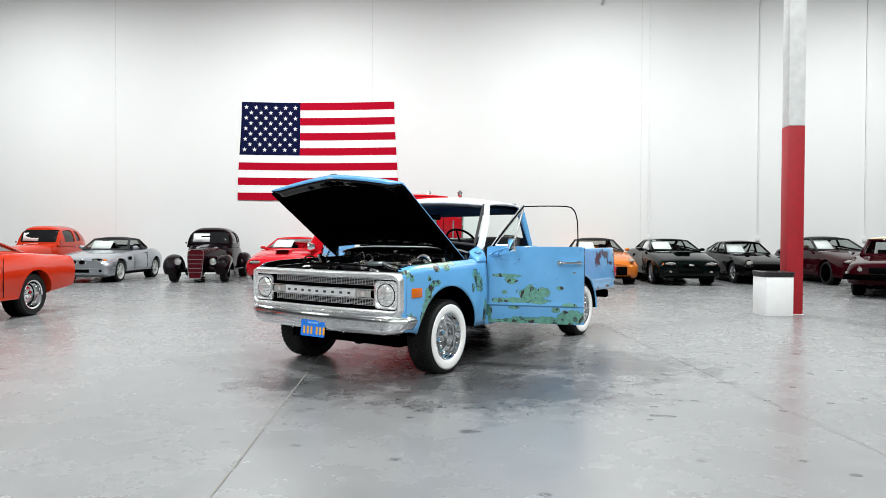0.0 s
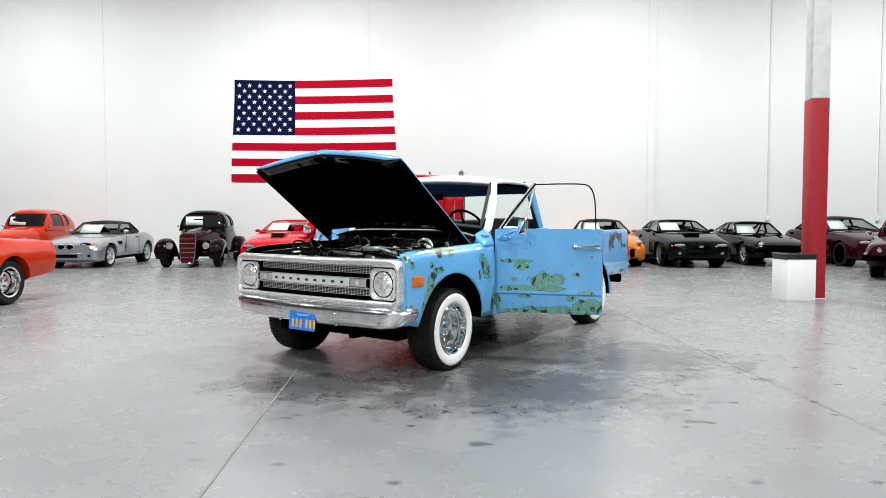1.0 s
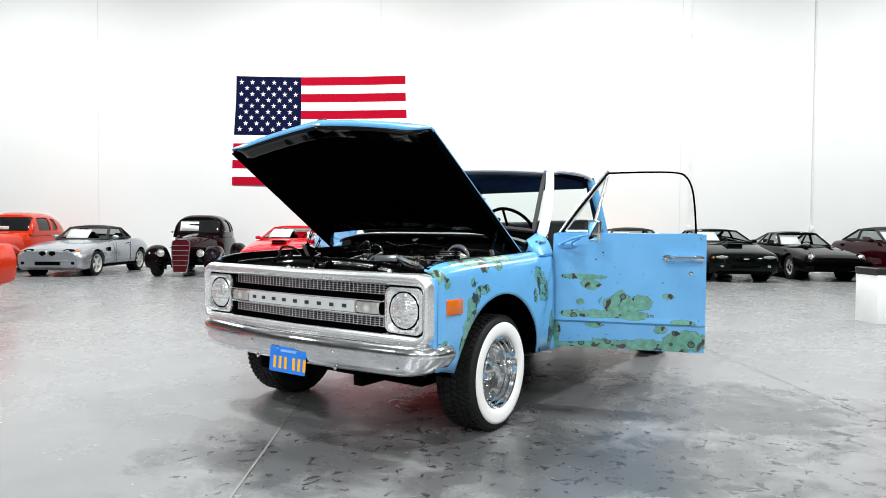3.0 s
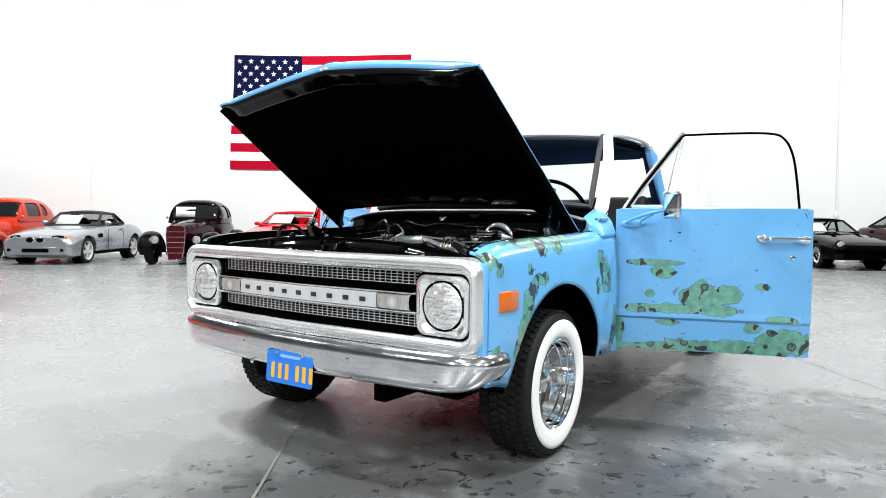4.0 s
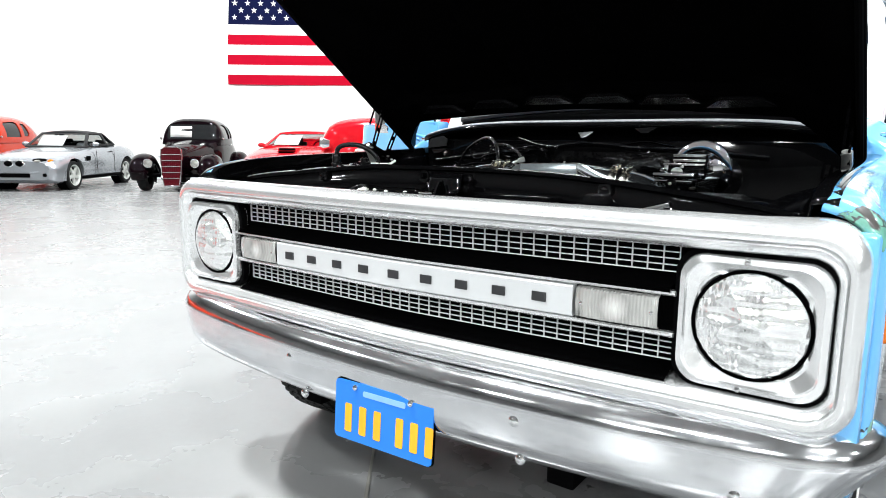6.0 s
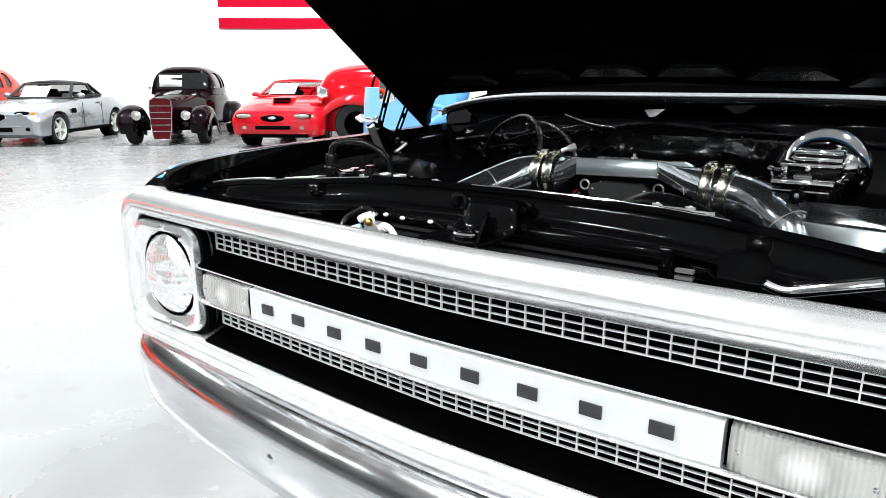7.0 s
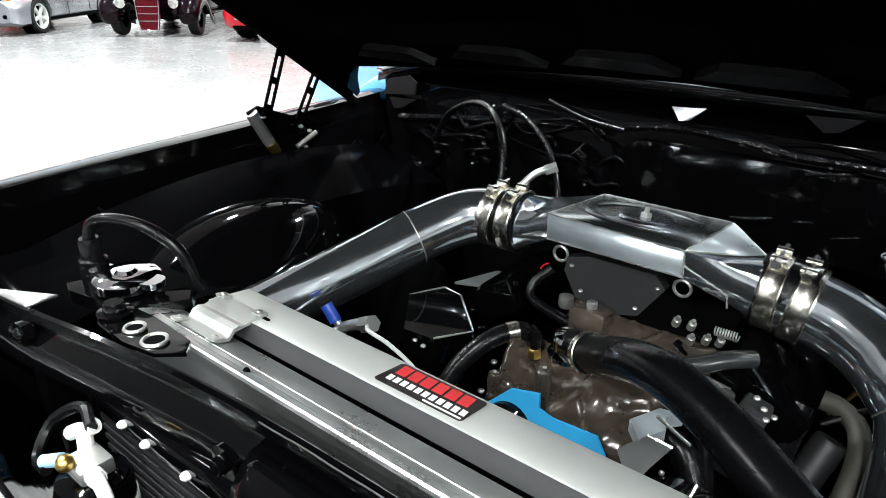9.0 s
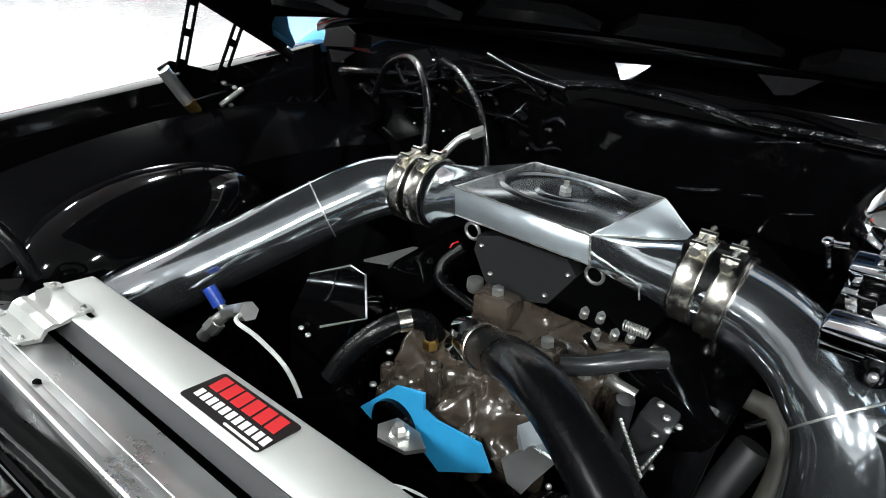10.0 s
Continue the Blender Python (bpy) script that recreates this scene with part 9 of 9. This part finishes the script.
# maroon vintage saloon with a cream roof, parked nearer
c = dict(paint=P_MAROON, top=P_CREAM, wheel=(0.33, 0.2), track=0.76, axles=(0.95, 3.75), rim=CH, rim_share=0.6, style="disc",
         stations=[(0.0, 0.42, 0.68, 0.71, 0.82, 0.72), (0.10, 0.30, 0.74, 0.78, 0.88, 0.78), (0.8, 0.26, 0.82, 0.88, 0.92, 0.82), (1.6, 0.26, 0.90, 0.95, 0.93, 0.84), (2.6, 0.26, 0.92, 0.95, 0.93, 0.83), (3.8, 0.27, 0.92, 0.95, 0.93, 0.80), (4.7, 0.34, 0.86, 0.90, 0.90, 0.74), (4.85, 0.46, 0.78, 0.82, 0.84, 0.70)],
         cabin=dict(pts=[(1.62, 0.93, 0.76), (2.15, 1.33, 0.62), (3.15, 1.34, 0.60), (3.85, 0.95, 0.70)], split=[0.5], top_split=[0.55], crown=0.06, frame=0.06), open=(1.75, 3.7, 0.66, 0.68),
         items=[("headlight", 0.62, 0.03, 0.64, 0.08, 0.04, 0.07, HEADLAMP), ("front_bumper", 0, -0.06, 0.47, 0.93, 0.06, 0.06, M["black_satin"], "box"), ("grille", 0, 0.0, 0.62, 0.45, 0.04, 0.07, N, "box"), ("mirror", 0.96, 1.95, 0.98, 0.07, 0.05, 0.05, CH), ("marker", 0.86, 0.06, 0.56, 0.05, 0.04, 0.03, HEADLAMP)])
make_car("saloon", "maroon vintage saloon with cream roof and chrome bumper", "car", pose(9.66, 14.90, 0, 0, 0, -35), c, "")

# dark soft-top car seen beyond the open door
c = dict(paint=P_BLACK, top=SOFT_TOP, wheel=(0.32, 0.2), track=0.74, axles=(0.85, 3.35), rim=P_SILVER,
         stations=[(0.0, 0.34, 0.60, 0.64, 0.62, 0.52), (0.15, 0.22, 0.68, 0.74, 0.80, 0.66), (0.6, 0.19, 0.78, 0.83, 0.86, 0.74), (1.5, 0.20, 0.90, 0.94, 0.86, 0.77), (2.6, 0.20, 0.93, 0.96, 0.86, 0.76), (3.5, 0.22, 0.95, 0.98, 0.86, 0.72), (4.1, 0.32, 0.86, 0.90, 0.76, 0.60)],
         cabin=dict(pts=[(1.45, 0.93, 0.70), (2.0, 1.32, 0.54), (2.75, 1.33, 0.52), (3.3, 1.0, 0.62)], split=[0.68], top_split=[0.85], soft=True, crown=0.06), open=(1.55, 3.2, 0.64, 0.62),
         items=[("headlight", 0.6, 0.2, 0.62, 0.12, 0.10, 0.06, HEADLAMP), ("grille", 0, 0.05, 0.55, 0.3, 0.04, 0.06, N, "box"), ("mirror", 0.88, 1.75, 0.97, 0.08, 0.05, 0.055, P_BLACK)])
make_car("convertible", "black convertible with raised soft top beyond the pickup", "car", pose(1.62, 18.9, 0), c)

# orange-red muscle car, tail towards the wall
c = dict(paint=P_ORANGE, tint=True, wheel=(0.345, 0.24), track=0.79, axles=(0.95, 4.05), rim=CH, rim_share=0.66, style="dish",
         stations=[(0.0, 0.40, 0.70, 0.74, 0.86, 0.78), (0.15, 0.30, 0.76, 0.80, 0.92, 0.84), (0.9, 0.27, 0.86, 0.91, 0.965, 0.86), (1.9, 0.27, 0.92, 0.97, 0.965, 0.86), (2.8, 0.27, 0.94, 0.97, 0.965, 0.85), (3.4, 0.28, 1.0, 1.03, 0.965, 0.83), (3.95, 0.30, 1.01, 1.04, 0.965, 0.82), (4.6, 0.34, 0.97, 1.0, 0.96, 0.84), (5.04, 0.39, 0.955, 0.975, 0.955, 0.86), (5.10, 0.41, 0.945, 0.96, 0.94, 0.85)],
         cabin=dict(pts=[(1.75, 0.95, 0.77), (2.45, 1.34, 0.60), (3.10, 1.35, 0.58), (4.10, 1.02, 0.70)], split=[0.42, 0.64], top_split=[0.62, 0.97], crown=0.05, frame=0.06), open=(1.9, 3.9, 0.70, 0.66),
         items=[("rear_bumper", 0, 5.10, 0.56, 0.84, 0.045, 0.05, CH, "box"), ("tail_lamp", 0.62, 5.10, 0.78, 0.22, 0.02, 0.05, M["red_lens"], "box"), ("door_handle", 0.965, 3.12, 0.90, 0.012, 0.07, 0.014, CH, "box"), ("door_line", 0.966, 3.25, 0.66, 0.003, 0.006, 0.30, N, "box"), ("front_bumper", 0, -0.03, 0.52, 0.92, 0.05, 0.06, CH, "box"), ("sill_trim", 0.95, 2.4, 0.33, 0.012, 1.2, 0.02, P_ORANGE, "box")])
make_car("muscle_car", "orange-red vintage muscle car with chrome wheels", "car", pose(-7.62, 6.52, 0, 0, 0, 0), c, "")


# 1930s coupes
def old_coupe(name, label, m, paint, grille_mat, tall, wheel_mat, hot=True):
    t = thing(name, label, "car", m, WALL_CARS)
    # cabin and rear body
    bm = loft_body([(1.55, 0.34, 0.98, 1.02, 0.52, 0.44), (1.75, 0.32, 1.04, 1.08, 0.62, 0.55), (2.0, 0.31, 1.06, 1.09, 0.68, 0.62), (2.9, 0.31, 1.07, 1.10, 0.71, 0.64), (3.5, 0.32, 1.02, 1.10, 0.66, 0.55), (4.2, 0.36, 0.80, 0.95, 0.52, 0.40), (4.55, 0.44, 0.58, 0.66, 0.36, 0.26)], 30)
    body = part("body", bm, paint, t)
    b = bm_new()
    box(b, -0.56, 0.56, 2.0, 3.3, 0.6, 2.0)
    cut(body, [b])
    # hood and nose
    bm = bm_new()
    rows = []
    for i in range(15):
        q = i / 14
        y = lerp(0.16, 1.62, q)
        w, top, lo = lerp(0.20, 0.56, q ** 0.8), lerp(0.94, 1.08, q ** 0.8) - 0.05 * (1 - q) ** 3, 0.34
        half = [(w * 0.8, lo), (w, lo + 0.12), (w * 1.0, lerp(lo, top, 0.55)), (w * 0.94, lerp(lo, top, 0.78)), (w * 0.75, lerp(lo, top, 0.92)), (w * 0.3, top), (0.0, top + 0.015)]
        rows.append([(x, y, z) for x, z in half] + [(-x, y, z) for x, z in half[:-1][::-1]])
    vs = grid(bm, rows, close_v=True)
    cap(bm, vs[0])
    part("hood", bm, paint, t)
    # upright grille with bright cross bars
    gm = Matrix.Translation((0, 0.055, -0.09)) @ Matrix.Rotation(radians(-7), 4, "X")
    out = [(-0.15, 0.22), (0.15, 0.22), (0.195, 0.45), (0.215, 0.84), (0.205, 0.99), (0.12, 1.035), (-0.12, 1.035), (-0.205, 0.99), (-0.215, 0.84), (-0.195, 0.45)]
    bm = bm_new()
    prism(bm, out, -0.02, 0.06, lambda u, v, w: gm @ Vector((u, w, v)))
    g = part("grille", bm, grille_mat, t, "upright grille")
    bm = bm_new()
    ring = [gm @ Vector((u, -0.024, v)) for u, v in out]
    tube(bm, ring + ring[:2], 0.012, 8)
    part("grille_frame", bm, CH if hot else paint, g)
    for k in range(5):
        z = 0.38 + 0.125 * k
        hw = curve_at([(0.22, 0.15), (0.45, 0.195), (0.84, 0.215), (0.99, 0.205)], z)
        bm = bm_new()
        tube(bm, [gm @ Vector((-hw, -0.026, z)), gm @ Vector((hw, -0.026, z))], 0.006, 6)
        part("grille_bar", bm, CH, g)
    for k in range(9):
        u = -0.164 + 0.041 * k
        bm = bm_new()
        tube(bm, [gm @ Vector((u, -0.022, 0.30)), gm @ Vector((u, -0.022, 0.97))], 0.0045, 6)
        part("grille_slat", bm, grille_mat, g)
    # fenders: broad swept shells over each wheel
    for sd in (1, -1):
        for nm, pts, half, x in (("front_fender", [(0.10, 0.24), (0.05, 0.44), (0.20, 0.66), (0.48, 0.78), (0.80, 0.76), (1.10, 0.60), (1.38, 0.42), (1.70, 0.33)], [0.16, 0.19, 0.205, 0.21, 0.20, 0.18, 0.14, 0.10], 0.70), ("rear_fender", [(2.98, 0.34), (3.05, 0.55), (3.28, 0.74), (3.60, 0.79), (3.92, 0.70), (4.18, 0.50), (4.30, 0.34)], [0.13, 0.17, 0.19, 0.20, 0.19, 0.17, 0.13], 0.72)):
            ys = spline([(p[0], p[1], h) for p, h in zip(pts, half)], 5)
            bm = bm_new()
            rows = []
            for i, q in enumerate(ys):
                nrm = (ys[min(i + 1, len(ys) - 1)] - ys[max(i - 1, 0)])
                n2 = Vector((-nrm.y, nrm.x)).normalized() if nrm.length else Vector((0, 1))
                h = q.z
                row = []
                for k in range(11):
                    a = math.pi * k / 10
                    drop = 0.24 * (1 - math.sin(a) ** 0.55)
                    row.append((sd * (x - h * math.cos(a)), q.x - n2.x * drop, q.y - n2.y * drop))
                rows.append(row)
            grid(bm, rows)
            part(nm, bm, paint, t, solid=0.02, smooth=70)
        bm = bm_new()
        box(bm, sd * 0.60, sd * 0.84, 1.45, 3.10, 0.31, 0.345, 0.012)
        part("running_board", bm, paint, t)
        # head lamps beside the grille
        mm = Matrix.Translation((sd * 0.475, 0.17, 0.60)) @ Matrix.Rotation(radians(90), 4, "X")
        bm = bm_new()
        lathe(bm, [(0.085, 0.06), (0.09, 0.04), (0.085, 0.0), (0.06, -0.09), (0.0001, -0.14)], mm, 20)
        hl = part("headlight", bm, paint, t)
        bm = bm_new()
        lathe(bm, [(0.0001, 0.075), (0.05, 0.07), (0.083, 0.058)], mm, 20)
        part("lens", bm, HEADLAMP, hl)
        bm = bm_new()
        tube(bm, [mm @ Vector((0.088 * math.cos(a), 0.088 * math.sin(a), 0.058)) for a in (2 * math.pi * k / 20 for k in range(22))], 0.008, 6, caps=False)
        part("rim", bm, CH, hl)
        for wy, r, wd in ((0.62, 0.31, 0.19), (3.55, 0.35, 0.24)):
            car_wheel(t, sd * 0.70, wy, r, wd, sd, wheel_mat, 0.58, "disc")
        bm = bm_new()
        tube(bm, [(sd * 0.545, 1.2, 0.70), (sd * 0.45, 0.75, 0.72)], 0.012, 6)
        part("hood_trim", bm, CH, t)
    # rounded greenhouse with cut windows over a dark inner pane shell
    roof = [(1.80, 0.0), (1.83, 0.25), (1.89, 0.66), (1.95, 0.88), (2.10, 0.97), (2.45, 1.0), (2.85, 0.99), (3.15, 0.92), (3.42, 0.70), (3.65, 0.40), (3.85, 0.08)]
    wide = [(1.80, 0.66), (2.0, 0.685), (2.6, 0.70), (3.1, 0.67), (3.5, 0.58), (3.85, 0.42)]

    def shell(shrink):
        bm = bm_new()
        rows = []
        for i in range(29):
            y = lerp(1.80, 3.85, i / 28)
            h = max(0.02, smooth_at(roof, y)) * (tall - 1.02) - shrink
            w = smooth_at(wide, y) - shrink
            row = []
            for k in range(21):
                a = math.pi * k / 20
                cx, sz = math.cos(a), math.sin(a)
                row.append((w * math.copysign(abs(cx) ** 0.55, cx) * (1 - 0.13 * sz * h / 0.6), y, 1.02 + h * sz ** 0.62))
            rows.append([(row[0][0], y, 0.98)] + row + [(row[-1][0], y, 0.98)])
        vs = grid(bm, rows, close_v=True)
        cap(bm, vs[0])
        cap(bm, vs[-1])
        return bm
    top = part("cabin", shell(0.0), paint, t)
    cutters = []
    zt = tall - 0.17
    for out_, x0, x1 in (([(2.10, 1.12), (2.66, 1.12), (2.66, zt), (2.52, zt + 0.03), (2.16, zt), (2.10, zt - 0.05)], -1, 1), ([(2.78, 1.14), (2.98, 1.14), (3.03, 1.20), (2.96, zt - 0.03), (2.82, zt), (2.78, zt - 0.02)], -1, 1)):
        b = bm_new()
        prism(b, out_, x0, x1, lambda u, v, w: Vector((w, u, v)))
        cutters.append(b)
    b = bm_new()
    prism(b, round_rect(1.12, zt - 1.12 + 0.04, 0.06, 4, 0, (zt + 1.13) / 2), 1.5, 2.06, lambda u, v, w: Vector((u, w, v)))
    cutters.append(b)
    cut(top, cutters)
    part("window_glass", shell(0.022), DARK_PANE, t, "dark reflective panes")
    bm = bm_new()
    box(bm, -0.5, 0.5, 2.9, 3.05, 0.75, 1.25, 0.05)
    part("seat", bm, SEAT_DARK, t)
    bm = bm_new()
    box(bm, -0.60, 0.60, 0.55, 0.66, 0.28, 0.36, 0.02)
    part("front_axle", bm, M["black_matte"], t)
    blobs(t, [("door_handle", 0.70, 2.75, 0.98, 0.012, 0.05, 0.012, CH, "box"), ("mirror", 0.70, 1.85, 1.12, 0.03, 0.02, 0.03, CH)])
    return t


OM = pose(-7.29, 18.20, 0, 0, 0, 9)
old_coupe("hot_rod", "black cherry vintage coupe with upright dark red grille", OM, P_BLACKCHERRY, GRILLE_RED, 1.60, M["black_satin"])
sheet(OM, -0.48, 0.0, 1.825, 1.15, 1.90, 1.40)
CM = pose(-12.98, 18.35, 0, 0, 0, 3)
old_coupe("vintage_coupe", "bright orange-red rounded vintage coupe", CM, P_ORANGE, P_ORANGE, 1.64, CH, False)
sheet(CM, -0.48, 0.0, 1.825, 1.15, 1.90, 1.40)

# red fire engine standing crosswise behind the pickup: nose towards -x
t = thing("fire_engine", "glossy red vintage fire engine with high cab", "fire engine", pose(-4.18, 19.15, 0, 0, 0, -84))
body = part("body", loft_body([(0.0, 0.30, 1.20, 1.28, 0.55, 0.45), (0.15, 0.28, 1.36, 1.46, 0.66, 0.56), (0.6, 0.28, 1.46, 1.58, 0.74, 0.64), (1.6, 0.30, 1.50, 1.62, 0.86, 0.74), (2.3, 0.30, 1.52, 1.62, 1.0, 0.9), (3.4, 0.30, 1.52, 1.60, 1.05, 0.95), (4.25, 0.32, 1.50, 1.56, 1.05, 0.95)], 36), P_FIRE, t)
cab_c = dict(pts=[(2.05, 1.55, 0.92), (2.25, 2.44, 0.84), (3.86, 2.46, 0.84), (3.95, 1.55, 0.92)], split=[0.5], top_split=[0.5], crown=0.14, frame=0.12)
cabin(t, cab_c, P_FIRE, P_FIRE, True)
for sd in (1, -1):
    bm = bm_new()
    rows = []
    for q in spline([(-0.05, 0.42, 0), (0.12, 0.78, 0), (0.55, 0.98, 0), (1.05, 0.88, 0), (1.45, 0.55, 0)], 6):
        rows.append([(sd * x, q.x + 0.02 * abs(x - 0.9), q.y - dz) for x, dz in ((0.62, 0.0), (0.75, -0.02), (0.86, -0.01), (0.93, 0.05), (0.95, 0.16))])
    grid(bm, rows)
    part("front_fender", bm, P_FIRE, t, solid=0.02, smooth=70)
    for wy in (0.72, 3.75):
        car_wheel(t, sd * 0.80, wy, 0.44, 0.26, sd, M["black_satin"], 0.55, "disc")
    bm = bm_new()
    tube(bm, spline([(sd * 1.07, 4.02, 1.35), (sd * 1.12, 4.02, 1.40), (sd * 1.12, 4.02, 1.95), (sd * 1.07, 4.02, 2.0)], 4), 0.020, 8)
    part("grab_rail", bm, CH, t)
    bm = bm_new()
    box(bm, sd * 1.05, sd * 1.075, 4.27, 4.32, 0.62, 2.22, 0.008)
    part("corner_rail", bm, CH, t)
    bm = bm_new()
    lathe(bm, [(0.14, 0.10), (0.15, 0.06), (0.10, -0.1), (0.0001, -0.16)], Matrix.Translation((sd * 0.70, 0.05, 1.02)) @ Matrix.Rotation(radians(90), 4, "X"), 20)
    part("headlight", bm, CH, t)
bm = bm_new()
box(bm, -1.05, 1.05, 3.55, 4.30, 1.40, 2.24, 0.06, segs=3)
locker = part("rear_locker", bm, P_FIRE, t)
for sd in (1, -1):
    bm = bm_new()
    box(bm, sd * 1.05, sd * 1.056, 3.74, 3.752, 1.45, 2.18)
    part("door_seam", bm, N, locker)
bm = bm_new()
lathe(bm, [(0.05, 2.24), (0.03, 2.28), (0.03, 2.46), (0.07, 2.50), (0.08, 2.60), (0.0001, 2.66)], Matrix.Translation((0.9, 4.22, 0)), 14)
part("siren", bm, CH, t)
for k in range(7):
    bm = bm_new()
    lathe(bm, [(0.11, -0.03), (0.13, 0.0), (0.11, 0.03)], Matrix.Translation((0.62, -0.12, 0.30 + 0.085 * k)), 16)
    part("front_buffer", bm, P_FIRE, t)
for k in range(9):
    bm = bm_new()
    box(bm, -0.40, 0.40, -0.03, 0.01, 0.48 + 0.085 * k, 0.52 + 0.085 * k, 0.008)
    part("grille_bar", bm, CH, t)
bm = bm_new()
lathe(bm, [(0.0001, 0.0), (0.10, 0.0), (0.11, 0.05), (0.06, 0.14), (0.0001, 0.16)], Matrix.Translation((-0.4, 3.4, 2.56)), 16)
part("beacon", bm, CH, t)
bm = bm_new()
box(bm, -1.05, 1.05, -0.22, -0.12, 0.42, 0.58, 0.03)
part("front_bumper", bm, CH, t)
